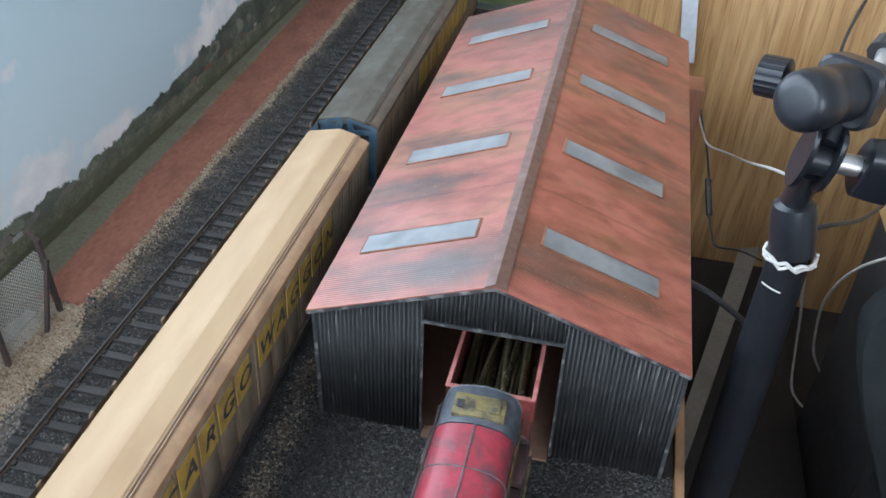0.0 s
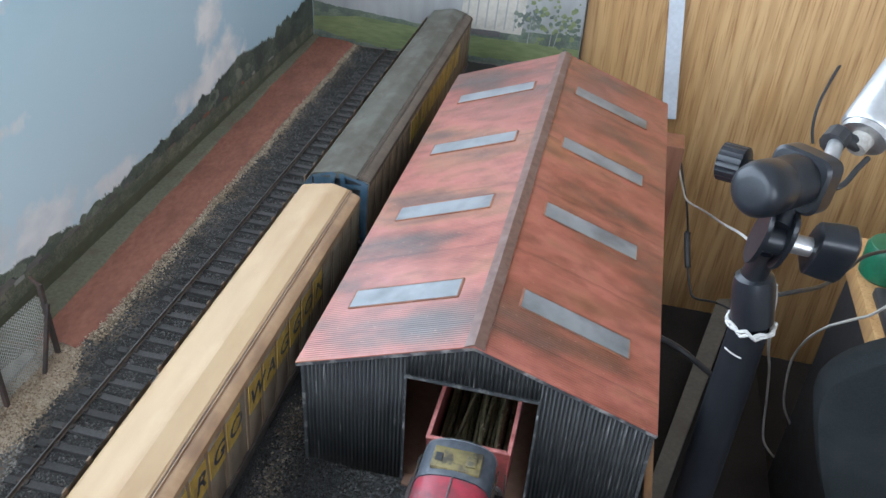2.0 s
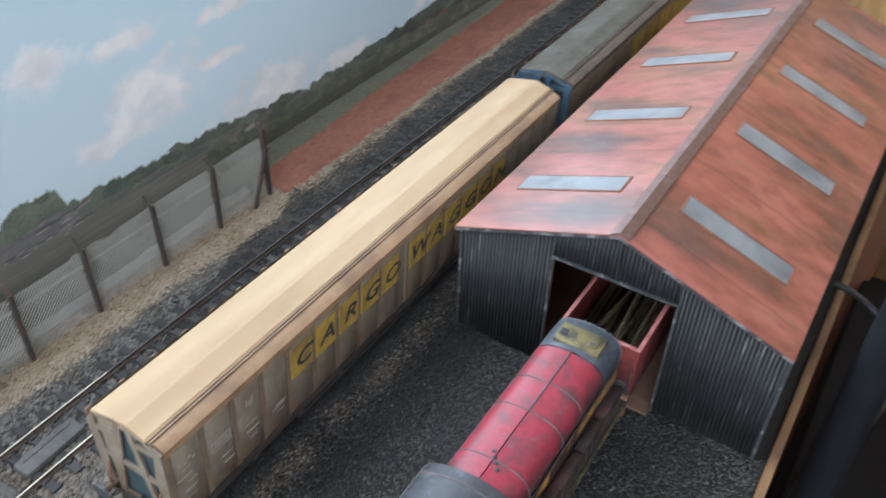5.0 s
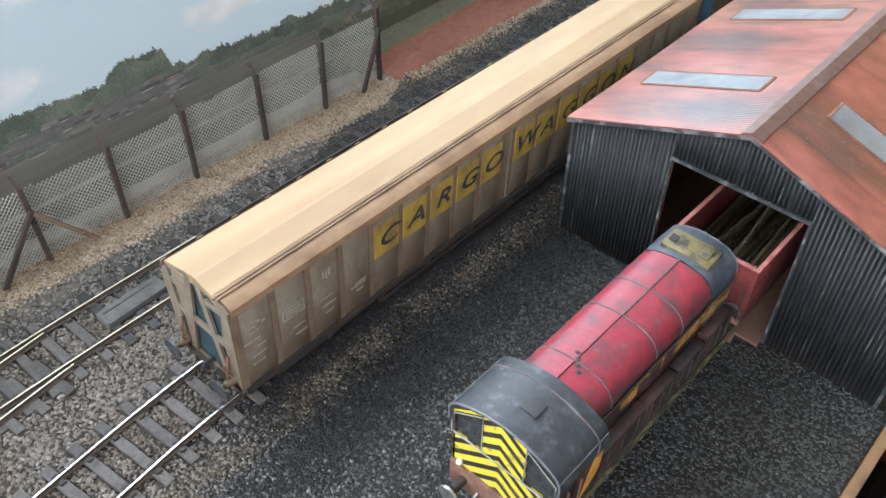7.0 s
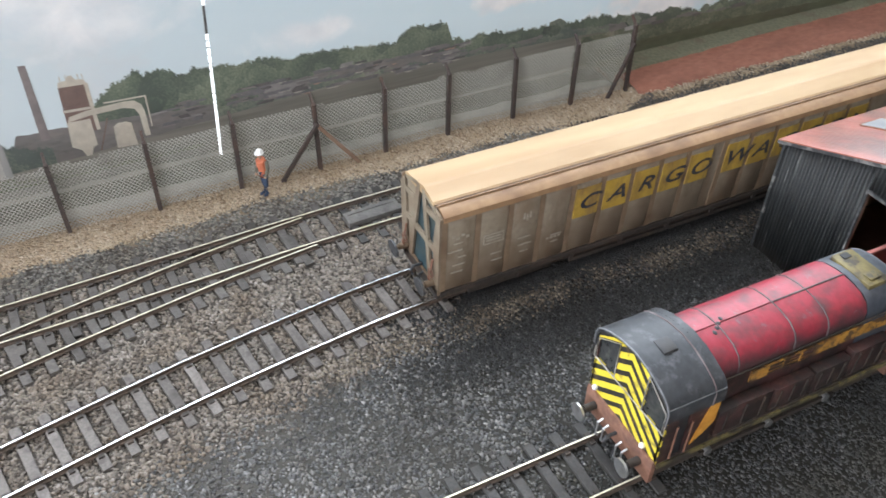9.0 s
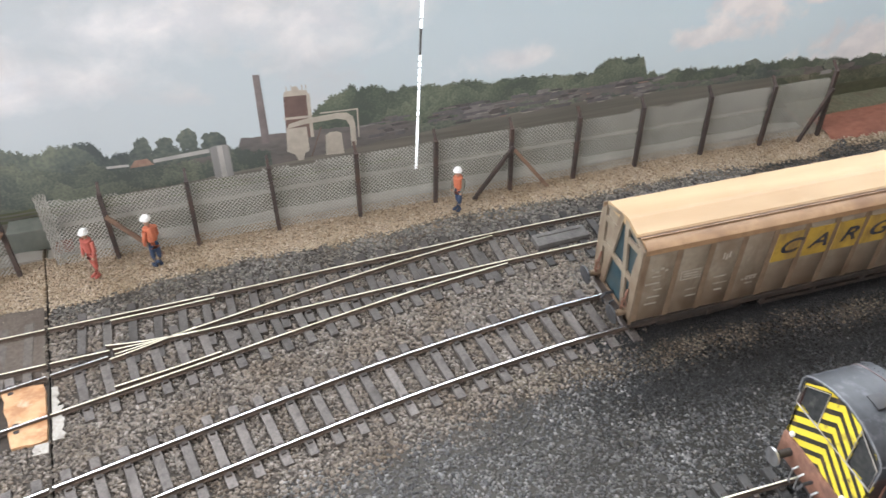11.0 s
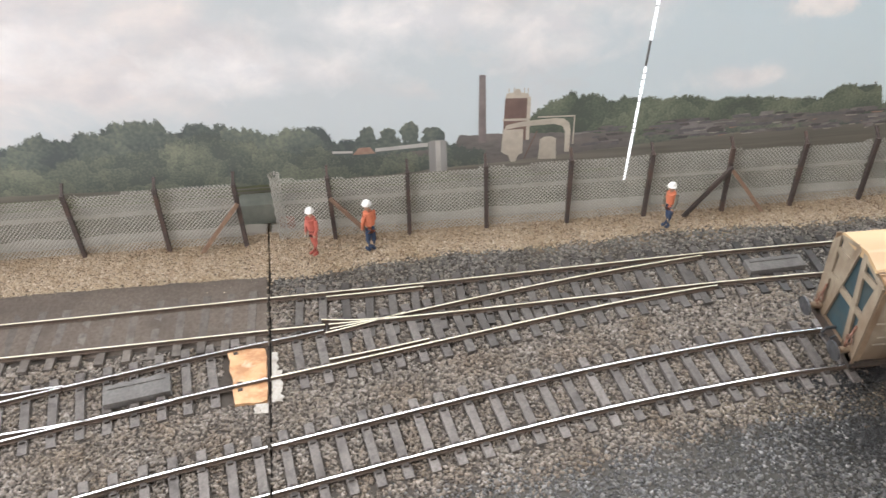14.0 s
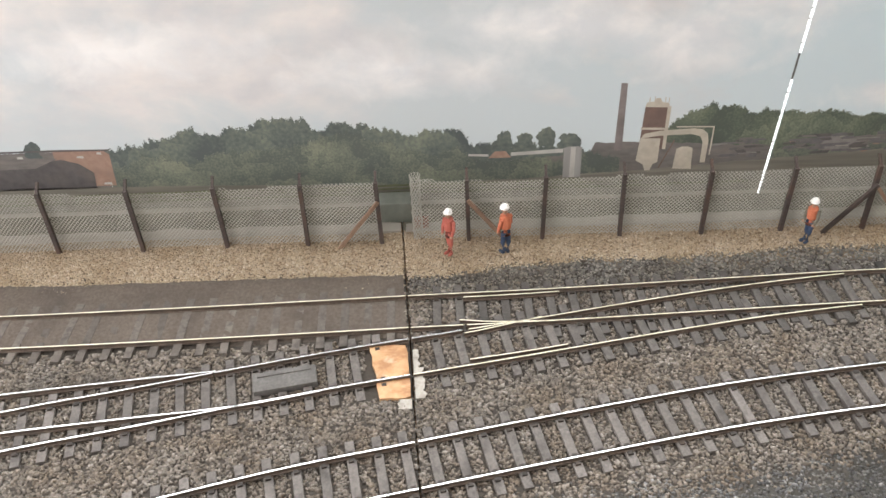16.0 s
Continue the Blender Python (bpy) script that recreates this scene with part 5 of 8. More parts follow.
strip("wood", "printed dark wood", WOOD_PRINT, scene_north, 0.66, 1.15, 0.0, [(0.66, 0.030), (0.70, 0.041), (0.74, 0.045), (0.80, 0.050), (0.86, 0.057), (0.92, 0.060), (1.0, 0.057), (1.085, 0.061), (1.15, 0.062)], 1.6, 0.0075, 26)
rnd = random.Random(21)
for k in range(30):
    y, r = rnd.uniform(0.40, 1.0), rnd.uniform(0.003, 0.0085)
    z = lookup(SKYLINE_N, y) - rnd.uniform(0.0, 0.010)
    pts = [(y + 1.6 * r * math.cos(a) * rnd.uniform(0.75, 1.15), z + r * math.sin(a) * rnd.uniform(0.75, 1.15)) for a in [2 * math.pi * i / 18 for i in range(18)]]
    patch("tree_print", "printed tree", (WOOD_PRINT, FAR_TREE, BUSH_PRINT)[k % 3], scene_north, pts, 2.2 + 0.02 * k)
strip("hedge_line", "printed bushes among the roofs", BUSH_PRINT, scene_north, GAP[1], 0.47, 0.0, [(0.10, 0.044), (0.15, 0.047), (0.2, 0.0505), (0.24, 0.046), (0.3, 0.048), (0.36, 0.043), (0.47, 0.041)], 2.9, 0.0045, 55)
strip("hillside", "printed dull green hillside", HILL_PRINT, scene_north, 0.44, 1.15, 0.0, [(0.44, 0.036), (0.55, 0.034), (0.62, 0.031), (0.8, 0.030), (1.0, 0.026), (1.15, 0.024)], 3.5, 0.0014, 40)
strip("grass_strip", "printed rough grass", DARK_GRASS, scene_north, 0.45, 1.15, 0.0, [(0.45, 0.018), (0.6, 0.020), (0.8, 0.014), (1.0, 0.011), (1.15, 0.010)], 4, 0.001, 40)
for k in range(16):
    y = 0.47 + 0.55 * ((k * 0.618) % 1)
    z = 0.027 + 0.006 * ((k * 0.377) % 1)
    w, h = 0.006 + 0.013 * ((k * 0.73) % 1), 0.0018 + 0.0025 * ((k * 0.51) % 1)
    patch("house_print", "printed small building", (SLATE_PRINT, BRICK_RED, TOWN_PRINT, SILO_PRINT, BRICK_PRINT)[k % 5], scene_north, [(y, z), (y + w, z), (y + w, z + h), (y + w * 0.6, z + 1.3 * h), (y, z + h)], 5 + k % 3)

# dark roofs of a distant works estate, row behind row
rnd = random.Random(33)
for k in range(150):
    row = k % 6
    y = rnd.uniform(0.050, 0.315)
    z = 0.0400 + 0.0030 * row + rnd.uniform(-0.0008, 0.0008) + 0.02 * max(0, 0.12 - abs(y - 0.2)) - 0.03 * max(0, y - 0.27)
    w, h = rnd.uniform(0.006, 0.020), rnd.uniform(0.0018, 0.0034)
    lean = rnd.uniform(-0.003, 0.003)
    home = scene_south if y + w < GAP[0] - 0.002 else scene_north
    if home is scene_north and y - 0.004 < GAP[1] + 0.002:
        continue
    depth = 5.0 - 0.5 * row + 0.003 * k
    patch("roof_print", "printed dark pitched roof", (SLATE_PRINT, ROOF_GREY, ROOF_GREY, TOWN_PRINT, ROOF_PALE)[rnd.randrange(5)], home, [(y, z), (y + w, z + 0.0004), (y + w + lean, z + h), (y + lean, z + h * 0.9)], depth)
    if rnd.random() < 0.35:
        patch("wall_print", "printed dull gable wall", (CHIMNEY_PRINT, PALE_ROAD, OLD_BRICK)[rnd.randrange(3)], home, [(y + 0.1 * w, z - 0.0010), (y + rnd.uniform(0.3, 0.7) * w, z - 0.0009), (y + 0.7 * w, z), (y, z)], depth + 0.0015)

# end panel of the backscene with fields
end_panel = thing("backscene_end", "printed end panel with green fields and bare trees", "backscene", (-0.19, 1.155, 0), kind="structure")
part("board", shape(box, -0.372, 0.006, 1.152, 1.16, -0.05, TOP), FIELD_PRINT, end_panel, "printed pale sky and fields")


def end_strip(name, mat, z0, table, layer, rough):
    bm = bmesh.new()
    y = 1.152 - 0.0001 * layer
    prev = None
    for i in range(241):
        x = -0.371 + 0.376 * i / 240
        hi = lookup(table, x) + rough * (noise.noise((x * 60, layer, 0)) + 0.5 * noise.noise((x * 200, layer, 0)))
        q = [bm.verts.new((x, y, z0)), bm.verts.new((x, y, max(hi, z0 + 0.0005)))]
        if prev:
            bm.faces.new((prev[0], q[0], q[1], prev[1]))
        prev = q
    part(name, bm, mat, end_panel)


end_strip("pale_sky", SILO_PRINT, 0.0, [(-0.37, 0.20), (0.0, 0.20)], 1, 0.0)
end_strip("far_wood", FAR_TREE, 0.0, [(-0.37, 0.056), (-0.33, 0.051), (-0.3, 0.050), (-0.22, 0.043), (-0.16, 0.046), (-0.08, 0.05), (0.0, 0.055)], 2, 0.002)
end_strip("field", MEADOW_PRINT, 0.0, [(-0.37, 0.034), (-0.3, 0.042), (-0.2, 0.036), (-0.1, 0.036), (0.0, 0.036)], 3, 0.0012)
end_strip("bushes", BUSH_PRINT, 0.0, [(-0.37, 0.016), (-0.33, 0.009), (-0.3, 0.004), (-0.26, 0.001), (-0.19, 0.004), (-0.12, 0.008), (-0.05, 0.007), (0.0, 0.012)], 4, 0.004)


def end_patch(name, label, mat, pts, layer):
    bm = bmesh.new()
    plate(bm, [(x, 1.1522 - 0.0001 * layer, z) for x, z in pts], (0, -1, 0), 0.0003)
    part(name, bm, mat, end_panel, label)


end_patch("white_building_print", "printed white building", PLANT_PRINT, [(-0.162, 0.046), (-0.075, 0.046), (-0.070, 0.105), (-0.155, 0.10)], 6)
for k in range(6):
    end_patch("building_rib", "", SILO_PRINT, [(-0.152 + 0.013 * k, 0.05), (-0.150 + 0.013 * k, 0.05), (-0.147 + 0.013 * k, 0.10), (-0.149 + 0.013 * k, 0.10)], 7)
end_patch("dark_shed_print", "printed dark low shed", SLATE_PRINT, [(-0.162, 0.038), (-0.104, 0.039), (-0.104, 0.047), (-0.162, 0.046)], 7)
rnd = random.Random(11)
for k in range(150):
    cx, cz, spread = ((-0.066, 0.070, 0.010), (-0.028, 0.072, 0.022), (-0.012, 0.058, 0.014))[k % 3]
    x, z, r = rnd.gauss(cx, spread), rnd.gauss(cz, spread * 0.9), rnd.uniform(0.0014, 0.0042)
    if -0.085 < x < 0.001 and 0.03 < z < 0.115:
        end_patch("leaf_clump", "", (BUSH_PRINT, MEADOW_PRINT, FAR_TREE)[k % 3], [(x + r * math.cos(a) * rnd.uniform(0.6, 1.2), z + r * math.sin(a) * rnd.uniform(0.6, 1.2)) for a in [2 * math.pi * i / 10 for i in range(10)]], 8 + k * 0.05)
for x0, x1, z1 in ((-0.066, -0.062, 0.08), (-0.036, -0.032, 0.09), (-0.03, -0.02, 0.09)):
    end_patch("tree_stem", "printed pale birch stem", SILO_PRINT, [(x0, 0.036), (x0 + 0.0010, 0.036), (x1 + 0.0004, z1), (x1, z1)], 17)


# ---- track ----
GAUGE = 0.0168
A = spline([(0.09, -0.78), (0.018, -0.6), (-0.0175, -0.5), (-0.05, -0.4), (-0.0865, -0.27), (-0.1057, -0.183), (-0.125, -0.09), (-0.1455, 0.016), (-0.1585, 0.11), (-0.164, 0.17), (-0.166, 0.25), (-0.166, 0.5), (-0.166, 0.8), (-0.166, 1.145)])
B = spline([(-0.227, -0.75), (-0.2312, -0.49), (-0.2342, -0.365), (-0.2382, -0.241), (-0.2402, -0.187), (-0.2434, -0.075), (-0.2490, 0.05), (-0.2532, 0.162), (-0.2545, 0.33), (-0.2535, 0.457), (-0.2495, 0.642), (-0.2475, 0.775), (-0.2455, 0.95), (-0.2455, 1.145)])
C = spline([(-0.055, -0.72), (-0.108, -0.57), (-0.1418, -0.439), (-0.1560, -0.373), (-0.1715, -0.305), (-0.1865, -0.234), (-0.1957, -0.186), (-0.2097, -0.11), (-0.2233, -0.04), (-0.2304, -0.002), (-0.2360, 0.03), (-0.2408, 0.06), (-0.2473, 0.11), (-0.2520, 0.155)])
D = spline([(-0.105, -0.75), (-0.136, -0.6), (-0.1545, -0.456), (-0.1640, -0.376), (-0.1725, -0.3), (-0.1845, -0.242)])
L = spline([(0.012, -0.95), (0.010, -0.2), (0.0075, 0.15), (0.007, 0.22), (0.0065, 0.42), (0.0065, 0.87)])


def rail(bm, line, top=0.0042, head=0.00105):
    """Flat-bottomed rail: bright head (slot 1) on a rusty web and foot (slot 0)."""
    h, w = head / 2, 0.0005
    prof = [(-0.0015, top - 0.0034), (0.0015, top - 0.0034), (0.0015, top - 0.0030), (w, top - 0.0026), (w, top - 0.0012), (h, top - 0.0010), (h, top - 0.0002), (h - 0.0002, top), (-h + 0.0002, top), (-h, top - 0.0002), (-h, top - 0.0010), (-w, top - 0.0012), (-w, top - 0.0026), (-0.0015, top - 0.0030)]
    rings = []
    for i, p in enumerate(line):
        t = (line[min(i + 1, len(line) - 1)] - line[max(i - 1, 0)]).normalized()
        s = Vector((t.y, -t.x, 0))
        rings.append([bm.verts.new(p + s * a + Vector((0, 0, z))) for a, z in prof])
    k = len(prof)
    for a, b in zip(rings, rings[1:]):
        for i in range(k):
            bm.faces.new((a[i], a[(i + 1) % k], b[(i + 1) % k], b[i])).material_index = 1 if 6 <= i <= 8 else 0
    for r in (rings[0], rings[-1]):
        bm.faces.new(r)


def dense(line, step=0.0009):
    out = []
    for p, q in zip(line, line[1:]):
        n = max(1, int((q - p).length / step)) if abs(p.y - joint_y(p.x)) < 0.03 else 1
        out += [p.lerp(q, i / n) for i in range(n)]
    return out + [line[-1]]


def split_at_joint(line):
    line = dense(line)
    lo = [p for p in line if p.y < joint_y(p.x) - 0.0006]
    hi = [p for p in line if p.y > joint_y(p.x) + 0.0006]
    return [q for q in (lo, hi) if len(q) > 1]


sleeper_mask = {}


def mask_box(p, t, half_len, half_wide):
    s = Vector((t.y, -t.x, 0))
    k = int(2 * half_len / 0.0007)
    for i in range(k + 1):
        for j in range(10):
            q = p + s * (-half_len + 2 * half_len * i / k) + t * (-half_wide + 2 * half_wide * j / 9)
            sleeper_mask[(round(q.x * 1000), round(q.y * 1000))] = True


def sleeper_mesh(mat):
    bm = bmesh.new()
    box(bm, -0.5, 0.5, -0.0029, 0.0029, -0.0022, 0.0009)
    top = [e for e in bm.edges if all(v.co.z > 0 for v in e.verts)]
    bmesh.ops.bevel(bm, geom=top, offset=0.0003, segments=1, affect="EDGES")
    return mesh_of("sleeper", bm, mat)


def chair_mesh(mat):
    bm = bmesh.new()
    for s in (-1, 1):
        box(bm, s * 0.0028 - 0.0012, s * 0.0028 + 0.0012, -0.0016, 0.0016, 0.0008, 0.0022)
    return mesh_of("chair", bm, mat)


SLEEPER_GREY_MESH, SLEEPER_DARK_MESH, SLEEPER_MID_MESH, BURIED_MESH = (sleeper_mesh(m) for m in (SLEEPER, SLEEPER_DARK, SLEEPER_MID, BURIED))
CHAIR_MESH = chair_mesh(UNDER)


def lay_sleepers(parent, line, y0, y1, mesh, pitch=0.0166, length=0.0585, chairs=True, sink=0.0, seed=1, first=0.0, aside=0.0):
    rnd = random.Random(seed)
    run, want = 0.0, first
    for a, b in zip(line, line[1:]):
        d = (b - a).length
        while want <= run + d:
            p = a + (b - a) * ((want - run) / d)
            want += pitch
            if not (y0 <= p.y <= y1) or abs(p.y - joint_y(p.x)) < 0.0045:
                continue
            t = (b - a).normalized()
            p = p + Vector((t.y, -t.x, 0)) * aside
            mask_box(p, t, length / 2, 0.0034)
            ob = hang(new("sleeper", mesh), parent)
            turn = Matrix.Rotation(math.atan2(-t.x, t.y) + rnd.gauss(0, 0.012), 4, "Z")
            ob.matrix_basis = Matrix.Translation(p + Vector((0, 0, rnd.gauss(0, 0.00015) - sink))) @ turn @ Matrix.Diagonal((length * rnd.uniform(0.985, 1.015), 1, 1, 1))
            if chairs:
                for s in (-GAUGE, GAUGE):
                    c = hang(new("chair", CHAIR_MESH), parent)
                    c.matrix_basis = Matrix.Translation(p + Vector((t.y, -t.x, 0)) * s) @ turn
        run += d


track_a = thing("siding_track", "weathered track with bright worn rail heads in grey ballast", "railway track", (-0.12, 0, 0), kind="structure")
track_b = thing("rear_track", "rear running track with brassy rail heads", "railway track", (-0.245, 0, 0), kind="structure")
track_c = thing("turnout_track", "turnout track curving off the rear track", "railway track", (-0.2, 0, 0), kind="structure")
track_l = thing("shed_track", "short track leading into the corrugated shed", "railway track", (0.0, 0.2, 0), kind="structure")

for parent, lines, head in ((track_a, (A,), RAIL_TOP), (track_l, (L,), RAIL_BRASSY), (track_b, (B,), RAIL_BRASSY)):
    for line in lines:
        for s in (-GAUGE, GAUGE):
            for seg in split_at_joint(offset(line, s)):
                if parent is track_b and s > 0:
                    # the rail that the turnout crosses stops short of the crossing nose
                    for q, top in ((cut(seg, -2, -0.1505), head), (cut(seg, -0.148, 0.240), head), (cut(seg, 0.240, 2), RAIL_DULL)):
                        if len(q) > 1:
                            part("rail", shape(rail, q), [RAIL_SIDE, top], parent)
                elif parent is track_b:
                    for q, top in ((cut(seg, -2, 0.240), head), (cut(seg, 0.240, 2), RAIL_DULL)):
                        if len(q) > 1:
                            part("rail", shape(rail, q), [RAIL_SIDE, top], parent)
                else:
                    part("rail", shape(rail, seg), [RAIL_SIDE, head], parent)
c_in, c_out = offset(C, -GAUGE), offset(C, GAUGE)
d_in, d_out = offset(D, -GAUGE), offset(D, GAUGE)
for line in (cut(c_in, -2, -0.32), cut(c_in, -0.3185, -0.1515), cut(c_in, -0.147, 0.13), cut(c_out, -2, 0.13), cut(d_in, -2, -0.318), cut(d_out, -2, -0.245)):
    for seg in split_at_joint(line):
        if len(seg) > 1:
            part("rail", shape(rail, seg), [RAIL_SIDE, RAIL_TOP if seg[-1].y < -0.15 else RAIL_BRASSY], track_c)
for pts in (((-0.2535, -0.150), (-0.2548, -0.112), (-0.2565, -0.080)), ((-0.191, -0.147), (-0.1965, -0.112), (-0.2025, -0.080)),
            ((-0.2298, -0.153), (-0.2268, -0.128), (-0.2262, -0.090)), ((-0.2162, -0.150), (-0.2215, -0.128), (-0.2305, -0.095))):
    part("check_rail", shape(rail, spline(pts)), [RAIL_SIDE, RAIL_BRASSY], track_c)

lay_sleepers(track_a, A, -0.75, 0.195, SLEEPER_GREY_MESH, pitch=0.01641, first=0.0030, seed=1)
lay_sleepers(track_b, B, -0.74, -0.2, BURIED_MESH, seed=2, chairs=False)
lay_sleepers(track_b, B, 0.16, 1.14, SLEEPER_DARK_MESH, seed=3)
lay_sleepers(track_c, C, -0.7, -0.2, SLEEPER_GREY_MESH, seed=4)
lay_sleepers(track_c, B, -0.19, 0.16, SLEEPER_MID_MESH, seed=5, sink=0.0004)
lay_sleepers(track_c, C, -0.19, -0.06, SLEEPER_GREY_MESH, pitch=0.0160, first=0.0117, seed=6)
lay_sleepers(track_c, C, -0.06, 0.13, SLEEPER_MID_MESH, pitch=0.0160, first=0.0117, length=0.036, seed=7, chairs=False, aside=0.0118)
lay_sleepers(track_l, L, -0.5, 0.236, SLEEPER_DARK_MESH, seed=8)


def point_cover(name_at, turn, long, wide):
    ob = thing("point_motor_cover", "dark grey plastic cover over the point mechanism", "cover", name_at, group="point covers")
    bm = bmesh.new()
    box(bm, -wide / 2, wide / 2, -long / 2, long / 2, -0.002, 0.0046, bevel=0.0006)
    for k in (-0.32, -0.05, 0.2):
        box(bm, -wide / 2 - 0.002, -wide / 2 + 0.001, long * k, long * (k + 0.16), -0.002, 0.003)
    box(bm, -wide / 2 + 0.003, -wide / 2 + 0.0045, -long / 2 + 0.003, long / 2 - 0.003, 0.0046, 0.0053)
    me = part("lid", bm, COVER, ob)
    me.matrix_parent_inverse = Matrix.Identity(4)
    ob.matrix_basis = Matrix.Translation(name_at) @ Matrix.Rotation(turn, 4, "Z")
    for i in range(60):
        for j in range(24):
            q = Matrix.Rotation(turn, 3, "Z") @ Vector((-wide / 2 + wide * j / 23, -long / 2 + long * i / 59, 0)) + Vector(name_at)
            sleeper_mask[(round(q.x * 1000), round(q.y * 1000))] = True


point_cover((-0.1785, -0.270, 0), 0.19, 0.042, 0.0165)
point_cover((-0.2515, 0.180, 0), 0.05, 0.043, 0.0135)

# bare ply patch and filler at the joint
bm = bmesh.new()
pts = []
for a, b, n in (((-0.2085, -0.2165), (-0.1625, -0.2065), 10), ((-0.1605, -0.206), (-0.1605, -0.1865), 5), ((-0.162, -0.1862), (-0.207, -0.1895), 8), ((-0.2085, -0.191), (-0.2095, -0.215), 4)):
    pts += [(a[0] + (b[0] - a[0]) * i / n + 0.0012 * noise.noise((i * 2.3, a[0] * 90, 0)), a[1] + (b[1] - a[1]) * i / n + 0.0016 * noise.noise((i * 1.7, a[1] * 80, 4))) for i in range(n)]
plate(bm, [(x, y, -0.001) for x, y in pts], (0, 0, 1), 0.0028)
patches(PLY, (0.30, 0.13, 0.05), 55, 0.52, 0.62, 0.7, (1, 0.6, 1), 2.0)
patches(PLY, (0.62, 0.50, 0.36), 90, 0.56, 0.66, 0.6, (1, 1, 1), 6.0)
solo("joint_patch", bm, PLY, "bare orange ply patch beside the baseboard joint", "patch")
for i in range(48):
    for j in range(34):
        sleeper_mask[(-209 + i, -218 + j)] = True
bm = bmesh.new()
for x0, x1, wide, z, k in ((-0.204, -0.184, 0.0050, 0.0016, 1), (-0.187, -0.160, 0.0085, 0.0018, 2), (-0.160, -0.152, -0.011, 0.0011, 3)):
    side = 0.0012 if wide > 0 else -0.0014
    near = [(x0 + (x1 - x0) * i / 16, side) for i in range(17)]
    far = [(x, side + wide * (0.75 + 0.5 * noise.noise((x * 260, k, 0)))) for x, _ in near]
    plate(bm, [(x, joint_y(x) + d, z - 0.001) for x, d in near + far[::-1]], (0, 0, 1), 0.001)
solo("filler_smears", bm, PLASTER, "thin smear of white filler along the baseboard joint", "filler", "stuff")


# ---- loose stone ----
def stones(name, label, mat, count, seed, place, size, lift=0.0006):
    """Many small crushed stones as one joined mesh of uneven octahedra."""
    g = np.random.default_rng(seed)
    pts = place(g, count)
    keep = np.array([(round(x * 1000), round(y * 1000)) not in sleeper_mask for x, y in pts])
    keep &= np.abs(pts[:, 1] - (JOINT[0] + (JOINT[1] - JOINT[0]) * (pts[:, 0] + 0.38) / 0.51)) > 0.0010
    pts = pts[keep]
    n = len(pts)
    z = np.array([ground_height(x, y) for x, y in pts]) + lift
    base = np.array([(1, 0, 0), (0, 1, 0), (-1, 0, 0), (0, -1, 0), (0, 0, 1), (0, 0, -1)], float)
    s = g.uniform(size[0], size[1], (n, 1, 1)) * g.uniform(0.6, 1.25, (n, 6, 1))
    v = base[None] * s * g.uniform(0.62, 1.42, (n, 1, 3)) + g.normal(0, 0.16, (n, 6, 3)) * size[0]
    a = g.uniform(0, 2 * np.pi, n)
    b = g.normal(0, 0.6, n)
    ca, sa, cb, sb = np.cos(a), np.sin(a), np.cos(b), np.sin(b)
    x = v[:, :, 0] * ca[:, None] - v[:, :, 1] * sa[:, None]
    y = v[:, :, 0] * sa[:, None] + v[:, :, 1] * ca[:, None]
    zz = v[:, :, 2]
    y2, z2 = y * cb[:, None] - zz * sb[:, None], y * sb[:, None] + zz * cb[:, None]
    w = np.stack([x + pts[:, 0:1], y2 + pts[:, 1:2], z2 * 0.8 + z[:, None]], 2).reshape(-1, 3)
    f = np.array([(0, 1, 4), (1, 2, 4), (2, 3, 4), (3, 0, 4), (1, 0, 5), (2, 1, 5), (3, 2, 5), (0, 3, 5)])
    faces = (f[None] + 6 * np.arange(n)[:, None, None]).reshape(-1, 3)
    me = bpy.data.meshes.new(name)
    me.vertices.add(len(w))
    me.vertices.foreach_set("co", w.ravel())
    me.loops.add(faces.size)
    me.loops.foreach_set("vertex_index", faces.ravel().astype(np.int32))
    me.polygons.add(len(faces))
    me.polygons.foreach_set("loop_start", np.arange(0, faces.size, 3, dtype=np.int32))
    me.update(calc_edges=True)
    me.materials.append(mat)
    tagged(new(name, me), label, "gravel", kind="stuff")


def wobble(y, amp, seed):
    return amp * (np.sin(y * 31 + seed) + 0.6 * np.sin(y * 83 + 2 * seed) + 0.4 * np.sin(y * 197 + 3 * seed)) / 2


def edge_x(y):
    """Where the tan gravel gives way to the dark shoulder of the rear track."""
    return np.interp(y, [-0.75, -0.37, -0.24, -0.18, -0.07, 0.06, 0.18, 0.43, 0.48], [-0.277, -0.282, -0.279, -0.285, -0.296, -0.301, -0.303, -0.298, -0.312]) + wobble(y, 0.004, 1)


def in_tan(g, n):
    y = g.uniform(-0.75, 0.49, n)
    x = g.uniform(-0.338, -0.27, n)
    ok = (x < edge_x(y) + g.normal(0, 0.002, n) * np.where(y < -0.19, 2.6, 1.0)) & (y < 0.462 + (x + 0.371) * 0.33)
    return np.stack([x, y], 1)[ok]


def in_shoulder(g, n):
    y = g.uniform(-0.19, 1.148, n)
    x = g.uniform(-0.312, -0.198, n)
    e = np.where(y < 0.48, edge_x(y), -0.303 + wobble(y, 0.004, 5))
    right = np.where(y < 0.17, -0.262 + g.normal(0, 0.012, n), -0.2)
    ok = (x > e + g.normal(0, 0.0022, n)) & (x < right)
    return np.stack([x, y], 1)[ok]


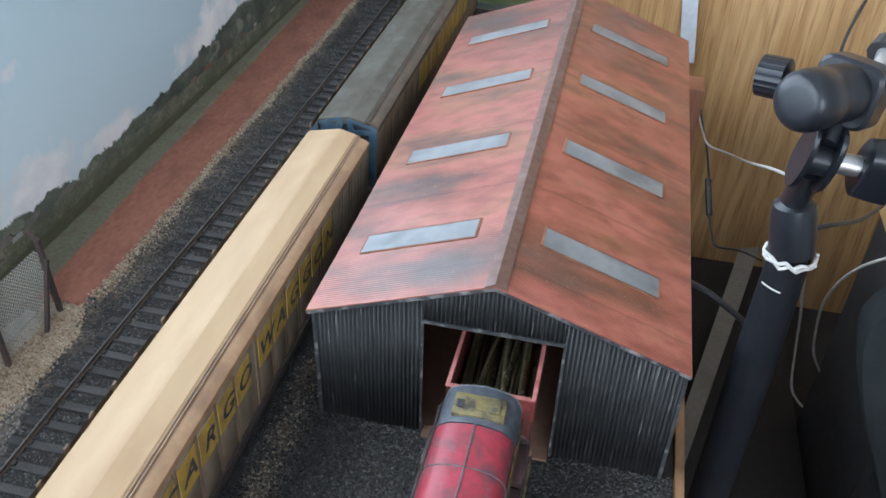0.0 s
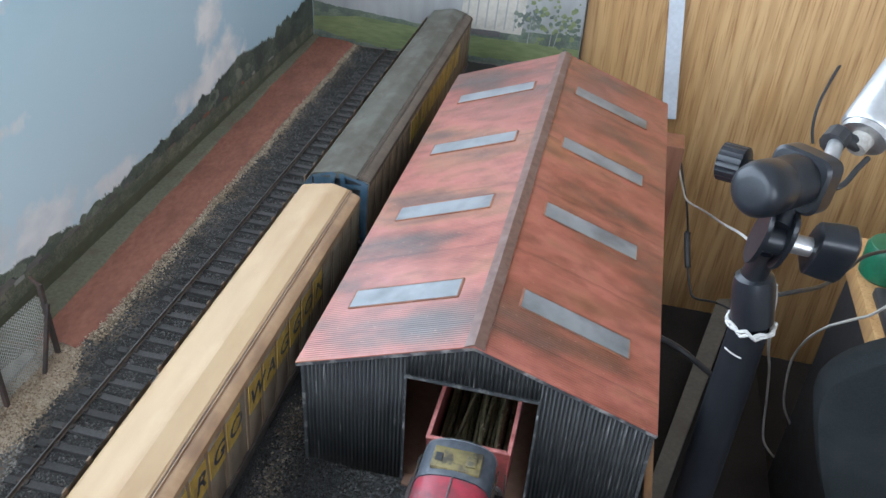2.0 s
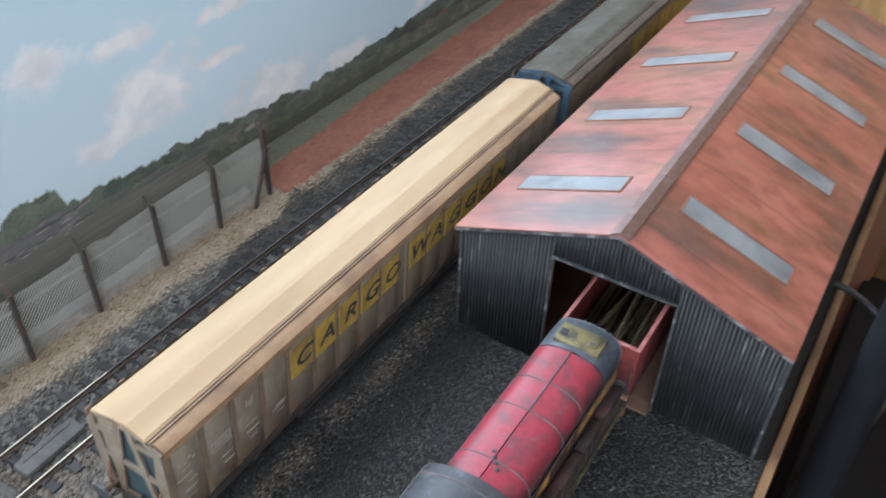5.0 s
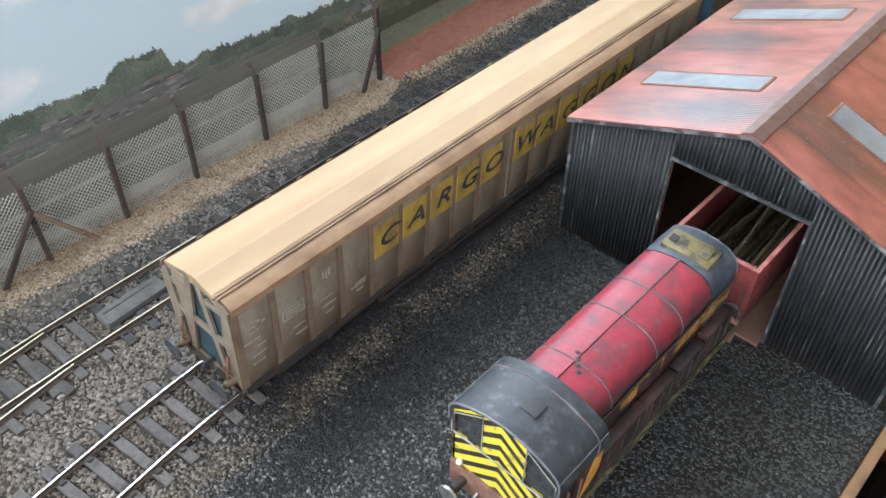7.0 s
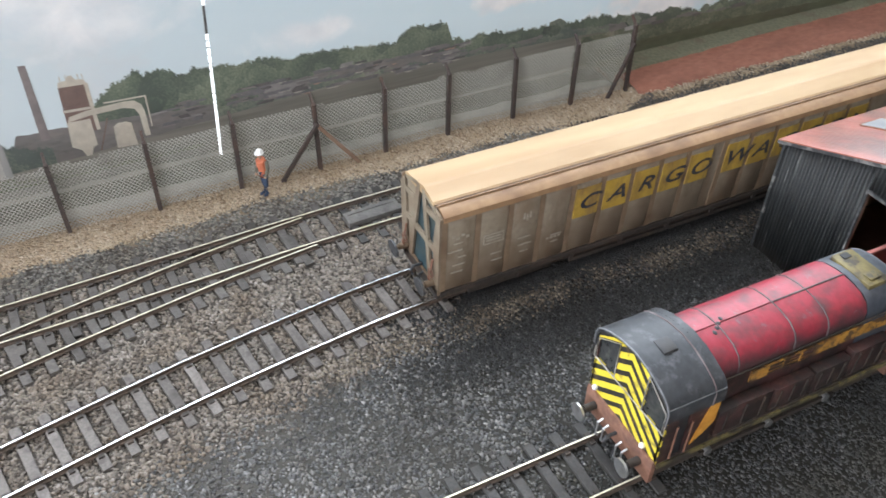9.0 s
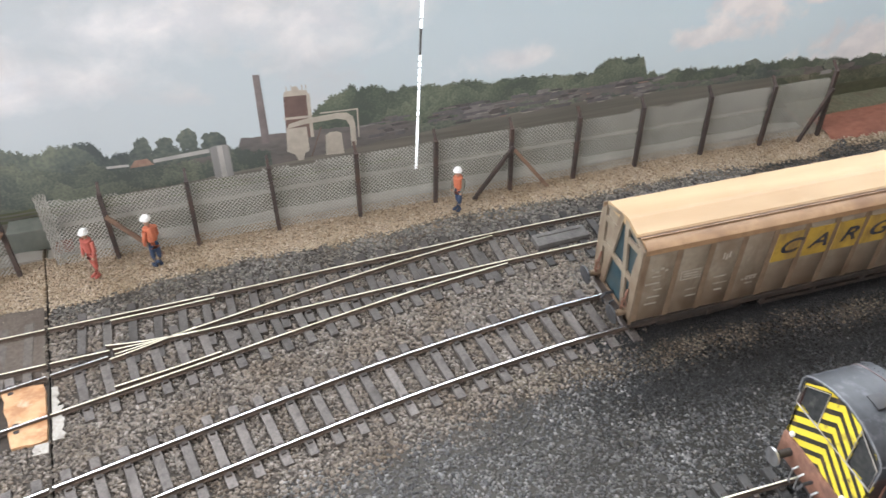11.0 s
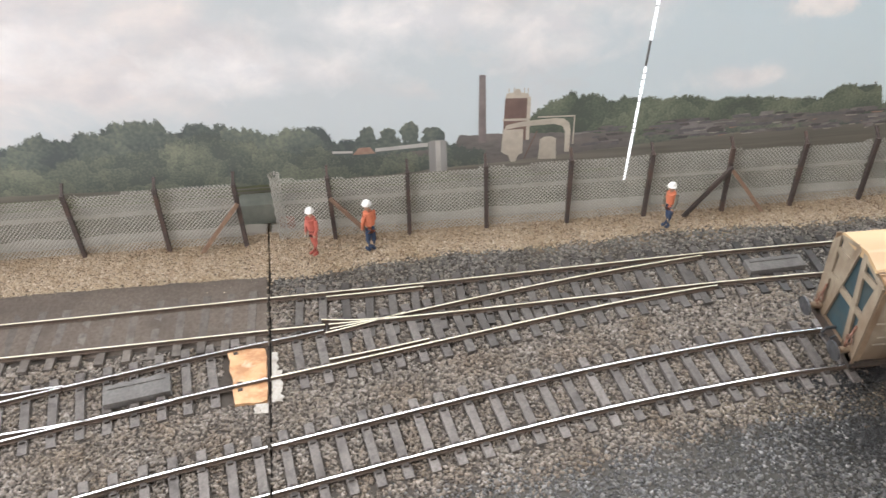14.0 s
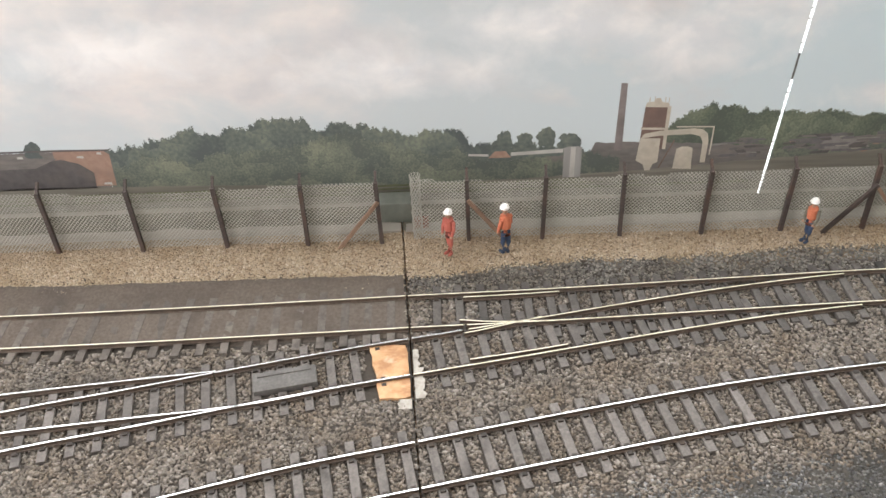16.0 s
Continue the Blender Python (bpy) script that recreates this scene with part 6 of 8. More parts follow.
def in_ballast(g, n):
    y = g.uniform(-0.75, 0.2, n)
    x = g.uniform(-0.275, 0.05, n)
    near = np.interp(y, [-0.75, -0.5, -0.27, -0.1, 0.1, 0.2], [0.05, 0.02, -0.048, -0.080, -0.112, -0.150]) + wobble(y, 0.006, 2) + g.normal(0, 0.008, n)
    left = np.where(y < -0.193, np.interp(y, [-0.75, -0.193], [-0.205, -0.216]), -0.265 + g.normal(0, 0.01, n))
    ok = (x < near) & (x > left)
    return np.stack([x, y], 1)[ok]


def in_lip(g, n):
    y = g.uniform(0.48, 1.148, n)
    x = -0.3065 + wobble(y, 0.003, 8) + g.normal(0, 0.0017, n) * (1 + 1.2 * (y < 0.62))
    return np.stack([x, y], 1)


def near_line(y):
    return np.interp(y, [-0.75, -0.5, -0.27, -0.1, 0.1, 0.19, 0.2, 1.0], [0.05, 0.02, -0.048, -0.080, -0.110, -0.140, -0.2, -0.2])


def darkness(x, y):
    """Share of black ash among the cinders: it thickens towards the shed and the wagons."""
    return np.clip((y - 0.085 + 0.45 * np.maximum(0, -0.06 - x) + 0.03 * np.sin(x * 47) + 0.025 * np.sin(y * 61 + 2)) / 0.17, 0.03, 1)


def in_ash(g, n, dark=True):
    y = g.uniform(-0.62, 0.66, n)
    x = g.uniform(-0.2, 0.1215, n)
    inside = (y > 0.418) & (x > -0.1)
    pick = g.uniform(0, 1, n) < darkness(x, y)
    return np.stack([x, y], 1)[(x > near_line(y) + g.normal(0, 0.008, n)) & ~inside & (pick if dark else ~pick)]


def in_cinder(g, n):
    return in_ash(g, n, False)


def in_brown(g, n):
    """A ragged brown strip that runs beside the long wagon towards the shed."""
    y = g.uniform(0.08, 0.62, n)
    x = -0.122 + wobble(y, 0.005, 9) + g.normal(0, 0.006, n)
    ok = g.uniform(0, 1, n) < 0.35 + 0.65 * (np.sin(y * 55 + 1) + np.sin(y * 131) > -0.4)
    return np.stack([x, y], 1)[ok]


# a strip of painted shade along the wagons, plus a dark pool further out
def in_shade(g, n):
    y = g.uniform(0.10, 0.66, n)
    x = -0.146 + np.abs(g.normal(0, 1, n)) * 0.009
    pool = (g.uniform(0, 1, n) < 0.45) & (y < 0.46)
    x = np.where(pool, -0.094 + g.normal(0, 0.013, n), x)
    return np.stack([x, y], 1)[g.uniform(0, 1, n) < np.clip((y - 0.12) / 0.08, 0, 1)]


stones("tan_gravel", "loose tan gravel along the fence", TAN_STONE, 115000, 11, in_tan, (0.0006, 0.0013), 0.0003)
stones("dark_shoulder", "dark grey ballast beside the rear track", DARK_STONE, 78000, 12, lambda g, n: (lambda p: p[p[:, 1] + 0.05 * np.sin(p[:, 0] * 90) < 0.33])(in_shoulder(g, n)), (0.0008, 0.0017), 0.0)
stones("black_ballast", "fine ballast coloured dark for the shade at the far end of the rear track", SHADED_BALLAST, 80000, 17, lambda g, n: (lambda p: p[p[:, 1] + 0.05 * np.sin(p[:, 0] * 90) >= 0.33])(in_shoulder(g, n)), (0.0007, 0.0014), 0.0)
stones("grey_ballast", "mixed grey and brown ballast between the tracks", GREY_STONE, 150000, 13, in_ballast, (0.0009, 0.0019), 0.0002)
stones("pale_lip", "scatter of pale stones at the foot of the bank", TAN_STONE, 2400, 14, in_lip, (0.0006, 0.0014))
stones("black_ash", "fine black ash and clinker round the shed", ASH, 180000, 15, in_ash, (0.0006, 0.0014), 0.0)
stones("grey_cinder", "blue-grey cinder and stone in front of the siding", CINDER, 170000, 16, in_cinder, (0.0007, 0.0017), 0.0)
stones("brown_cinder", "brown tufty cinder between the wagon and the shed", BROWN_CINDER, 7000, 18, in_brown, (0.0005, 0.0013), 0.0004)
stones("oily_soot", "fine black grit painting in the shade beside the long wagons", SHADE_GRIT, 42000, 19, in_shade, (0.0005, 0.0011), 0.0005)


# ---- fence ----
FX = -0.3265
POSTS = (-0.68, -0.61, -0.541, -0.472, -0.404, -0.336, -0.272, -0.213, -0.144, -0.086, -0.025, 0.039, 0.101, 0.165, 0.221, 0.278, 0.341, 0.400, 0.460)
fence = thing("chain_link_fence", "chain link fence on dark brown posts with cranked tops", "fence", (FX, 0, 0))


def post_shape(bm, y, lean, high):
    h = 0.0605 + high
    bar(bm, (FX + 0.0042, y, -0.004), (FX + 0.0042, y + lean, h), 0.0031, 0.0031)
    bar(bm, (FX + 0.0042, y + lean, h - 0.001), (FX - 0.003, y + lean, h + 0.006), 0.0020, 0.0020)


for i, y in enumerate(POSTS):
    part("post", shape(post_shape, y, 0.0012 * math.sin(i * 2.3), 0.006 if y > 0.45 else 0.0), POST, fence)
for y0, y1, z, mat in ((0.165, 0.132, 0.045, POST), (0.165, 0.197, 0.043, BRACE), (-0.213, -0.247, 0.044, BRACE), (-0.144, -0.112, 0.043, BRACE), (0.459, 0.437, 0.05, POST)):
    bm = bmesh.new()
    bar(bm, (FX + 0.0072, y0, z), (FX + 0.0085, y1, 0.001), 0.0026, 0.0028)
    part("brace", bm, mat, fence)


def wire_panel(y0, y1, top0, top1, seed):
    """Diamond mesh: two sets of slanting wires between the posts, a little slack."""
    bm = bmesh.new()
    pitch, slope, r = 0.0031, 0.95, 0.00029
    rnd = random.Random(seed)

    def bow(y, z):
        u = (y - y0) / (y1 - y0)
        return FX + 0.0010 + 0.0010 * math.sin(math.pi * u) * math.sin(seed * 1.7) * (z / 0.05)

    def top_at(y):
        return top0 + (top1 - top0) * (y - y0) / (y1 - y0) - 0.0012 * math.sin(math.pi * (y - y0) / (y1 - y0))

    zb = 0.001
    for s in (-1, 1):
        y = y0 - 0.06
        while y < y1 + 0.06:
            pts = []
            for k in range(28):
                z = zb + (0.0625 - zb) * k / 27
                yy = y + s * z * slope
                if y0 <= yy <= y1 and z <= top_at(yy):
                    pts.append((bow(yy, z) + s * 0.0003, yy, z))
            if len(pts) > 1:
                q = [pts[0], pts[len(pts) // 2], pts[-1]] if len(pts) > 2 else pts
                tube(bm, q, r, 6, caps=False)
            y += pitch
    part("mesh_panel", bm, WIRE, fence, "galvanised diamond wire mesh")


k = 0
for a, b in zip(POSTS, POSTS[1:]):
    k += 1
    if abs(a + 0.213) < 1e-6:
        wire_panel(-0.181, b, 0.062, 0.059, k)
        continue
    wire_panel(a, b, 0.0590 + 0.0012 * math.sin(a * 21), 0.0590 + 0.0012 * math.sin(b * 21), k)
# the loose end of the mesh at the gateway, rolled back on itself
bm = bmesh.new()
for s in (-1, 1):
    for i in range(10):
        a0 = i * 0.63
        tube(bm, [(FX - 0.002 + 0.0042 * math.cos(a0 + s * t * 1.1), -0.184 + 0.0042 * math.sin(a0 + s * t * 1.1), 0.001 + 0.061 * t / 7) for t in range(8)], 0.00036, 3, caps=False)
part("mesh_roll", bm, WIRE, fence, "rolled end of the wire mesh")
solo("lineside_hut", shape(box, -0.364, -0.347, -0.219, -0.185, 0.0037, 0.0225, bevel=0.0006), HUT_PRINT, "plain dark green lineside hut behind the gateway", "hut")
solo("brick_stub", shape(box, -0.346, -0.338, -0.188, -0.176, 0.0037, 0.0105, bevel=0.0006), BRICK_RED, "low stub of red brick wall by the gateway", "brick wall")
bm = bmesh.new()
box(bm, -0.3715, -0.336, SOUTH, joint_y(-0.35) - 0.002, -0.002, 0.0036)
solo("roadside_south", bm, WASTE_GROUND, "dull green-brown strip of ground behind the fence", "roadside", "structure")
bm = bmesh.new()
box(bm, -0.3715, -0.336, joint_y(-0.35) + 0.002, 0.455, -0.002, 0.0036)
solo("roadside_north", bm, WASTE_GROUND, "dull green-brown strip of ground behind the fence", "roadside", "structure")


for name, a, b in (("pavement_south", SOUTH, joint_y(-0.33) - 0.002), ("pavement_north", joint_y(-0.33) + 0.002, 0.452)):
    bm = bmesh.new()
    n = int((b - a) / 0.006)
    rows = []
    for i in range(n + 1):
        y = a + (b - a) * i / n
        w = 0.0035 * noise.noise((y * 30, 2.0, 1.0)) + 0.0015 * noise.noise((y * 110, 2.0, 3.0))
        rows.append([bm.verts.new((x, y, z)) for x, z in ((-0.3470 + w, 0.0030), (-0.3462 + w, 0.0044), (-0.3350, 0.0044), (-0.3345, 0.0010))])
    for p, q in zip(rows, rows[1:]):
        for i in range(3):
            bm.faces.new((p[i], q[i], q[i + 1], p[i + 1]))
    solo(name, bm, PALE_ROAD, "pale uneven concrete edging behind the fence", "edging", "structure")


# ---- painted model figures, one mesh each ----
def figure(name, at, turn, top, vest, legs, lean, tall, wide):
    """A little standing figure: slots 0 legs, 1 coat, 2 sleeves, 3 tone, 4 helmet."""
    bm = bmesh.new()
    for s in (-1, 1):
        tube(bm, [(s * 0.0016, -0.0006 * s, 0.0008), (s * 0.0018, -0.001 * s, 0.008), (s * 0.0016, 0, 0.0165)], [0.0015, 0.0017, 0.0021], 8, 0)
        ball(bm, (s * 0.0018, -0.0022, 0.001), 0.0016, 0, (0.9, 1.8, 0.7), 8, 6)
        tube(bm, [(s * 0.0042, 0.0002, 0.0275), (s * 0.0052, -0.0008, 0.0215), (s * 0.0044, -0.0028, 0.0172)], [0.0015, 0.0014, 0.0011], 8, 2)
        ball(bm, (s * 0.0043, -0.0032, 0.0166), 0.0012, 3, seg=8, rings=6)
    tube(bm, [(0, 0, 0.0150), (0, 0, 0.0200), (0, -lean * 0.3, 0.0250), (0, -lean, 0.0285), (0, -lean, 0.0300)], [0.0036, 0.0037, 0.0041, 0.0036, 0.0018], 10, 1)
    tube(bm, [(0, -lean, 0.0295), (0, -lean, 0.0312)], 0.0014, 8, 3)
    ball(bm, (0, -lean - 0.0003, 0.0330), 0.0024, 3, (0.9, 1, 1.15), 10, 8)
    ball(bm, (0, -lean, 0.0346), 0.0029, 4, (1, 1.08, 0.80), 12, 8)
    tube(bm, [(0, -lean - 0.0004, 0.0338), (0, -lean - 0.0004, 0.0343)], 0.0036, 12, 4)
    for v in bm.verts:
        v.co = Matrix.Rotation(turn, 3, "Z") @ Vector((v.co.x * wide, v.co.y * wide, v.co.z * tall)) + Vector(at)
    solo(name, bm, [legs, vest, top, TONE, WHITE], "small painted plastic model figure in work clothes and white helmet", "model figure", group="model figures")


figure("model_figure", (-0.307, -0.159, 0.0022), 0.9, RED_WEAR, RED_WEAR, RED_WEAR, 0.0004, 1.17, 1.0)
figure("model_figure", (-0.305, -0.116, 0.0022), -0.9, ORANGE, ORANGE, NAVY, 0.0010, 1.26, 1.08)
figure("model_figure", (-0.308, 0.116, 0.0022), 0.6, DRAB, ORANGE, NAVY, 0.0014, 1.12, 1.0)


# ---- corrugated engine shed ----
SX0, SX1, SY0, SY1 = -0.1035, 0.1135, 0.4165, 0.8790
EAVE_L, EAVE_R, RIDGE_AT = (-0.1060, 0.0905), (0.1150, 0.0915), (0.0040, 0.1310)
DOOR = (-0.0370, 0.0455, 0.0935)


def roof_under(x):
    (a, za), (b, zb), (r, zr) = EAVE_L, EAVE_R, RIDGE_AT
    return za + (zr - za) * (x - a) / (r - a) if x < r else zb + (zr - zb) * (b - x) / (b - r)


def corrugated(bm, p0, p1, out, low, high, pitch=0.0026, amp=0.0008):
    """A sheet between p0 and p1 (x, y) with upright waves; low and high give its height at a distance along it."""
    p0, p1, out = Vector((*p0, 0)), Vector((*p1, 0)), Vector((*out, 0))
    n = int((p1 - p0).length / pitch * 6)
    prev = None
    for i in range(n + 1):
        d = i / n
        p = p0 + (p1 - p0) * d
        p += out * amp * (math.sin(2 * math.pi * d * n / 6) + 0.3 * noise.noise((d * 40, 1, 1)))
        q = [bm.verts.new((p.x, p.y, low(d))), bm.verts.new((p.x, p.y, high(d)))]
        if prev:
            f = bm.faces.new((prev[0], q[0], q[1], prev[1]))
            f.smooth, f.material_index = True, 1 if i % 6 in (2,) else 0
        prev = q


shed = thing("corrugated_shed", "black corrugated iron engine shed with a rusted red roof", "engine shed", (0.0, 0.65, 0))
W = SX1 - SX0
for a, b, lo in ((SX0, DOOR[0], 0.0), (DOOR[0], DOOR[1], DOOR[2]), (DOOR[1], SX1, 0.0)):
    bm = bmesh.new()
    corrugated(bm, (a, SY0), (b, SY0), (0, -1), lambda d, lo=lo: lo - (0.002 if lo == 0 else 0), lambda d, a=a, b=b: roof_under(a + (b - a) * d) - 0.0016)
    ob = part("front_sheet", bm, [WALL_IRON, WALL_CREST], shed)
    m = ob.modifiers.new("thick", "SOLIDIFY")
    m.thickness, m.offset = 0.0006, 0
for x, out, z in ((SX0, (-1, 0), EAVE_L[1]), (SX1, (1, 0), EAVE_R[1])):
    bm = bmesh.new()
    corrugated(bm, (x, SY0), (x, SY1), out, lambda d: -0.002, lambda d, z=z: z - 0.001)
    m = part("side_sheet", bm, [WALL_IRON, WALL_CREST], shed).modifiers.new("thick", "SOLIDIFY")
    m.thickness, m.offset = 0.0006, 0
bm = bmesh.new()
corrugated(bm, (SX0, SY1), (SX1, SY1), (0, 1), lambda d: -0.002, lambda d: roof_under(SX0 + W * d) - 0.0016)
m = part("rear_sheet", bm, [WALL_IRON, WALL_CREST], shed).modifiers.new("thick", "SOLIDIFY")
m.thickness, m.offset = 0.0006, 0
# brown card lining
bm = bmesh.new()
for a, b, lo in ((SX0 + 0.001, DOOR[0], 0.001), (DOOR[0], DOOR[1], DOOR[2]), (DOOR[1], SX1 - 0.001, 0.001)):
    steps = [a, b] if not (a < RIDGE_AT[0] < b) else [a, RIDGE_AT[0], b]
    outline = [(a, lo), (b, lo)] + [(x, roof_under(x) - 0.003) for x in steps[::-1]]
    plate(bm, [(x, SY0 + 0.0012, z) for x, z in outline], (0, 1, 0), 0.002)
box(bm, SX0 + 0.001, SX0 + 0.003, SY0 + 0.004, SY1 - 0.001, 0.001, EAVE_L[1] - 0.003)
box(bm, SX1 - 0.003, SX1 - 0.001, SY0 + 0.004, SY1 - 0.001, 0.001, EAVE_R[1] - 0.003)
part("lining", bm, CARD, shed, "brown card lining")
part("door_apron", shape(box, DOOR[0] + 0.001, DOOR[1] - 0.001, SY0 - 0.006, SY0 + 0.0033, -0.001, 0.0010), CARD, shed, "brown card apron")
part("shed_floor", shape(box, SX0 + 0.004, SX1 - 0.004, SY0 + 0.0034, SY1 - 0.004, -0.001, 0.0011), CARD, shed, "brown card floor")
for x in (SX0, SX1):
    bm = bmesh.new()
    bar(bm, (x, SY0 - 0.0008, -0.001), (x, SY0 - 0.0008, roof_under(x) - 0.001), 0.0022, 0.0022)
    part("corner_post", bm, CHIPPED, shed)
for x in (DOOR[0], DOOR[1]):
    bm = bmesh.new()
    bar(bm, (x, SY0 - 0.0008, -0.001), (x, SY0 - 0.0008, DOOR[2]), 0.0014, 0.0016)
    part("door_post", bm, CHIPPED, shed)
bm = bmesh.new()
bar(bm, (DOOR[0], SY0 - 0.0009, DOOR[2]), (DOOR[1], SY0 - 0.0009, DOOR[2]), 0.0016, 0.0022)
part("lintel", bm, CHIPPED, shed)


def roof_slope(bm, eave, lift):
    (r, zr), (e, ze) = RIDGE_AT, eave
    y0, y1, n = 0.4105, 0.8845, 1356
    nrm = Vector((-(zr - ze) * (1 if r > e else -1), 0, abs(r - e))).normalized()
    prev = None
    for i in range(n + 1):
        y = y0 + (y1 - y0) * i / n
        w = (0.00004 + 0.00007 * max(0.0, 1 - (y - y0) / 0.09)) * math.sin(2 * math.pi * i / 6) + lift
        q = []
        for u in (0.0, 0.33, 0.66, 1.0):
            sag = 0.0003 * noise.noise((u * 3, y * 9, e))
            q.append(bm.verts.new(Vector((r + (e - r) * u, y, zr + (ze - zr) * u)) + nrm * (w + sag)))
        q += [bm.verts.new(Vector((e, y, ze)) - nrm * 0.001), bm.verts.new(Vector((r, y, zr)) - nrm * 0.001)]
        if prev:
            for k in range(6):
                bm.faces.new((prev[k], q[k], q[(k + 1) % 6], prev[(k + 1) % 6])).smooth = k < 3
        else:
            bm.faces.new(q)
        prev = q
    bm.faces.new(prev)
    return nrm


for eave, side in ((EAVE_L, -1), (EAVE_R, 1)):
    bm = bmesh.new()
    nrm = roof_slope(bm, eave, 0.0004)
    slope = part("roof_slope", bm, ROOF_RUST, shed, "rust-red corrugated roof sheets")
    (r, zr), (e, ze) = RIDGE_AT, eave
    xs = (-0.0165, -0.0885) if side < 0 else (0.0225, 0.0940)
    for y in (0.4725, 0.5845, 0.6965, 0.8085):
        def on(x, yy, up):
            return Vector((x, yy, zr + (ze - zr) * (x - r) / (e - r))) + nrm * up
        bm = bmesh.new()
        a, b = xs
        h = 0.0098
        for p, q in (((a, y - h), (b, y - h)), ((a, y + h), (b, y + h)), ((a, y - h), (a, y + h)), ((b, y - h), (b, y + h))):
            bar(bm, on(*p, 0.0007), on(*q, 0.0007), 0.0016, 0.0008)
        frame_ob = part("skylight_frame", bm, FRAME_RUST, shed, "rusty skylight frame")
        bm = bmesh.new()
        plate(bm, [on(a, y - h, 0.0006), on(b, y - h, 0.0006), on(b, y + h, 0.0006), on(a, y + h, 0.0006)], nrm, 0.0005)
        ob = part("skylight_pane", bm, SKYLIGHT, frame_ob, "dusty grey-blue glazing")
bm = bmesh.new()
ridge = [(-0.0016, 0.1298), (0.004, 0.1324), (0.0102, 0.1299), (0.0102, 0.1289), (0.004, 0.1313), (-0.0016, 0.1288)]
extrude_y(bm, [(x, z + 0.0008) for x, z in ridge], 0.4100, 0.8850)
part("ridge_cap", bm, RIDGE, shed, "dull brown ridge capping")
for eave in (EAVE_L, EAVE_R):
    bm = bmesh.new()
    bar(bm, (RIDGE_AT[0], 0.4112, RIDGE_AT[1] - 0.0016), (eave[0], 0.4112, eave[1] - 0.0016), 0.0018, 0.0022)
    part("barge_board", bm, CHIPPED, shed)


# ---- letters ----
def letters(text, size, bold=0.0):
    cu = bpy.data.curves.new("letters", "FONT")
    cu.body, cu.size, cu.extrude, cu.offset, cu.shear = text, size, 0.0001, bold, 0.33
    cu.align_x, cu.align_y = "CENTER", "CENTER"
    ob = new("letters", cu)
    me = bpy.data.meshes.new_from_object(ob.evaluated_get(bpy.context.evaluated_depsgraph_get()))
    bpy.data.objects.remove(ob)
    return me


def put_mesh(name, me, mat, parent, m, label=""):
    me.materials.clear()
    me.materials.append(mat)
    ob = hang(new(name, me), parent)
    ob.matrix_basis = m
    return tagged(ob, label)


# ---- long covered wagons ----
def wheelset(bm, xc, y, r=0.0105):
    for s in (-1, 1):
        tube(bm, [(xc + s * 0.0148, y, r + 0.0042), (xc + s * 0.0178, y, r + 0.0042)], r, 20)
    tube(bm, [(xc - 0.017, y, r + 0.0042), (xc + 0.017, y, r + 0.0042)], 0.002, 8)


def buffer_pair(thing_ob, xc, y, s, z=0.0255, dx=0.0205, mat=STEEL, shank=UNDER, flat=1.0):
    for k in (-1, 1):
        bm = bmesh.new()
        tube(bm, [(xc + k * dx, y, z), (xc + k * dx, y + s * 0.0075, z)], 0.0023, 12)
        tube(bm, [(xc + k * dx, y + s * 0.0065, z), (xc + k * dx, y + s * 0.0108, z)], 0.0015, 10)
        b = part("buffer", bm, shank, thing_ob)
        bm = bmesh.new()
        tube(bm, [(xc + k * dx, y + s * 0.0105, z), (xc + k * dx, y + s * 0.0118, z)], 0.0055, 16)
        for v in bm.verts:
            v.co.x = xc + k * dx + (v.co.x - xc - k * dx) * flat
        part("buffer_head", bm, mat, b)
    bm = bmesh.new()
    tube(bm, [(xc, y, z - 0.001), (xc, y + s * 0.006, z - 0.001), (xc, y + s * 0.008, z - 0.004), (xc, y + s * 0.0065, z - 0.008)], 0.0011, 8)
    tube(bm, [(xc + 0.005, y, z - 0.003), (xc + 0.005, y + s * 0.004, z - 0.005), (xc + 0.006, y + s * 0.005, z - 0.012)], 0.0008, 6)
    part("coupling", bm, BLACK, thing_ob)


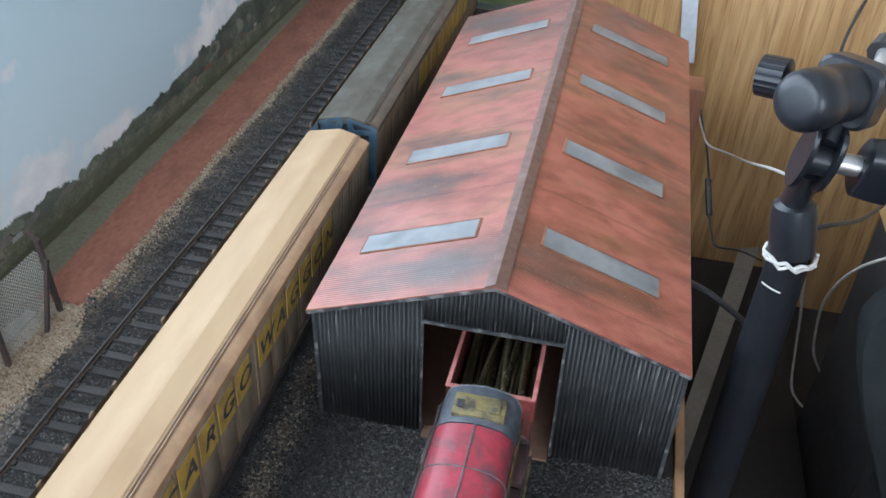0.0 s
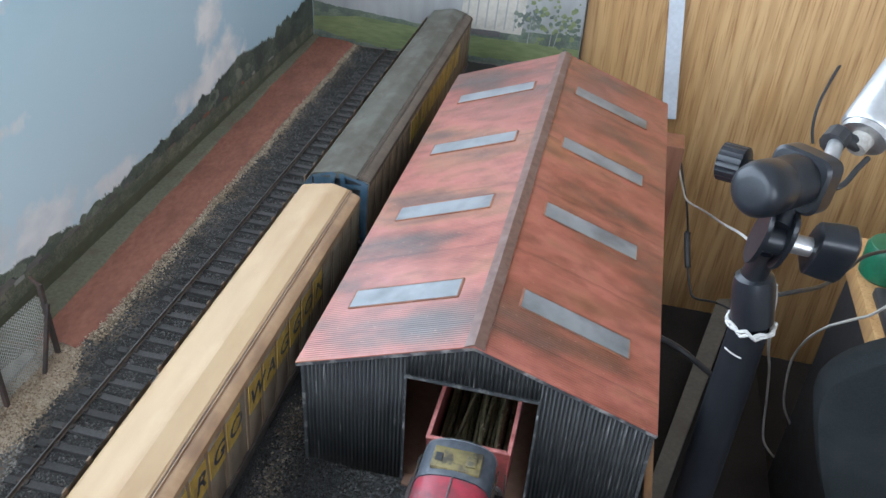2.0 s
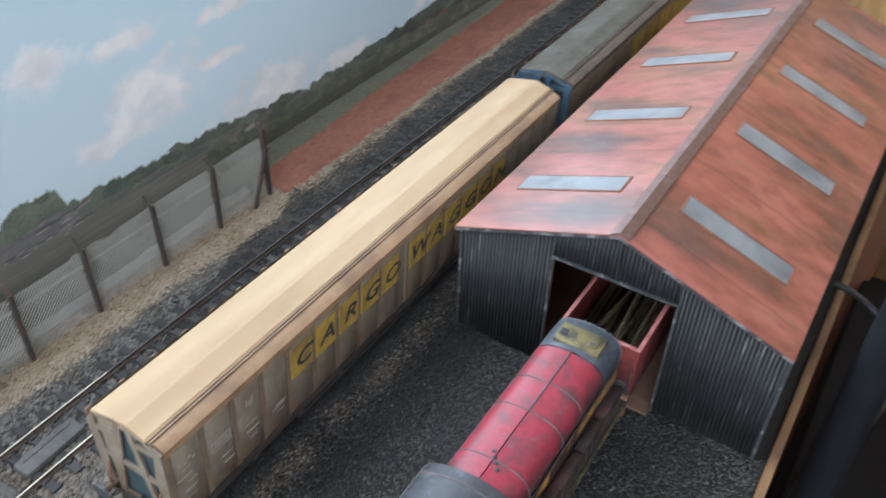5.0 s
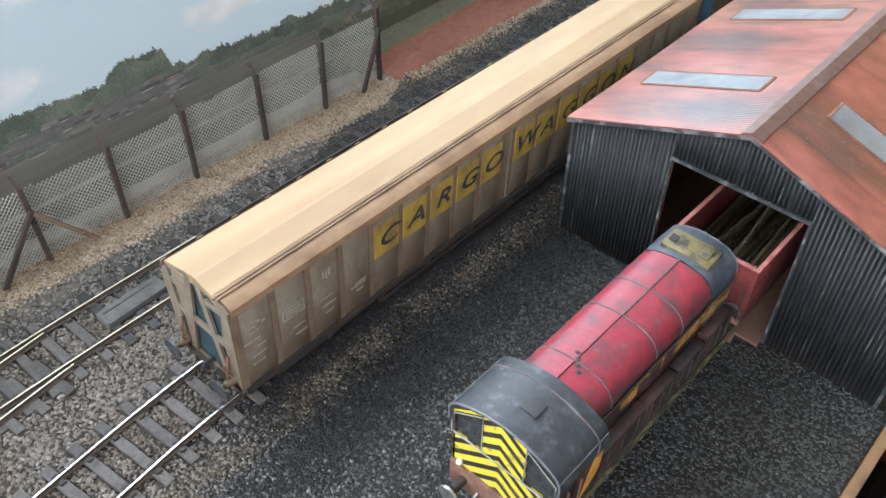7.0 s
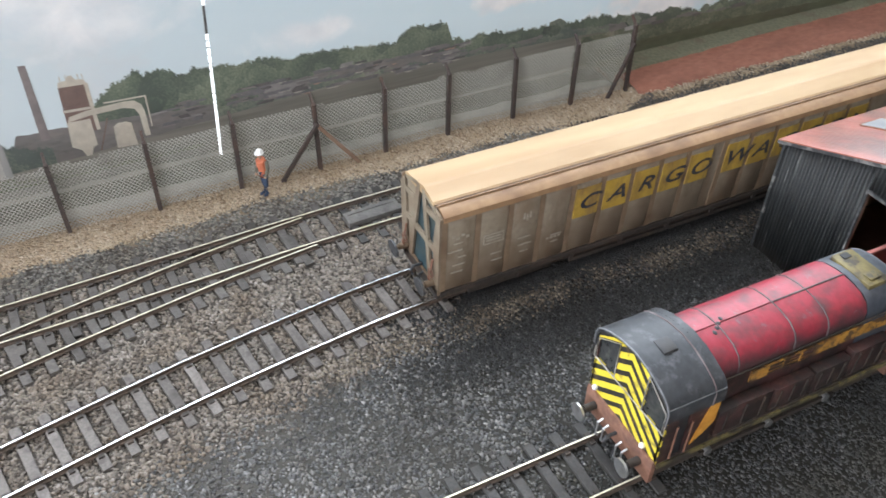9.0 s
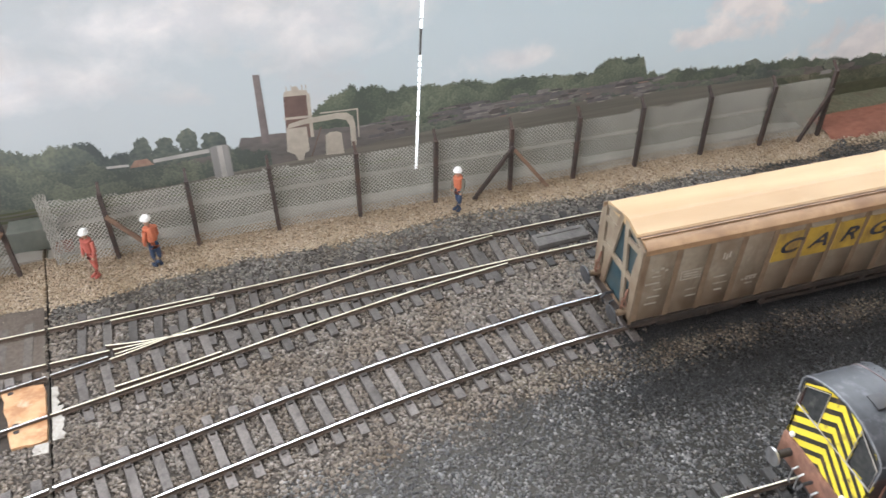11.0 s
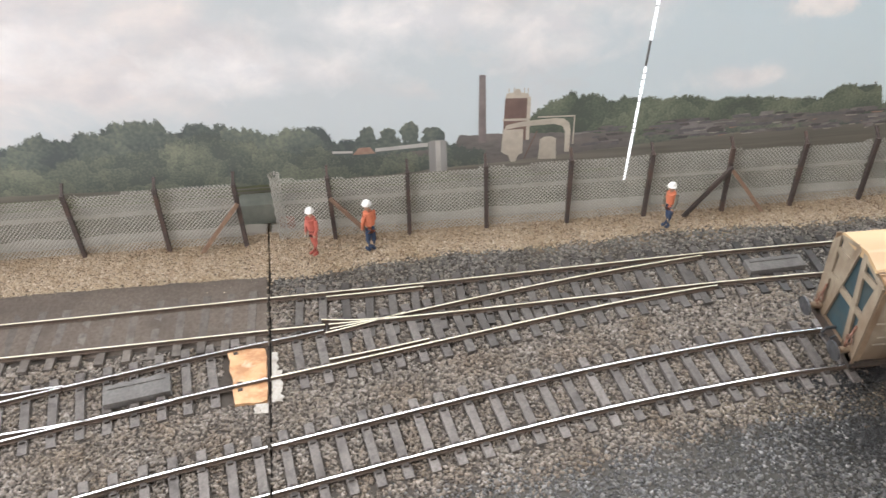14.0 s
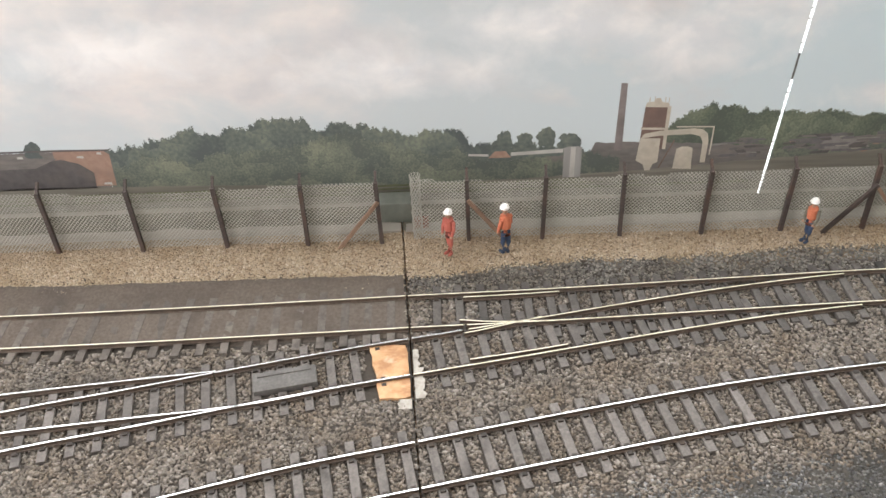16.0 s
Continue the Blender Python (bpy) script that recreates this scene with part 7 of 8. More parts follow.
def covered_wagon(xc, y0, y1, panels, roof, shoulder, side, rib, end_panel_mat, end_frame_mat, words, label, marks):
    ob = thing("covered_wagon", label, "railway wagon", (xc, (y0 + y1) / 2, 0.004), group="covered wagons")
    # roof with rounded end lip
    bm = bmesh.new()
    top = [(xc + x, z) for x, z in ((-0.0218, 0.0828), (-0.0216, 0.0846), (-0.0200, 0.0857), (0.0040, 0.0908), (0.0062, 0.0908), (0.0184, 0.0878), (0.0196, 0.0868))]
    extrude_y(bm, top + [(xc + 0.0189, 0.0855), (xc - 0.0210, 0.0822)], y0 - 0.0014, y1 + 0.0014, steps=24)
    cover = part("roof", bm, roof, ob, "roof of two long slopes with a lip along its edge")
    cover.data.polygons.foreach_set("use_smooth", [False] * len(cover.data.polygons))
    body = part("body", shape(extrude_y, [(xc - 0.0265, 0.0185), (xc + 0.0265, 0.0185), (xc + 0.0289, 0.0820), (xc + 0.0189, 0.0858), (xc - 0.0060, 0.0860), (xc - 0.0205, 0.0826), (xc - 0.0275, 0.0740)], y0 + 0.0012, y1 - 0.0012), side, ob)
    for s in (-1, 1):
        bm = bmesh.new()
        outline = ((0.0189, 0.0864), (0.0223, 0.0862), (0.0270, 0.0850), (0.0299, 0.0830), (0.0303, 0.0795), (0.0291, 0.0790), (0.0286, 0.0822), (0.0189, 0.0856)) if s > 0 else ((0.0215, 0.0822), (0.0240, 0.0800), (0.0284, 0.0748), (0.0290, 0.0720), (0.0280, 0.0720), (0.0274, 0.0745), (0.0208, 0.0818))
        extrude_y(bm, [(xc + s * x, z) for x, z in outline], y0 + 0.0004, y1 - 0.0004)
        part("shoulder", bm, shoulder, ob, "weathered sloping top of the sliding side")
        bm = bmesh.new()
        for a, z in ((0.0202, 0.0872), (0.0219, 0.0868)) if s > 0 else ((0.0224, 0.0822),):
            tube(bm, [(xc + s * a, y0 - 0.001, z), (xc + s * a, y1 + 0.001, z)], 0.00062, 6)
        # the far gutter is coloured dark to paint the shadow along that edge
        part("gutter", bm, shoulder if s > 0 else UNDER, ob)
        # a dark bar stands for the shade below the lip
        if s > 0:
            bm = bmesh.new()
            bar(bm, (xc + 0.02105, y0 - 0.0008, 0.0868), (xc + 0.02105, y1 + 0.0008, 0.0868), 0.0011, 0.0006)
            part("gutter_recess", bm, UNDER, ob, "dark bar painting the shade under the roof lip")
        bm = bmesh.new()
        box(bm, min(xc + s * 0.0259, xc + s * 0.0287), max(xc + s * 0.0259, xc + s * 0.0287), y0, y1, 0.0180, 0.0215)
        part("sole_bar", bm, UNDER, ob)
    # pressed panels with soft ribs between them, on both sides
    for s in (-1, 1):
        for a, b in panels:
            g = 0.0016
            bm = bmesh.new()
            lean = lambda z: 0.0265 + (z - 0.0185) / 0.065 * 0.0024
            outer = [(a + g, 0.0215), (b - g, 0.0215), (b - g, 0.0782), (a + g, 0.0782)]
            inner = [(a + g + 0.0016, 0.0230), (b - g - 0.0016, 0.0230), (b - g - 0.0016, 0.0768), (a + g + 0.0016, 0.0768)]
            vo = [bm.verts.new((xc + s * (lean(z) + 0.0002), y, z)) for y, z in outer]
            vi = [bm.verts.new((xc + s * (lean(z) + 0.0011), y, z)) for y, z in inner]
            bm.faces.new(vi)
            for i in range(4):
                bm.faces.new((vo[i], vo[(i + 1) % 4], vi[(i + 1) % 4], vi[i]))
            part("side_panel", bm, side, ob)
        for a, b in panels:
            bm = bmesh.new()
            bar(bm, (xc + s * 0.0268, a, 0.0195), (xc + s * 0.0291, a, 0.0790), 0.0036, 0.0010)
            part("rib", bm, rib, ob)
    # ends: corner posts, posts, rails and braces over a dark recess
    for y, s in ((y0, -1), (y1, 1)):
        bm = bmesh.new()
        plate(bm, [(xc + x, y - s * 0.001, z) for x, z in ((-0.0263, 0.0185), (0.0263, 0.0185), (0.0285, 0.0815), (0.0189, 0.0852), (0.0060, 0.0895), (-0.0060, 0.0885), (-0.0150, 0.0860), (-0.0208, 0.0825), (-0.0272, 0.0740))], (0, s, 0), 0.0004)
        part("end_panel", bm, end_panel_mat, ob, "dark recessed end panel")
        bm = bmesh.new()
        yy = y
        plate(bm, [(xc + x, yy, z) for x, z in ((0.0191, 0.0185), (0.0270, 0.0185), (0.0291, 0.0818), (0.0242, 0.0842), (0.0200, 0.060))], (0, s, 0), 0.0016)
        plate(bm, [(xc + x, yy, z) for x, z in ((-0.0191, 0.0185), (-0.0270, 0.0185), (-0.0284, 0.0742), (-0.0218, 0.0822), (-0.0200, 0.060))], (0, s, 0), 0.0016)
        # splayed legs that meet under the roof, rails and corner gussets
        for k in (-1, 1):
            bar(bm, (xc + 0.0020 + k * 0.0035, yy + s * 0.0008, 0.0888), (xc + k * 0.0150, yy + s * 0.0008, 0.0215), 0.0016, 0.0046)
        bar(bm, (xc + 0.0050, yy + s * 0.0007, 0.0762), (xc + 0.0278, yy + s * 0.0007, 0.0785), 0.0014, 0.0044)
        bar(bm, (xc - 0.0050, yy + s * 0.0007, 0.0735), (xc - 0.0240, yy + s * 0.0007, 0.0715), 0.0014, 0.0044)
        bar(bm, (xc + 0.0270, yy + s * 0.0008, 0.0820), (xc + 0.0045, yy + s * 0.0008, 0.0872), 0.0014, 0.0026)
        bar(bm, (xc - 0.0205, yy + s * 0.0008, 0.0822), (xc - 0.0030, yy + s * 0.0008, 0.0880), 0.0014, 0.0026)
        bar(bm, (xc - 0.0215, yy + s * 0.0007, 0.0520), (xc + 0.0215, yy + s * 0.0007, 0.0520), 0.0014, 0.0048)
        bar(bm, (xc - 0.0255, yy + s * 0.0007, 0.0215), (xc + 0.0255, yy + s * 0.0007, 0.0215), 0.0014, 0.0040)
        plate(bm, [(xc + x, yy - s * 0.0004, z) for x, z in ((-0.0192, 0.0215), (-0.0146, 0.0215), (-0.0050, 0.0870), (-0.0200, 0.0825), (-0.0192, 0.0600))], (0, s, 0), 0.0008)
        part("end_frame", bm, end_frame_mat, ob, "pressed end framing")
        buffer_pair(ob, xc, y, s, mat=BUFFER_STEEL, shank=RIB, flat=1.35)
        bm = bmesh.new()
        bar(bm, (xc - 0.0263, y + s * 0.0005, 0.0185), (xc + 0.0263, y + s * 0.0005, 0.0185), 0.0022, 0.0075)
        part("headstock", bm, UNDER, ob)
        for k, d in ((-0.019, 0.0), (0.0205, 0.4)):
            bm = bmesh.new()
            tube(bm, [(xc + k, y + s * 0.0022, 0.045), (xc + k + 0.001, y + s * 0.0040, 0.038), (xc + k - 0.001, y + s * 0.0046, 0.030), (xc + k, y + s * 0.0030, 0.024)], 0.0008, 6)
            part("hose", bm, RUST, ob, "rusty brake hose")
            bm = bmesh.new()
            tube(bm, [(xc + k + 0.003 * math.cos(a + d), y + s * 0.0036, 0.034 + 0.003 * math.sin(a + d)) for a in [0.35 * q for q in range(19)]], 0.0005, 5)
            part("handwheel", bm, RUST, ob, "small rusty handwheel")
    bm = bmesh.new()
    box(bm, xc - 0.0187, xc + 0.0187, y0 + 0.01, y1 - 0.01, 0.012, 0.0180)
    for k in range(9):
        y = y0 + 0.06 + (y1 - y0 - 0.12) * k / 8
        for s in (-1, 1):
            bar(bm, (xc + s * 0.0276, y, 0.0200), (xc + s * 0.0255, y, 0.0110), 0.003, 0.0016)
    for s in (-1, 1):
        bar(bm, (xc + s * 0.0255, y0 + 0.10, 0.0110), (xc + s * 0.0255, y1 - 0.10, 0.0110), 0.0018, 0.0030)
    part("underframe", bm, UNDER, ob)
    for y in (y0 + 0.035, y0 + 0.075, y1 - 0.075, y1 - 0.035):
        part("wheelset", shape(wheelset, xc, y), UNDER, ob)
    for s in (-1, 1):
        for y in (y0 + 0.055, y1 - 0.055):
            bm = bmesh.new()
            box(bm, xc + s * 0.0221 - 0.002, xc + s * 0.0221 + 0.002, y - 0.032, y + 0.032, 0.008, 0.0165, bevel=0.0015)
            part("bogie_frame", bm, UNDER, ob)
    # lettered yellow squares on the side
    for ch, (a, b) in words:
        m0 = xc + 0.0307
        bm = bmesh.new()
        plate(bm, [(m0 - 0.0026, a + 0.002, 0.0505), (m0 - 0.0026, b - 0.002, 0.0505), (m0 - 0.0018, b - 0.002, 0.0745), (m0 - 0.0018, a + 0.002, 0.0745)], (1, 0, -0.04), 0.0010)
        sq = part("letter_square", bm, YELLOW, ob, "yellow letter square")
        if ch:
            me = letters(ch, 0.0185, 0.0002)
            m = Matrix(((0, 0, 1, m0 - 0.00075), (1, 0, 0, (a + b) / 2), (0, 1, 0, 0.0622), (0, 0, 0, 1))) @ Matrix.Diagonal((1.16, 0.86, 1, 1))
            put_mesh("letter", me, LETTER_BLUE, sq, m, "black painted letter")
    for y, z, wy, wz in marks:
        bm = bmesh.new()
        box(bm, xc + 0.0270, xc + 0.02785 + (z - 0.0185) / 0.065 * 0.0024, y - wy / 2, y + wy / 2, z - wz / 2, z + wz / 2)
        part("faded_mark", bm, FAINT_MARK, ob)
    return ob


LEFT = [(0.1800 + 0.0228 * i, 0.1800 + 0.0228 * (i + 1)) for i in range(9)]
RIGHT = [(0.3945 + 0.0228 * i, 0.3945 + 0.0228 * (i + 1)) for i in range(10)]
rnd = random.Random(3)
MARKS = []
for p, n in ((0, 5), (1, 2), (2, 3), (3, 2)):
    for i in range(n):
        MARKS.append((LEFT[p][0] + 0.0114 + rnd.uniform(-0.004, 0.004), 0.036 + 0.006 * i, rnd.uniform(0.005, 0.011), 0.0011))
# boxed stencil on the second panel, symbols on the third and fourth
y = LEFT[1][0] + 0.0116
MARKS += [(y, 0.0590, 0.0140, 0.0007), (y, 0.0518, 0.0140, 0.0007), (y - 0.0070, 0.0554, 0.0007, 0.0079), (y + 0.0070, 0.0554, 0.0007, 0.0079), (y, 0.0566, 0.0105, 0.0010), (y, 0.0544, 0.0105, 0.0010)]
MARKS += [(LEFT[2][0] + 0.0100 + 0.0022 * k, 0.066 - 0.0016 * (k % 2), 0.0012, 0.0050) for k in range(3)]
MARKS += [(LEFT[0][0] + 0.0060 + 0.0032 * k, 0.066 - 0.002 * (k % 2), 0.0022, 0.0018) for k in range(4)]
MARKS += [(LEFT[3][0] + 0.0070 + 0.0030 * k, 0.0400, 0.0020, 0.0016) for k in range(4)]
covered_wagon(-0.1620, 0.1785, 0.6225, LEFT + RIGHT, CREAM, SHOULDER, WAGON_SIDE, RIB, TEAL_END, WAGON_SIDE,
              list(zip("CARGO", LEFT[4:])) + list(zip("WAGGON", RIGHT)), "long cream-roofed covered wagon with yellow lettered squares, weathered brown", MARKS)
P2 = [(0.6485 + 0.0231 * i, 0.6485 + 0.0231 * (i + 1)) for i in range(19)]
covered_wagon(-0.1620, 0.6465, 1.0895, P2, GREY_ROOF, GREY_SHOULDER, DULL_SIDE, RIB, BLACK, BLUE_END,
              [("", p) for p in P2[6:16]], "long covered wagon with grimy grey roof and blue ends", [])


# ---- shunting locomotive ----
def shunter(xc, y0):
    ob = thing("shunting_locomotive", "weathered red and maroon model shunting locomotive with wasp-striped cab end", "locomotive", (xc, y0 + 0.087, 0.004))
    Y = lambda d: y0 + d
    # frame, footplate
    bm = bmesh.new()
    box(bm, xc - 0.0285, xc + 0.0285, Y(-0.001), Y(0.172), 0.0295, 0.0325, bevel=0.0006)
    part("footplate", bm, MAROON, ob)
    for s in (-1, 1):
        bm = bmesh.new()
        box(bm, xc + s * 0.0292 - 0.0006, xc + s * 0.0292 + 0.0006, Y(0.002), Y(0.171), 0.0288, 0.0318)
        part("footplate_edge", bm, OCHRE, ob, "dirty yellow footplate edge")
        bm = bmesh.new()
        box(bm, xc + s * 0.022 - 0.0015, xc + s * 0.022 + 0.0015, Y(0.004), Y(0.168), 0.0120, 0.0294)
        part("side_frame", bm, UNDER, ob)
        for k, y in enumerate((0.042, 0.085, 0.128)):
            bm = bmesh.new()
            tube(bm, [(xc + s * 0.0152, Y(y), 0.0195), (xc + s * 0.0180, Y(y), 0.0195)], 0.0152, 24)
            wheel = part("wheel", bm, UNDER, ob)
            bm = bmesh.new()
            tube(bm, [(xc + s * 0.0236, Y(y), 0.0150), (xc + s * 0.0262, Y(y), 0.0150)], 0.0028, 10)
            part("crank_pin", bm, STEEL, wheel)
        bm = bmesh.new()
        bar(bm, (xc + s * 0.0250, Y(0.036), 0.0150), (xc + s * 0.0250, Y(0.134), 0.0150), 0.0016, 0.0032)
        part("coupling_rod", bm, UNDER, ob)
    for y, s in ((0.0, -1), (0.171, 1)):
        bm = bmesh.new()
        box(bm, xc - 0.0292, xc + 0.0292, Y(y) - 0.0016, Y(y) + 0.0016, 0.0175, 0.0345, bevel=0.0005)
        part("buffer_beam", bm, RUST, ob, "rusty brown buffer beam")
        buffer_pair(ob, xc, Y(y) + s * 0.0015, s, 0.0265, 0.0200)
        for k in (-0.011, -0.006, 0.006, 0.011):
            bm = bmesh.new()
            tube(bm, [(xc + k, Y(y) + s * 0.002, 0.025), (xc + k, Y(y) + s * 0.0055, 0.024), (xc + k + 0.001, Y(y) + s * 0.0065, 0.016), (xc + k, Y(y) + s * 0.004, 0.012)], 0.0007, 6)
            part("brake_pipe", bm, STEEL, ob)
    # bonnet
    bm = bmesh.new()
    extrude_y(bm, [(xc + 0.0210, 0.0330), (xc + 0.0212, 0.0700), (xc - 0.0212, 0.0700), (xc - 0.0210, 0.0330)], Y(0.034), Y(0.1380))
    part("bonnet_side", bm, MAROON, ob, "maroon bonnet side")
    half = ((0.0216, 0.0690), (0.0216, 0.0722), (0.0210, 0.0766), (0.0187, 0.0810), (0.0138, 0.0843), (0.0064, 0.0860))
    top = [(xc + x, z) for x, z in half] + [(xc, 0.0864)] + [(xc - x, z) for x, z in half[::-1]]
    cuts = (0.0345, 0.0490, 0.0863, 0.1094, 0.1374)
    for a, b in zip(cuts, cuts[1:]):
        for k in (0, 1):
            seg = top[:7] if k == 0 else top[6:]
            seg = [(x + (0.0004 if k == 0 and i == 6 else (-0.0004 if k == 1 and i == 0 else 0)), z) for i, (x, z) in enumerate(seg)]
            bm = bmesh.new()
            extrude_y(bm, seg + [(x, z - 0.0014) for x, z in seg[::-1]], Y(a + 0.0005), Y(b - 0.0005))
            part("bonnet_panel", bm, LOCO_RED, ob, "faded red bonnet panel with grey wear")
    bm = bmesh.new()
    for c in cuts[1:-1]:
        tube(bm, [(x, Y(c), z - 0.0001) for x, z in top], 0.00052, 6)
    tube(bm, [(xc, Y(cuts[2]), 0.0865), (xc, Y(cuts[-1]), 0.0865)], 0.0006, 6)
    extrude_y(bm, [(x * 0.97 + xc * 0.03, z - 0.0012) for x, z in top], Y(0.0345), Y(0.1374))
    part("bonnet_seams", bm, SEAM, ob, "dusty grey panel seams")
    bm = bmesh.new()
    for i, d in enumerate((0.0445, 0.0475, 0.0505, 0.0535)):
        ball(bm, (xc + 0.0045 - 0.0022 * i, Y(d), 0.0862), 0.0014, squash=(1.1, 0.8, 0.5), seg=8, rings=6)
    part("filler_caps", bm, BLACK, ob)
    # radiator nose: rounded grey end with a dirty yellow top panel
    bm = bmesh.new()
    rings = []
    for d, sh in ((0.1378, 1.0), (0.1575, 1.0), (0.1630, 0.985), (0.1650, 0.955), (0.1658, 0.91)):
        full = [(0.0216, 0.0330)] + [(x - xc, z) for x, z in top[1:-1]] + [(-0.0216, 0.0330)]
        rings.append([bm.verts.new((xc + x * sh, Y(d), 0.033 + (z - 0.033) * (0.90 + 0.10 * sh) if z > 0.04 else z)) for x, z in full])
    for a, b in zip(rings, rings[1:]):
        for i in range(len(a) - 1):
            bm.faces.new((a[i], a[i + 1], b[i + 1], b[i])).smooth = True
    bm.faces.new(rings[-1])
    bm.faces.new(rings[0][::-1])
    nose = part("radiator_nose", bm, NOSE_GREY, ob, "rubbed blue-grey radiator end")
    bm = bmesh.new()
    tube(bm, [(xc + (x - xc) * 0.97, Y(0.1647), z - 0.0006) for x, z in top[1:-1]], 0.0006, 6)
    part("nose_edge", bm, WORN_EDGE, nose, "front edge of the radiator end rubbed pale")
    bm = bmesh.new()
    box(bm, xc - 0.0140, xc + 0.0140, Y(0.1420), Y(0.1575), 0.0820, 0.0871, bevel=0.0008)
    panel = part("top_panel", bm, OCHRE, ob, "dirty yellow top panel")
    bm = bmesh.new()
    box(bm, xc - 0.0122, xc - 0.0082, Y(0.1465), Y(0.1520), 0.0870, 0.0876)
    part("vent", bm, BLACK, panel)
    bm = bmesh.new()
    box(bm, xc + 0.0055, xc + 0.0110, Y(0.1455), Y(0.1535), 0.0870, 0.0881, bevel=0.0003)
    part("flap", bm, OCHRE, panel)
    bm = bmesh.new()
    ball(bm, (xc - 0.001, Y(0.1615), 0.0850), 0.0022, squash=(1, 1, 0.6))
    part("lamp", bm, LOCO_GREY, ob)
    # sides: gold band, boxes, doors, handrails
    for s in (-1, 1):
        bm = bmesh.new()
        box(bm, xc + s * 0.0216 - 0.0005, xc + s * 0.0216 + 0.0005, Y(0.060), Y(0.160), 0.0585, 0.0668)
        part("gold_band", bm, GOLD, ob, "flaking gold band")
        for i, (a, b) in enumerate(((0.072, 0.081), (0.083, 0.093), (0.095, 0.103))):
            bm = bmesh.new()
            for zz in (0.0600, 0.0626, 0.0652):
                box(bm, xc + s * 0.0222 - 0.0003, xc + s * 0.0222 + 0.0003, Y(a), Y(b), zz - 0.0007, zz + 0.0007)
            part("band_mark", bm, MAROON, ob)
        for i, (a, b, z) in enumerate(((0.038, 0.075, 0.0520), (0.0765, 0.104, 0.0500), (0.1055, 0.131, 0.0500), (0.1325, 0.160, 0.0530))):
            bm = bmesh.new()
            box(bm, xc + s * 0.0248 - 0.0032, xc + s * 0.0248 + 0.0032, Y(a), Y(b), 0.0326, z, bevel=0.0007)
            bx = part("side_box", bm, MAROON, ob)
            bm = bmesh.new()
            for k in range(3):
                y = Y(a + (b - a) * (k + 0.5) / 3)
                box(bm, xc + s * 0.0282 - 0.0004, xc + s * 0.0282 + 0.0004, y - 0.0005, y + 0.0005, 0.035, z - 0.002)
            part("louvre", bm, UNDER, bx)
        bm = bmesh.new()
        tube(bm, [(xc + s * 0.0228, Y(0.036), 0.0715), (xc + s * 0.0228, Y(0.161), 0.0715)], 0.0005, 6)
        tube(bm, [(xc + s * 0.0275, Y(0.171), 0.033), (xc + s * 0.0265, Y(0.171), 0.058)], 0.0005, 6)
        part("handrail", bm, UNDER, ob)
    # cab
    cab_top = [(0.0303, 0.0672), (0.0302, 0.0755), (0.0286, 0.0790), (0.0255, 0.0816), (0.0190, 0.0847), (0.0105, 0.0875), (0.0, 0.0888)]
    arc = [(xc + x, z) for x, z in cab_top] + [(xc - x, z) for x, z in cab_top[-2::-1]]
    bm = bmesh.new()
    extrude_y(bm, arc + [(x * 0.96 + xc * 0.04, z - 0.0016) for x, z in arc[::-1]], Y(-0.0016), Y(0.0340))
    cab_roof = part("cab_roof", bm, LOCO_GREY, ob, "dusty dark grey cab roof")
    bm = bmesh.new()
    tube(bm, [(x, Y(0.0270), z) for x, z in arc], 0.0005, 6)
    part("roof_strip", bm, SEAM, cab_roof)
    bm = bmesh.new()
    tube(bm, [(x, Y(-0.0016), z - 0.0002) for x, z in arc], 0.00055, 6)
    for s in (-1, 1):
        tube(bm, [(xc + s * 0.0298, Y(-0.001), 0.0768), (xc + s * 0.0298, Y(0.0335), 0.0768)], 0.00035, 6)
    part("roof_edge", bm, WORN_EDGE, cab_roof, "edges of the cab roof rubbed pale")
    bm = bmesh.new()
    for k in range(3, len(arc) - 3):
        (xa, za), (xb, zb) = arc[k], arc[k + 1]
        for f in (0.0, 0.33, 0.66):
            ball(bm, (xa + (xb - xa) * f, Y(0.0300), za + (zb - za) * f), 0.00042, seg=6, rings=4)
    part("rivets", bm, LOCO_GREY, cab_roof)
    bm = bmesh.new()
    box(bm, xc - 0.0022, xc + 0.0070, Y(0.0105), Y(0.0190), 0.0865, 0.0893, bevel=0.0004)
    part("roof_hatch", bm, BLACK, cab_roof)
    for s in (-1, 1):
        bm = bmesh.new()
        for a, b, z0, z1 in ((0.0, 0.0085, 0.0325, 0.0695), (0.0165, 0.0335, 0.0325, 0.0695)):
            box(bm, xc + s * 0.0283 - 0.0007, xc + s * 0.0283 + 0.0007, Y(a), Y(b), z0, z1)
        part("cab_side", bm, MAROON, ob)
        bm = bmesh.new()
        box(bm, xc + s * 0.0270 - 0.0005, xc + s * 0.0270 + 0.0005, Y(0.0087), Y(0.0163), 0.0325, 0.0690)
        part("cab_door", bm, BLACK, ob, "dark recessed cab door")
        bm = bmesh.new()
        for y in (0.0078, 0.0172):
            tube(bm, [(xc + s * 0.0300, Y(y), 0.035), (xc + s * 0.0300, Y(y), 0.060)], 0.0006, 6)
        part("handrail", bm, RUST, ob)
        bm = bmesh.new()
        plate(bm, [(xc + s * 0.0292, Y(y), z) for y, z in ((0.0200, 0.0385), (0.0275, 0.0440), (0.0333, 0.0510), (0.0335, 0.0665), (0.0275, 0.0670), (0.0245, 0.0560))], (s, 0, 0), 0.0003)
        part("gold_flash", bm, FLASH, ob, "gold flash on the cab side")
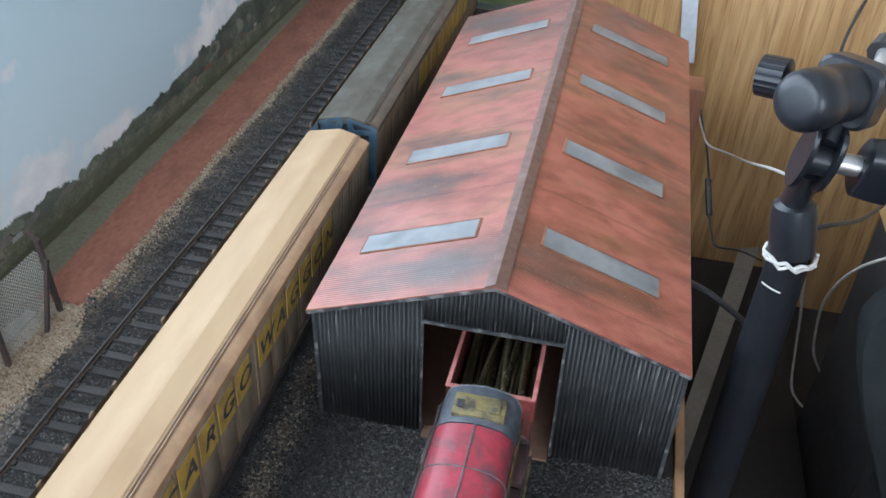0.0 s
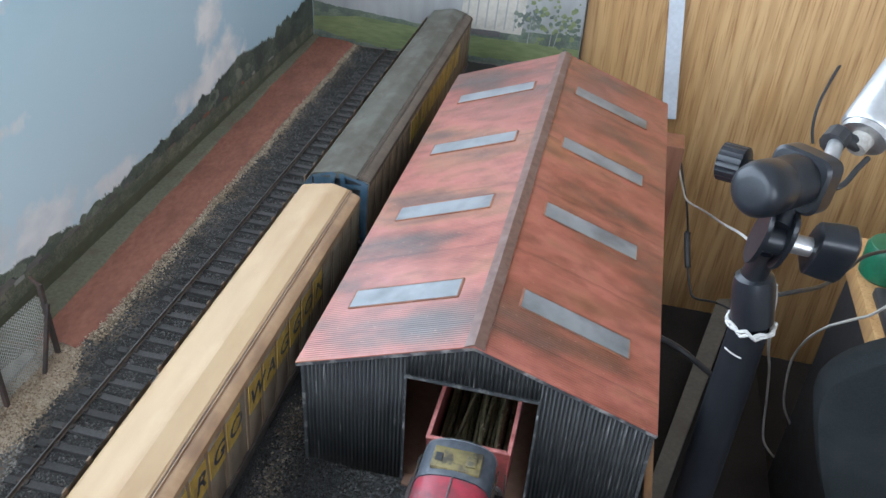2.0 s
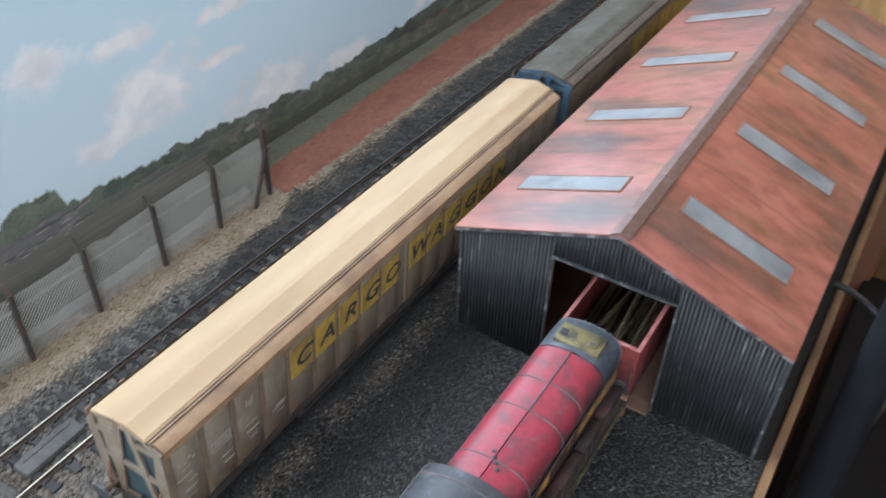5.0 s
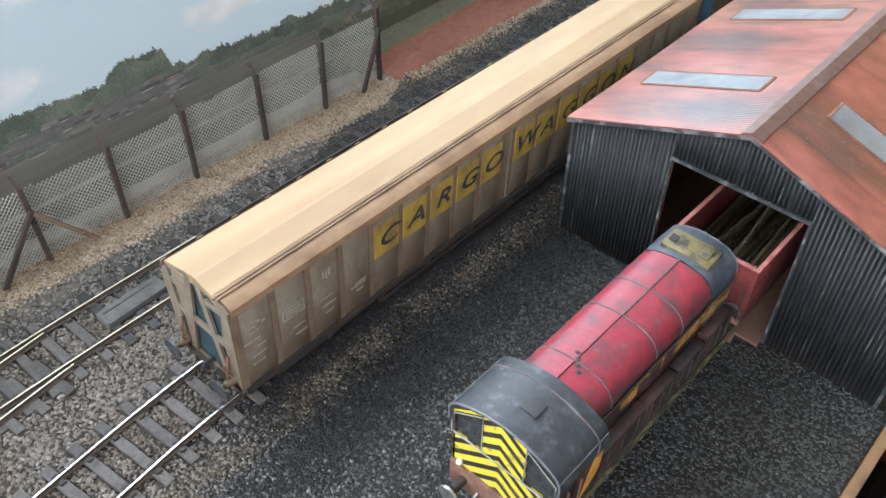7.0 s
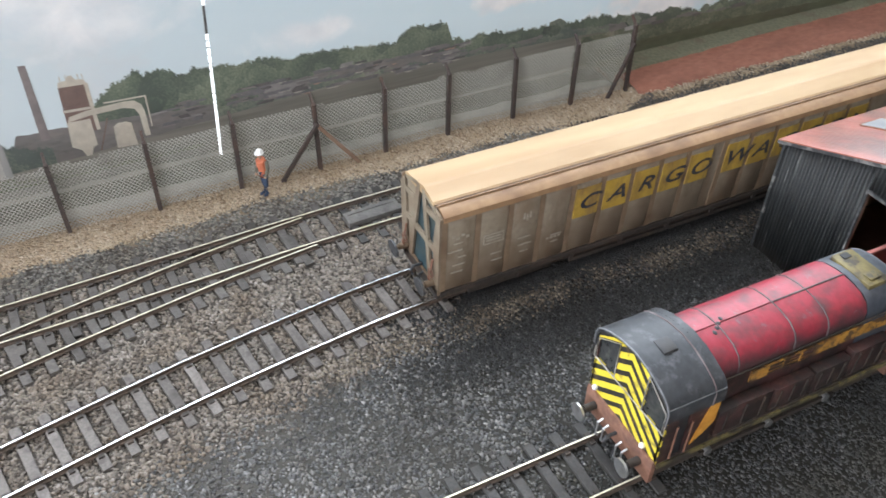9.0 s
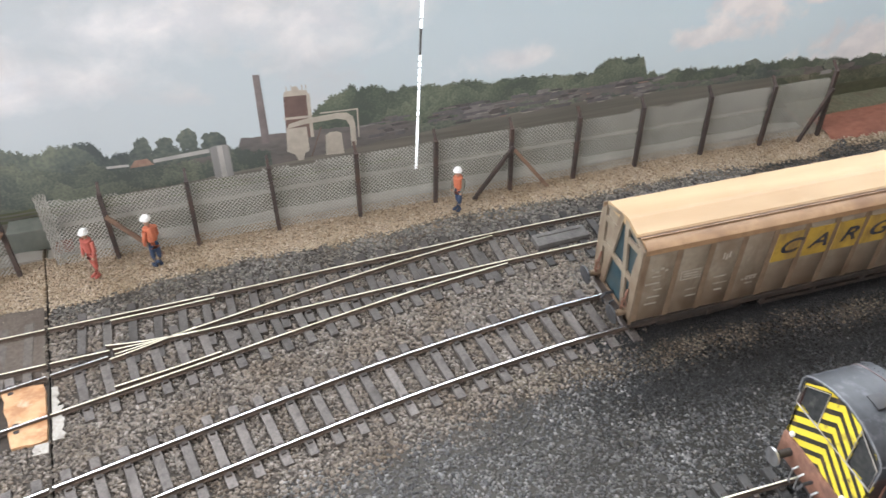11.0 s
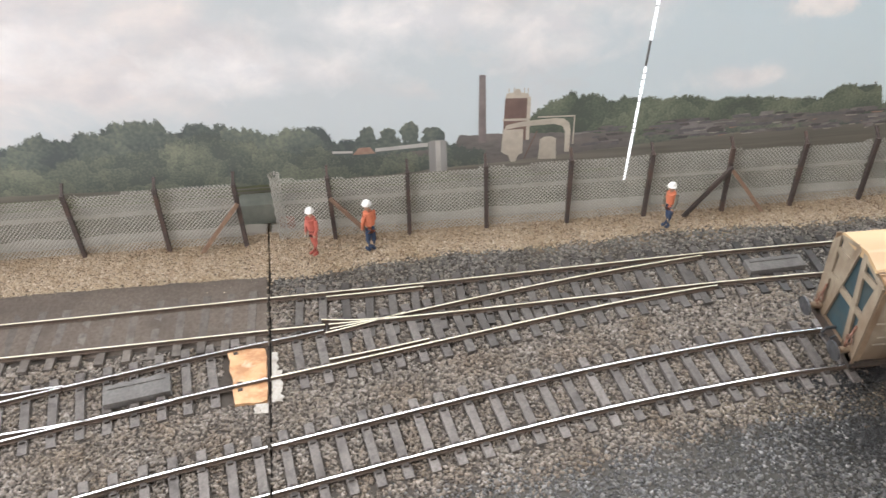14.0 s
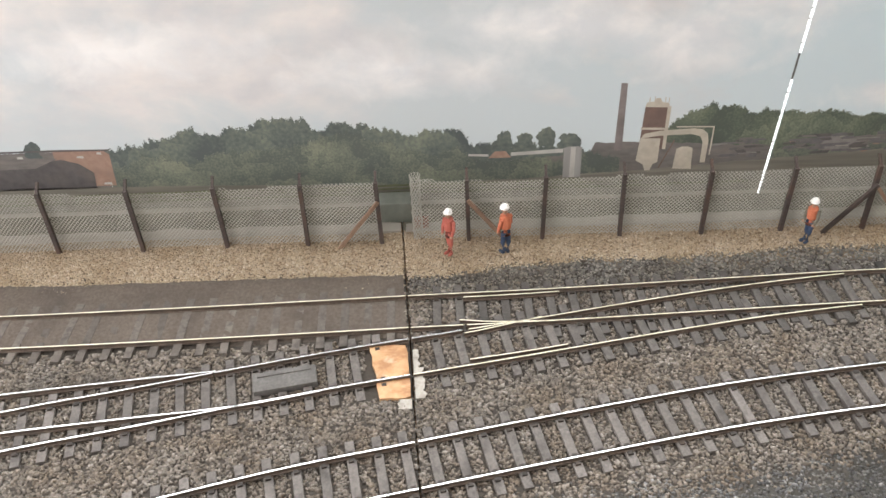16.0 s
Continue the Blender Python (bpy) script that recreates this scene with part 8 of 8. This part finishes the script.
    # cab end with two corner windows cut round by the striped plates
    def end_plate(pts, y, thick=0.0010):
        bm = bmesh.new()
        plate(bm, [(xc + x, y, z) for x, z in pts], (0, 1, 0), thick)
        return bm
    yb = Y(0.0)
    for i, pts in enumerate((
            [(-0.0292, 0.0325), (0.0292, 0.0325), (0.0292, 0.0575), (-0.0292, 0.0575)],
            [(-0.0118, 0.0575), (0.0118, 0.0575), (0.0118, 0.0860), (0.0, 0.0878), (-0.0118, 0.0860)],
            [(-0.0292, 0.0575), (-0.0282, 0.0575), (-0.0282, 0.0720), (-0.0118, 0.0830), (-0.0118, 0.0860), (-0.0190, 0.0838), (-0.0255, 0.0808), (-0.0292, 0.0755)],
            [(0.0292, 0.0575), (0.0282, 0.0575), (0.0282, 0.0720), (0.0118, 0.0830), (0.0118, 0.0860), (0.0190, 0.0838), (0.0255, 0.0808), (0.0292, 0.0755)])):
        part("end_plate", end_plate(pts, yb + 0.0001 * i), WASP, ob, "yellow and black chevron-striped end plate")
    for k in (-1, 1):
        part("end_window", end_plate([(k * 0.0118, 0.0575), (k * 0.0282, 0.0575), (k * 0.0282, 0.0720), (k * 0.0118, 0.0835)], yb + 0.0007, 0.0003), GLASS, ob, "grimy dark end window")
    bm = bmesh.new()
    box(bm, xc - 0.026, xc + 0.026, Y(0.006), Y(0.032), 0.0330, 0.0500)
    part("cab_desk", bm, UNDER, ob)
    bm = bmesh.new()
    pts = [(-0.0292, 0.0572), (0.0, 0.0575), (0.0292, 0.0572), (0.0294, 0.0740)]
    tube(bm, [(xc + x, yb - 0.0006, z) for x, z in pts], 0.00035, 6)
    tube(bm, [(xc - 0.0294, yb - 0.0006, 0.0572), (xc - 0.0294, yb - 0.0006, 0.0745)], 0.00045, 6)
    for k in (-1, 1):
        ring = [(k * 0.0118, 0.0578), (k * 0.0280, 0.0578), (k * 0.0280, 0.0718), (k * 0.0118, 0.0826), (k * 0.0118, 0.0578)]
        tube(bm, [(xc + x, yb - 0.0006, z) for x, z in ring], 0.00035, 6)
    part("end_beading", bm, PALE_MARK, ob, "white painted beading")
    for x in (-0.0235, 0.0190):
        bm = bmesh.new()
        ball(bm, (xc + x, yb - 0.0012, 0.0375), 0.0017)
        part("lamp", bm, WHITE, ob)
    bm = bmesh.new()
    ball(bm, (xc + 0.0288, Y(0.0345), 0.0700), 0.0010, seg=8, rings=6)
    part("whistle", bm, WHITE, ob)


shunter(0.0068, 0.2155)


# ---- open wagon with its load of old rails ----
def open_wagon(xc, y0, y1):
    ob = thing("open_wagon", "red open wagon loaded with lengths of old rail", "railway wagon", (xc, (y0 + y1) / 2, 0.004))
    for x in (-0.0252, 0.0252):
        part("side_wall", shape(box, xc + x - 0.0008, xc + x + 0.0008, y0, y1, 0.020, 0.0600), WAGON_RED, ob)
        part("side_rim", shape(box, xc + x - 0.0013, xc + x + 0.0013, y0 - 0.0004, y1 + 0.0004, 0.0601, 0.0616, bevel=0.0003), WAGON_RIM, ob, "worn pinkish rim")
    for y in (y0 + 0.0008, y1 - 0.0008):
        part("end_wall", shape(box, xc - 0.0243, xc + 0.0243, y - 0.0008, y + 0.0008, 0.020, 0.0600), WAGON_RED, ob)
        part("end_rim", shape(box, xc - 0.0238, xc + 0.0238, y - 0.0013, y + 0.0013, 0.0601, 0.0615, bevel=0.0003), WAGON_RIM, ob)
    part("floor", shape(box, xc - 0.0243, xc + 0.0243, y0 + 0.002, y1 - 0.002, 0.019, 0.022), UNDER, ob)
    bm = bmesh.new()
    box(bm, xc - 0.020, xc + 0.020, y0 + 0.004, y1 - 0.004, 0.012, 0.0188)
    part("underframe", bm, UNDER, ob)
    for y in (y0 + 0.04, y1 - 0.04):
        part("wheelset", shape(wheelset, xc, y), UNDER, ob)
    for s, y in ((-1, y0), (1, y1)):
        buffer_pair(ob, xc, y, s, 0.0265, 0.0200, WAGON_RED)
    rnd = random.Random(9)
    for i in range(22):
        x = -0.021 + 0.042 * (i % 11) / 10 + rnd.uniform(-0.0012, 0.0012)
        z = 0.0245 + 0.0065 * (i // 11) + rnd.uniform(0, 0.001)
        tilt = rnd.gauss(0, 0.02)
        length = (y1 - y0) - 0.012 - rnd.uniform(0, 0.03)
        a = y0 + 0.005 + rnd.uniform(0, 0.006)
        bm = bmesh.new()
        rail(bm, [Vector((xc + x + tilt * t * length, a + length * t, z + 0.004 * t * (i % 3))) for t in (0, 0.5, 1)], 0.0042, 0.0018)
        tagged(solo("rail_length", bm, [LOAD, LOAD], "length of old dull brown rail in the open wagon", "rail", group="rail load"))
    for x0, x1, z in ((-0.012, 0.004, 0.0390), (0.006, -0.008, 0.0430), (0.016, 0.010, 0.0400)):
        bm = bmesh.new()
        rail(bm, [Vector((xc + x0, y0 + 0.006, z)), Vector((xc + x1, y1 - 0.03, z + 0.004))], 0.0042, 0.0018)
        solo("rail_length", bm, [LOAD, LOAD], "length of old dull brown rail in the open wagon", "rail", group="rail load")


    # white flecks added to stand for bright specks among the rails
    for x, y, z in ((0.004, 0.432, 0.0445), (0.016, 0.424, 0.0420), (0.0105, 0.415, 0.0400), (0.0125, 0.4075, 0.0360), (-0.004, 0.412, 0.0420)):
        bm = bmesh.new()
        box(bm, xc + x - 0.0012, xc + x + 0.0012, y - 0.0006, y + 0.0006, z, z + 0.0006)
        box(bm, xc + x - 0.0004, xc + x + 0.0004, y - 0.0005, y + 0.0005, z - 0.0022, z)
        solo("rail_tag", bm, WHITE, "tiny white fleck added for a bright speck on the rail load", "tag", group="rail tags")


open_wagon(0.0075, 0.4005, 0.600)


# ---- oak panels, microphone stand, lamp and clutter beyond the board ----
for x0, x1, z1 in ((0.008, 0.1170, 0.9), (0.1175, 0.95, 0.9)):
    solo("oak_panel", shape(box, x0, x1, 1.166, 1.184, -0.72, z1), OAK, "upright oak-veneered panel standing behind the layout", "wood panel")
solo("white_strip", shape(bar, (0.1405, 1.160, -0.046), (0.1020, 1.160, 0.24), 0.006, 0.0195), STRIP_WHITE, "narrow white painted strip between the oak panels", "strip")
solo("red_brown_upright", shape(box, 0.130, 0.157, 1.02, 1.06, -0.72, -0.020, bevel=0.002), DARK_WOOD, "red-brown wooden upright beside the baseboard", "post")
solo("low_platform", shape(box, 0.14, 0.95, -0.9, 1.155, -0.74, -0.72), SHADE_FLOOR, "near-black platform added where the low floor lies in shade", "platform")
bm = bmesh.new()
plate(bm, [(0.1546, 0.6298, -0.25), (0.1732, 0.6346, -0.25), (0.2766, 1.0519, -0.25), (0.2502, 1.0432, -0.25)], (0, 0, -1), 0.018)
solo("grey_board", bm, GREY_STRIP, "grey painted board leaning in the shade", "board")
# two boxes added only to fill the shaded corner with darkness
solo("grey_board_box", shape(box, 0.15, 0.300, 0.55, 1.035, -0.719, -0.2685, bevel=0.003), SHADE_FLOOR, "dark box added to stand for the shade under the grey board", "box")
solo("storage_box", shape(box, 0.302, 0.9, 0.60, 1.035, -0.719, -0.325, bevel=0.003), SHADE_FLOOR, "dark low box added to stand for the shade by the desk", "box")


def mic_stand():
    ob = thing("mic_stand", "black microphone stand with clamp knobs and a rounded boom head", "camera stand", (0.157, 0.462, -0.72))
    tie = Vector((0.157, 0.462, 0.148))
    top = Vector((0.151, 0.464, 0.178))
    pivot = Vector((0.1466, 0.4350, 0.2195))
    cap = Vector((0.1304, 0.4145, 0.2572))
    block = Vector((0.1538, 0.4455, 0.2501))
    wing = Vector((0.1756, 0.4369, 0.2163))
    knob = Vector((0.1209, 0.4493, 0.2508))
    part("column", shape(tube, [(0.157, 0.462, -0.66), (0.157, 0.462, 0.05), tie - Vector((0, 0, 0.004))], [0.0135, 0.0125, 0.0112], 24), MATT_TUBE, ob)
    part("clutch_sleeve", shape(tube, [tie - Vector((0, 0, 0.005)), tie, tie.lerp(top, 0.75), tie.lerp(top, 0.95), top + (top - tie) * 0.03], [0.0112, 0.0122, 0.0120, 0.0108, 0.0078], 24), RUBBER, ob)
    part("inner_tube", shape(tube, [top, top.lerp(pivot, 0.45), top.lerp(pivot, 0.8)], [0.0074, 0.0070, 0.0064], 20), RUBBER, ob)
    # two tall cheeks of the tilting clamp with a domed core between them
    ub = (wing - pivot).normalized()
    rise = block - top
    rise = (rise - ub * rise.dot(ub)).normalized()
    side = ub.cross(rise).normalized()
    for s in (-1, 1):
        bm = bmesh.new()
        c = pivot + ub * 0.0062 * s
        ring = []
        for k in range(28):
            a = 2 * math.pi * k / 28
            ring.append(c + rise * (0.0185 * math.cos(a)) + side * (0.0100 * math.copysign(abs(math.sin(a)) ** 0.8, math.sin(a))))
        plate(bm, [p - ub * 0.0013 for p in ring], ub, 0.0026)
        bmesh.ops.bevel(bm, geom=list(bm.edges), offset=0.0005, segments=1, affect="EDGES")
        part("clamp_cheek", bm, RUBBER, ob)
    part("clamp_core", shape(tube, [pivot - ub * 0.0048, pivot + ub * 0.0048], 0.0078, 20), RUBBER, ob)
    part("spindle", shape(tube, [pivot + ub * 0.0076, wing - ub * 0.008], 0.0052, 16), STEEL, ob, "bright steel spindle")
    # big wing knob, deeper at its rounded ends
    bm = bmesh.new()
    rings = []
    for d, f in ((-0.0095, 0.80), (-0.0086, 0.90), (0.0, 0.98), (0.0078, 1.0), (0.0096, 0.90)):
        ring = []
        for k in range(32):
            a = 2 * math.pi * k / 32
            ca, sa = math.cos(a), math.sin(a)
            ring.append(bm.verts.new(wing + ub * d + rise * (0.0162 * f * math.copysign(abs(ca) ** 0.6, ca)) + side * (0.0100 * f * math.copysign(abs(sa) ** 0.6, sa))))
        rings.append(ring)
    for p, q in zip(rings, rings[1:]):
        for k in range(32):
            bm.faces.new((p[k], p[(k + 1) % 32], q[(k + 1) % 32], q[k]))
    bm.faces.new(rings[0][::-1]), bm.faces.new(rings[-1])
    part("wing_knob", bm, RUBBER, ob, "large black locking knob")
    # boom tube with a smooth cap, held in a rounded block
    ax = (block - cap).normalized()
    part("head_cap", shape(tube, [cap - ax * 0.0095, cap - ax * 0.0092, cap - ax * 0.0078, cap - ax * 0.0045, cap, cap + ax * 0.010, cap + ax * 0.012], [0.0066, 0.0090, 0.0113, 0.0132, 0.0138, 0.0136, 0.0128], 32), RUBBER, ob, "smooth rounded black cap")
    part("boom_tube", shape(tube, [cap + ax * 0.0115, cap + ax * 0.020, cap + ax * 0.021, block], [0.0127, 0.0127, 0.0133, 0.0133], 28), RUBBER, ob)
    _, hu, hw = frame_axes(ax)
    bm = bmesh.new()
    rings = []
    for d, f in ((-0.0075, 0.90), (-0.0060, 1.0), (0.0060, 1.0), (0.0075, 0.90)):
        ring = []
        for k in range(36):
            a = 2 * math.pi * k / 36
            ca, sa = math.cos(a), math.sin(a)
            ring.append(bm.verts.new(block + ax * d + hu * (0.0158 * f * math.copysign(abs(ca) ** 0.42, ca)) + hw * (0.0150 * f * math.copysign(abs(sa) ** 0.42, sa))))
        rings.append(ring)
    for p, q in zip(rings, rings[1:]):
        for k in range(36):
            bm.faces.new((p[k], p[(k + 1) % 36], q[(k + 1) % 36], q[k]))
    bm.faces.new(rings[0][::-1]), bm.faces.new(rings[-1])
    part("head_block", bm, RUBBER, ob)
    part("neck", shape(tube, [block - hw * 0.010, pivot + rise * 0.010], [0.0062, 0.0058], 16), RUBBER, ob)
    foot = Vector((0.1511, 0.4349, 0.2539))
    kd, ku, kw = frame_axes(foot - knob)
    bm = bmesh.new()
    seg, rings = 44, []
    for d, f in ((-0.0066, 0.86), (-0.0060, 1.0), (0.0060, 1.0), (0.0066, 0.88)):
        rings.append([bm.verts.new(knob + kd * d + (ku * math.cos(2 * math.pi * k / seg) + kw * math.sin(2 * math.pi * k / seg)) * 0.0098 * f * (1.0 if k % 2 else 0.955)) for k in range(seg)])
    for p, q in zip(rings, rings[1:]):
        for k in range(seg):
            bm.faces.new((p[k], q[k], q[(k + 1) % seg], p[(k + 1) % seg]))
    bm.faces.new(rings[0]), bm.faces.new(rings[-1][::-1])
    part("ribbed_knob", bm, RUBBER, ob, "ribbed black tightening knob")
    part("knob_stem", shape(tube, [knob + kd * 0.0062, foot - kd * 0.008], 0.0046, 14), RUBBER, ob)
    arm_end = Vector((0.1735, 0.4800, 0.2610))
    part("arm", shape(tube, [block + hu * 0.010, arm_end], 0.0040, 14), STEEL, ob, "steel arm to the lamp")
    part("arm_nut", shape(tube, [block.lerp(arm_end, 0.78), block.lerp(arm_end, 1.0)], 0.0066, 10), BLACK, ob)
    hub = Vector((0.157, 0.462, -0.40))
    for foot in ((0.315, 0.70, -0.7195), (0.335, 0.32, -0.7195), (0.160, 0.760, -0.7195)):
        part("leg", shape(tube, [hub, hub + (Vector(foot) - hub) * 0.5, foot], [0.0120, 0.0125, 0.011], 14), RUBBER, ob)
    # flex twisted round the sleeve
    bm = bmesh.new()
    for lift, turn in ((0.0, 0.0), (0.0018, 1.6)):
        loop = [tie + Vector((0, 0, -0.0035 + lift + 0.0011 * math.sin(k * 1.35 + turn))) + Vector((math.cos(2 * math.pi * k / 40), math.sin(2 * math.pi * k / 40), 0)) * (0.0132 + 0.0007 * math.sin(k * 1.9 + turn)) for k in range(41)]
        tube(bm, loop, 0.0011, 8)
    solo("wire_tie", bm, CORD_WHITE, "white flex wound round the stand's sleeve", "cable")
    bm = bmesh.new()
    tube(bm, [tie + Vector((0.0122 * math.cos(a), 0.0122 * math.sin(a), -0.021 + 0.0012 * math.sin(2 * a))) for a in [3.6 + 0.14 * k for k in range(8)]], 0.0005, 6)
    solo("wire_end", bm, CORD_WHITE, "short end of white wire on the column", "cable")
    return arm_end, tie


arm_end, tie = mic_stand()

lamp_ob = thing("spot_lamp", "brushed silver cylinder lamp on the microphone stand", "lamp", arm_end)
tip = Vector((0.1868, 0.4860, 0.2575))
far = Vector((0.2360, 0.5690, 0.3150))
ax = (far - tip).normalized()
part("housing", shape(tube, [tip + ax * 0.004, tip + ax * 0.0065, tip + ax * 0.100, tip + ax * 0.103], [0.0132, 0.0148, 0.0148, 0.0140], 32), SILVER, lamp_ob, "brushed silver housing")
part("rim", shape(tube, [tip + ax * 0.0006, tip + ax * 0.0038], [0.0122, 0.0128], 32), STEEL, lamp_ob, "bright rim")
part("socket", shape(tube, [tip - ax * 0.007, tip + ax * 0.001], [0.0050, 0.0062], 20), PALE_MARK, lamp_ob, "white lamp socket")
part("bracket", shape(tube, [arm_end, tip - ax * 0.004], 0.0040, 12), BLACK, lamp_ob)


def smooth_path(points, k=8):
    p = [Vector(q) for q in points]
    p = [2 * p[0] - p[1]] + p + [2 * p[-1] - p[-2]]
    out = []
    for i in range(1, len(p) - 2):
        for j in range(k):
            t = j / k
            a, b, c, d = p[i - 1:i + 3]
            out.append(0.5 * (2 * b + (c - a) * t + (2 * a - 5 * b + 4 * c - d) * t * t + (3 * b - a - 3 * c + d) * t ** 3))
    out.append(p[-2])
    return out


def cable(name, label, mat, pts, r):
    solo(name, shape(tube, smooth_path(pts), r, 8), mat, label, "cable")


cable("lamp_cable", "short black cable looped under the silver lamp", CORD_BLACK,
      [(0.1719, 0.4723, 0.2446), (0.1714, 0.4653, 0.2415), (0.1742, 0.4615, 0.2400), (0.1793, 0.4633, 0.2420), (0.1848, 0.4702, 0.2480), (0.1899, 0.4761, 0.2522)], 0.0016)
cable("white_flex", "thin white flex hanging from the wall strip to the stand", CORD_WHITE,
      [(0.1449, 1.2052, -0.0541), (0.1516, 1.1919, -0.0584), (0.1588, 1.1651, -0.0798), (0.1643, 1.1138, -0.0926), (0.1672, 1.0291, -0.0807), (0.1691, 0.9695, -0.0639), (0.1770, 0.8678, -0.0169), (0.1767, 0.7497, 0.0408), (0.1724, 0.6426, 0.0969), (0.1656, 0.5529, 0.1424), (0.1622, 0.5070, 0.1634)], 0.0012)
cable("black_lead", "black lead with an inline connector hanging by the wall", CORD_BLACK,
      [(0.1660, 1.1165, -0.0867), (0.1735, 1.0943, -0.1067), (0.1822, 1.0603, -0.1254), (0.1883, 1.0221, -0.1496), (0.1913, 0.9874, -0.1664), (0.1967, 0.9650, -0.1809), (0.2036, 0.9473, -0.1872), (0.2282, 0.9353, -0.1804), (0.2547, 0.9272, -0.1839)], 0.0015)
cable("inline_connector", "black inline plug on a lead", CORD_BLACK,
      [(0.1869, 1.0284, -0.1433), (0.1869, 1.0240, -0.1467), (0.1909, 0.9911, -0.1645), (0.1920, 0.9854, -0.1693)], 0.0042)
cable("black_lead", "black lead crossing the oak panel", CORD_BLACK,
      [(0.3251, 1.1252, -0.0368), (0.3209, 1.1337, -0.0195), (0.3211, 1.1448, 0.0076), (0.3295, 1.1587, 0.0384), (0.3405, 1.1731, 0.0689), (0.3433, 1.1829, 0.0883), (0.3521, 1.1944, 0.1129), (0.3641, 1.2085, 0.1446)], 0.0021)
cable("black_cable", "thick black cable looping out under the shed", CORD_BLACK,
      [(0.1193, 0.6135, 0.0049), (0.1335, 0.6107, 0.0035), (0.1480, 0.6059, 0.0002), (0.1643, 0.6065, -0.0114), (0.1837, 0.6129, -0.0307), (0.2019, 0.6243, -0.0592)], 0.0026)
cable("white_flex", "thin white flex looping down beside the stand", CORD_WHITE,
      [(0.1682, 0.4805, 0.1620), (0.1761, 0.4992, 0.1376), (0.1890, 0.5378, 0.0904), (0.2127, 0.6036, 0.0160), (0.2332, 0.6553, -0.0436), (0.2619, 0.7277, -0.1390), (0.2818, 0.7602, -0.2191), (0.2984, 0.7768, -0.2557), (0.3184, 0.7794, -0.2756), (0.3284, 0.7769, -0.2744), (0.3306, 0.7773, -0.2582), (0.3229, 0.7763, -0.2320), (0.3070, 0.7664, -0.2030), (0.2885, 0.7508, -0.1653), (0.2769, 0.7344, -0.1254), (0.2665, 0.7131, -0.0736), (0.2626, 0.6848, -0.0269), (0.2651, 0.6592, 0.0096), (0.2724, 0.6372, 0.0364), (0.2799, 0.6221, 0.0556), (0.2861, 0.6095, 0.0786)], 0.0012)
cable("black_lead", "black lead running from behind the stand to the desk", CORD_BLACK,
      [(0.1858, 0.5337, 0.1193), (0.2027, 0.5502, 0.1143), (0.2242, 0.5828, 0.0989), (0.2434, 0.6173, 0.0857), (0.2605, 0.6453, 0.0810), (0.2788, 0.6732, 0.0774), (0.3095, 0.7053, 0.0688)], 0.0016)

# padded chair back in the foreground shade
chair = thing("padded_chair", "black padded chair back beside the stand", "chair", (0.30, 0.42, -0.72))
bm = bmesh.new()
outline = spline([(0.33, -0.26), (0.272, -0.09), (0.229, 0.009), (0.211, 0.048), (0.195, 0.093), (0.191, 0.119), (0.199, 0.135), (0.211, 0.147), (0.228, 0.157), (0.26, 0.167), (0.31, 0.170), (0.38, 0.150), (0.44, 0.08), (0.46, -0.05), (0.44, -0.20), (0.40, -0.26)], 0.012)
mid = Vector((0.335, 0, -0.05))
rings = []
for depth, inset in ((0.030, 0.965), (0.022, 0.99), (0.010, 1.0), (0.002, 0.985), (0.0, 0.95), (-0.002, 0.90)):
    rings.append([bm.verts.new((mid.x + 0.014 + (p.x - mid.x) * inset, 0.45 + depth, mid.z - 0.006 + (p.y - mid.z) * inset)) for p in outline])
for a, b in zip(rings, rings[1:]):
    for k in range(len(a)):
        bm.faces.new((a[k], a[(k + 1) % len(a)], b[(k + 1) % len(a)], b[k]))
bm.faces.new(rings[0][::-1]), bm.faces.new(rings[-1])
part("backrest", bm, FABRIC, chair, "black padded backrest")
part("stem", shape(box, 0.335, 0.365, 0.46, 0.49, -0.7195, -0.24), BLACK, chair)

# desk corner with a green tub
desk = thing("desk", "light wooden desk corner beyond the stand", "desk", (0.5, 0.75, -0.72))
bm = bmesh.new()
box(bm, 0.293, 0.90, 0.56, 0.785, 0.012, 0.030, bevel=0.001)
part("desktop", bm, OAK, desk)
part("side_panel", shape(box, 0.305, 0.321, 0.592, 0.770, -0.7195, 0.0119), BLACK, desk, "black side panel under the desktop")
# added panel that keeps window light off the lower oak
part("front_panel", shape(box, 0.305, 0.895, 0.575, 0.591, -0.7195, 0.0119), BLACK, desk, "black panel added under the desktop to block light")
for x, y in ((0.47, 0.61), (0.47, 0.765), (0.88, 0.61), (0.88, 0.765)):
    part("leg", shape(box, x - 0.012, x + 0.012, y - 0.012, y + 0.012, -0.7195, 0.0119), BLACK, desk)
bm = bmesh.new()
tube(bm, [(0.315, 0.722, 0.0302), (0.315, 0.722, 0.033), (0.315, 0.722, 0.058), (0.315, 0.722, 0.063), (0.315, 0.722, 0.064)], [0.018, 0.0205, 0.0215, 0.019, 0.012], 24)
solo("green_tub", bm, GREEN_PLASTIC, "dark green plastic tub on the desk", "tub")
bm = bmesh.new()
box(bm, 0.300, 0.420, 0.625, 0.690, 0.0302, 0.040, bevel=0.003)
solo("black_adaptor", bm, BLACK, "flat black power unit on the desk", "power unit")
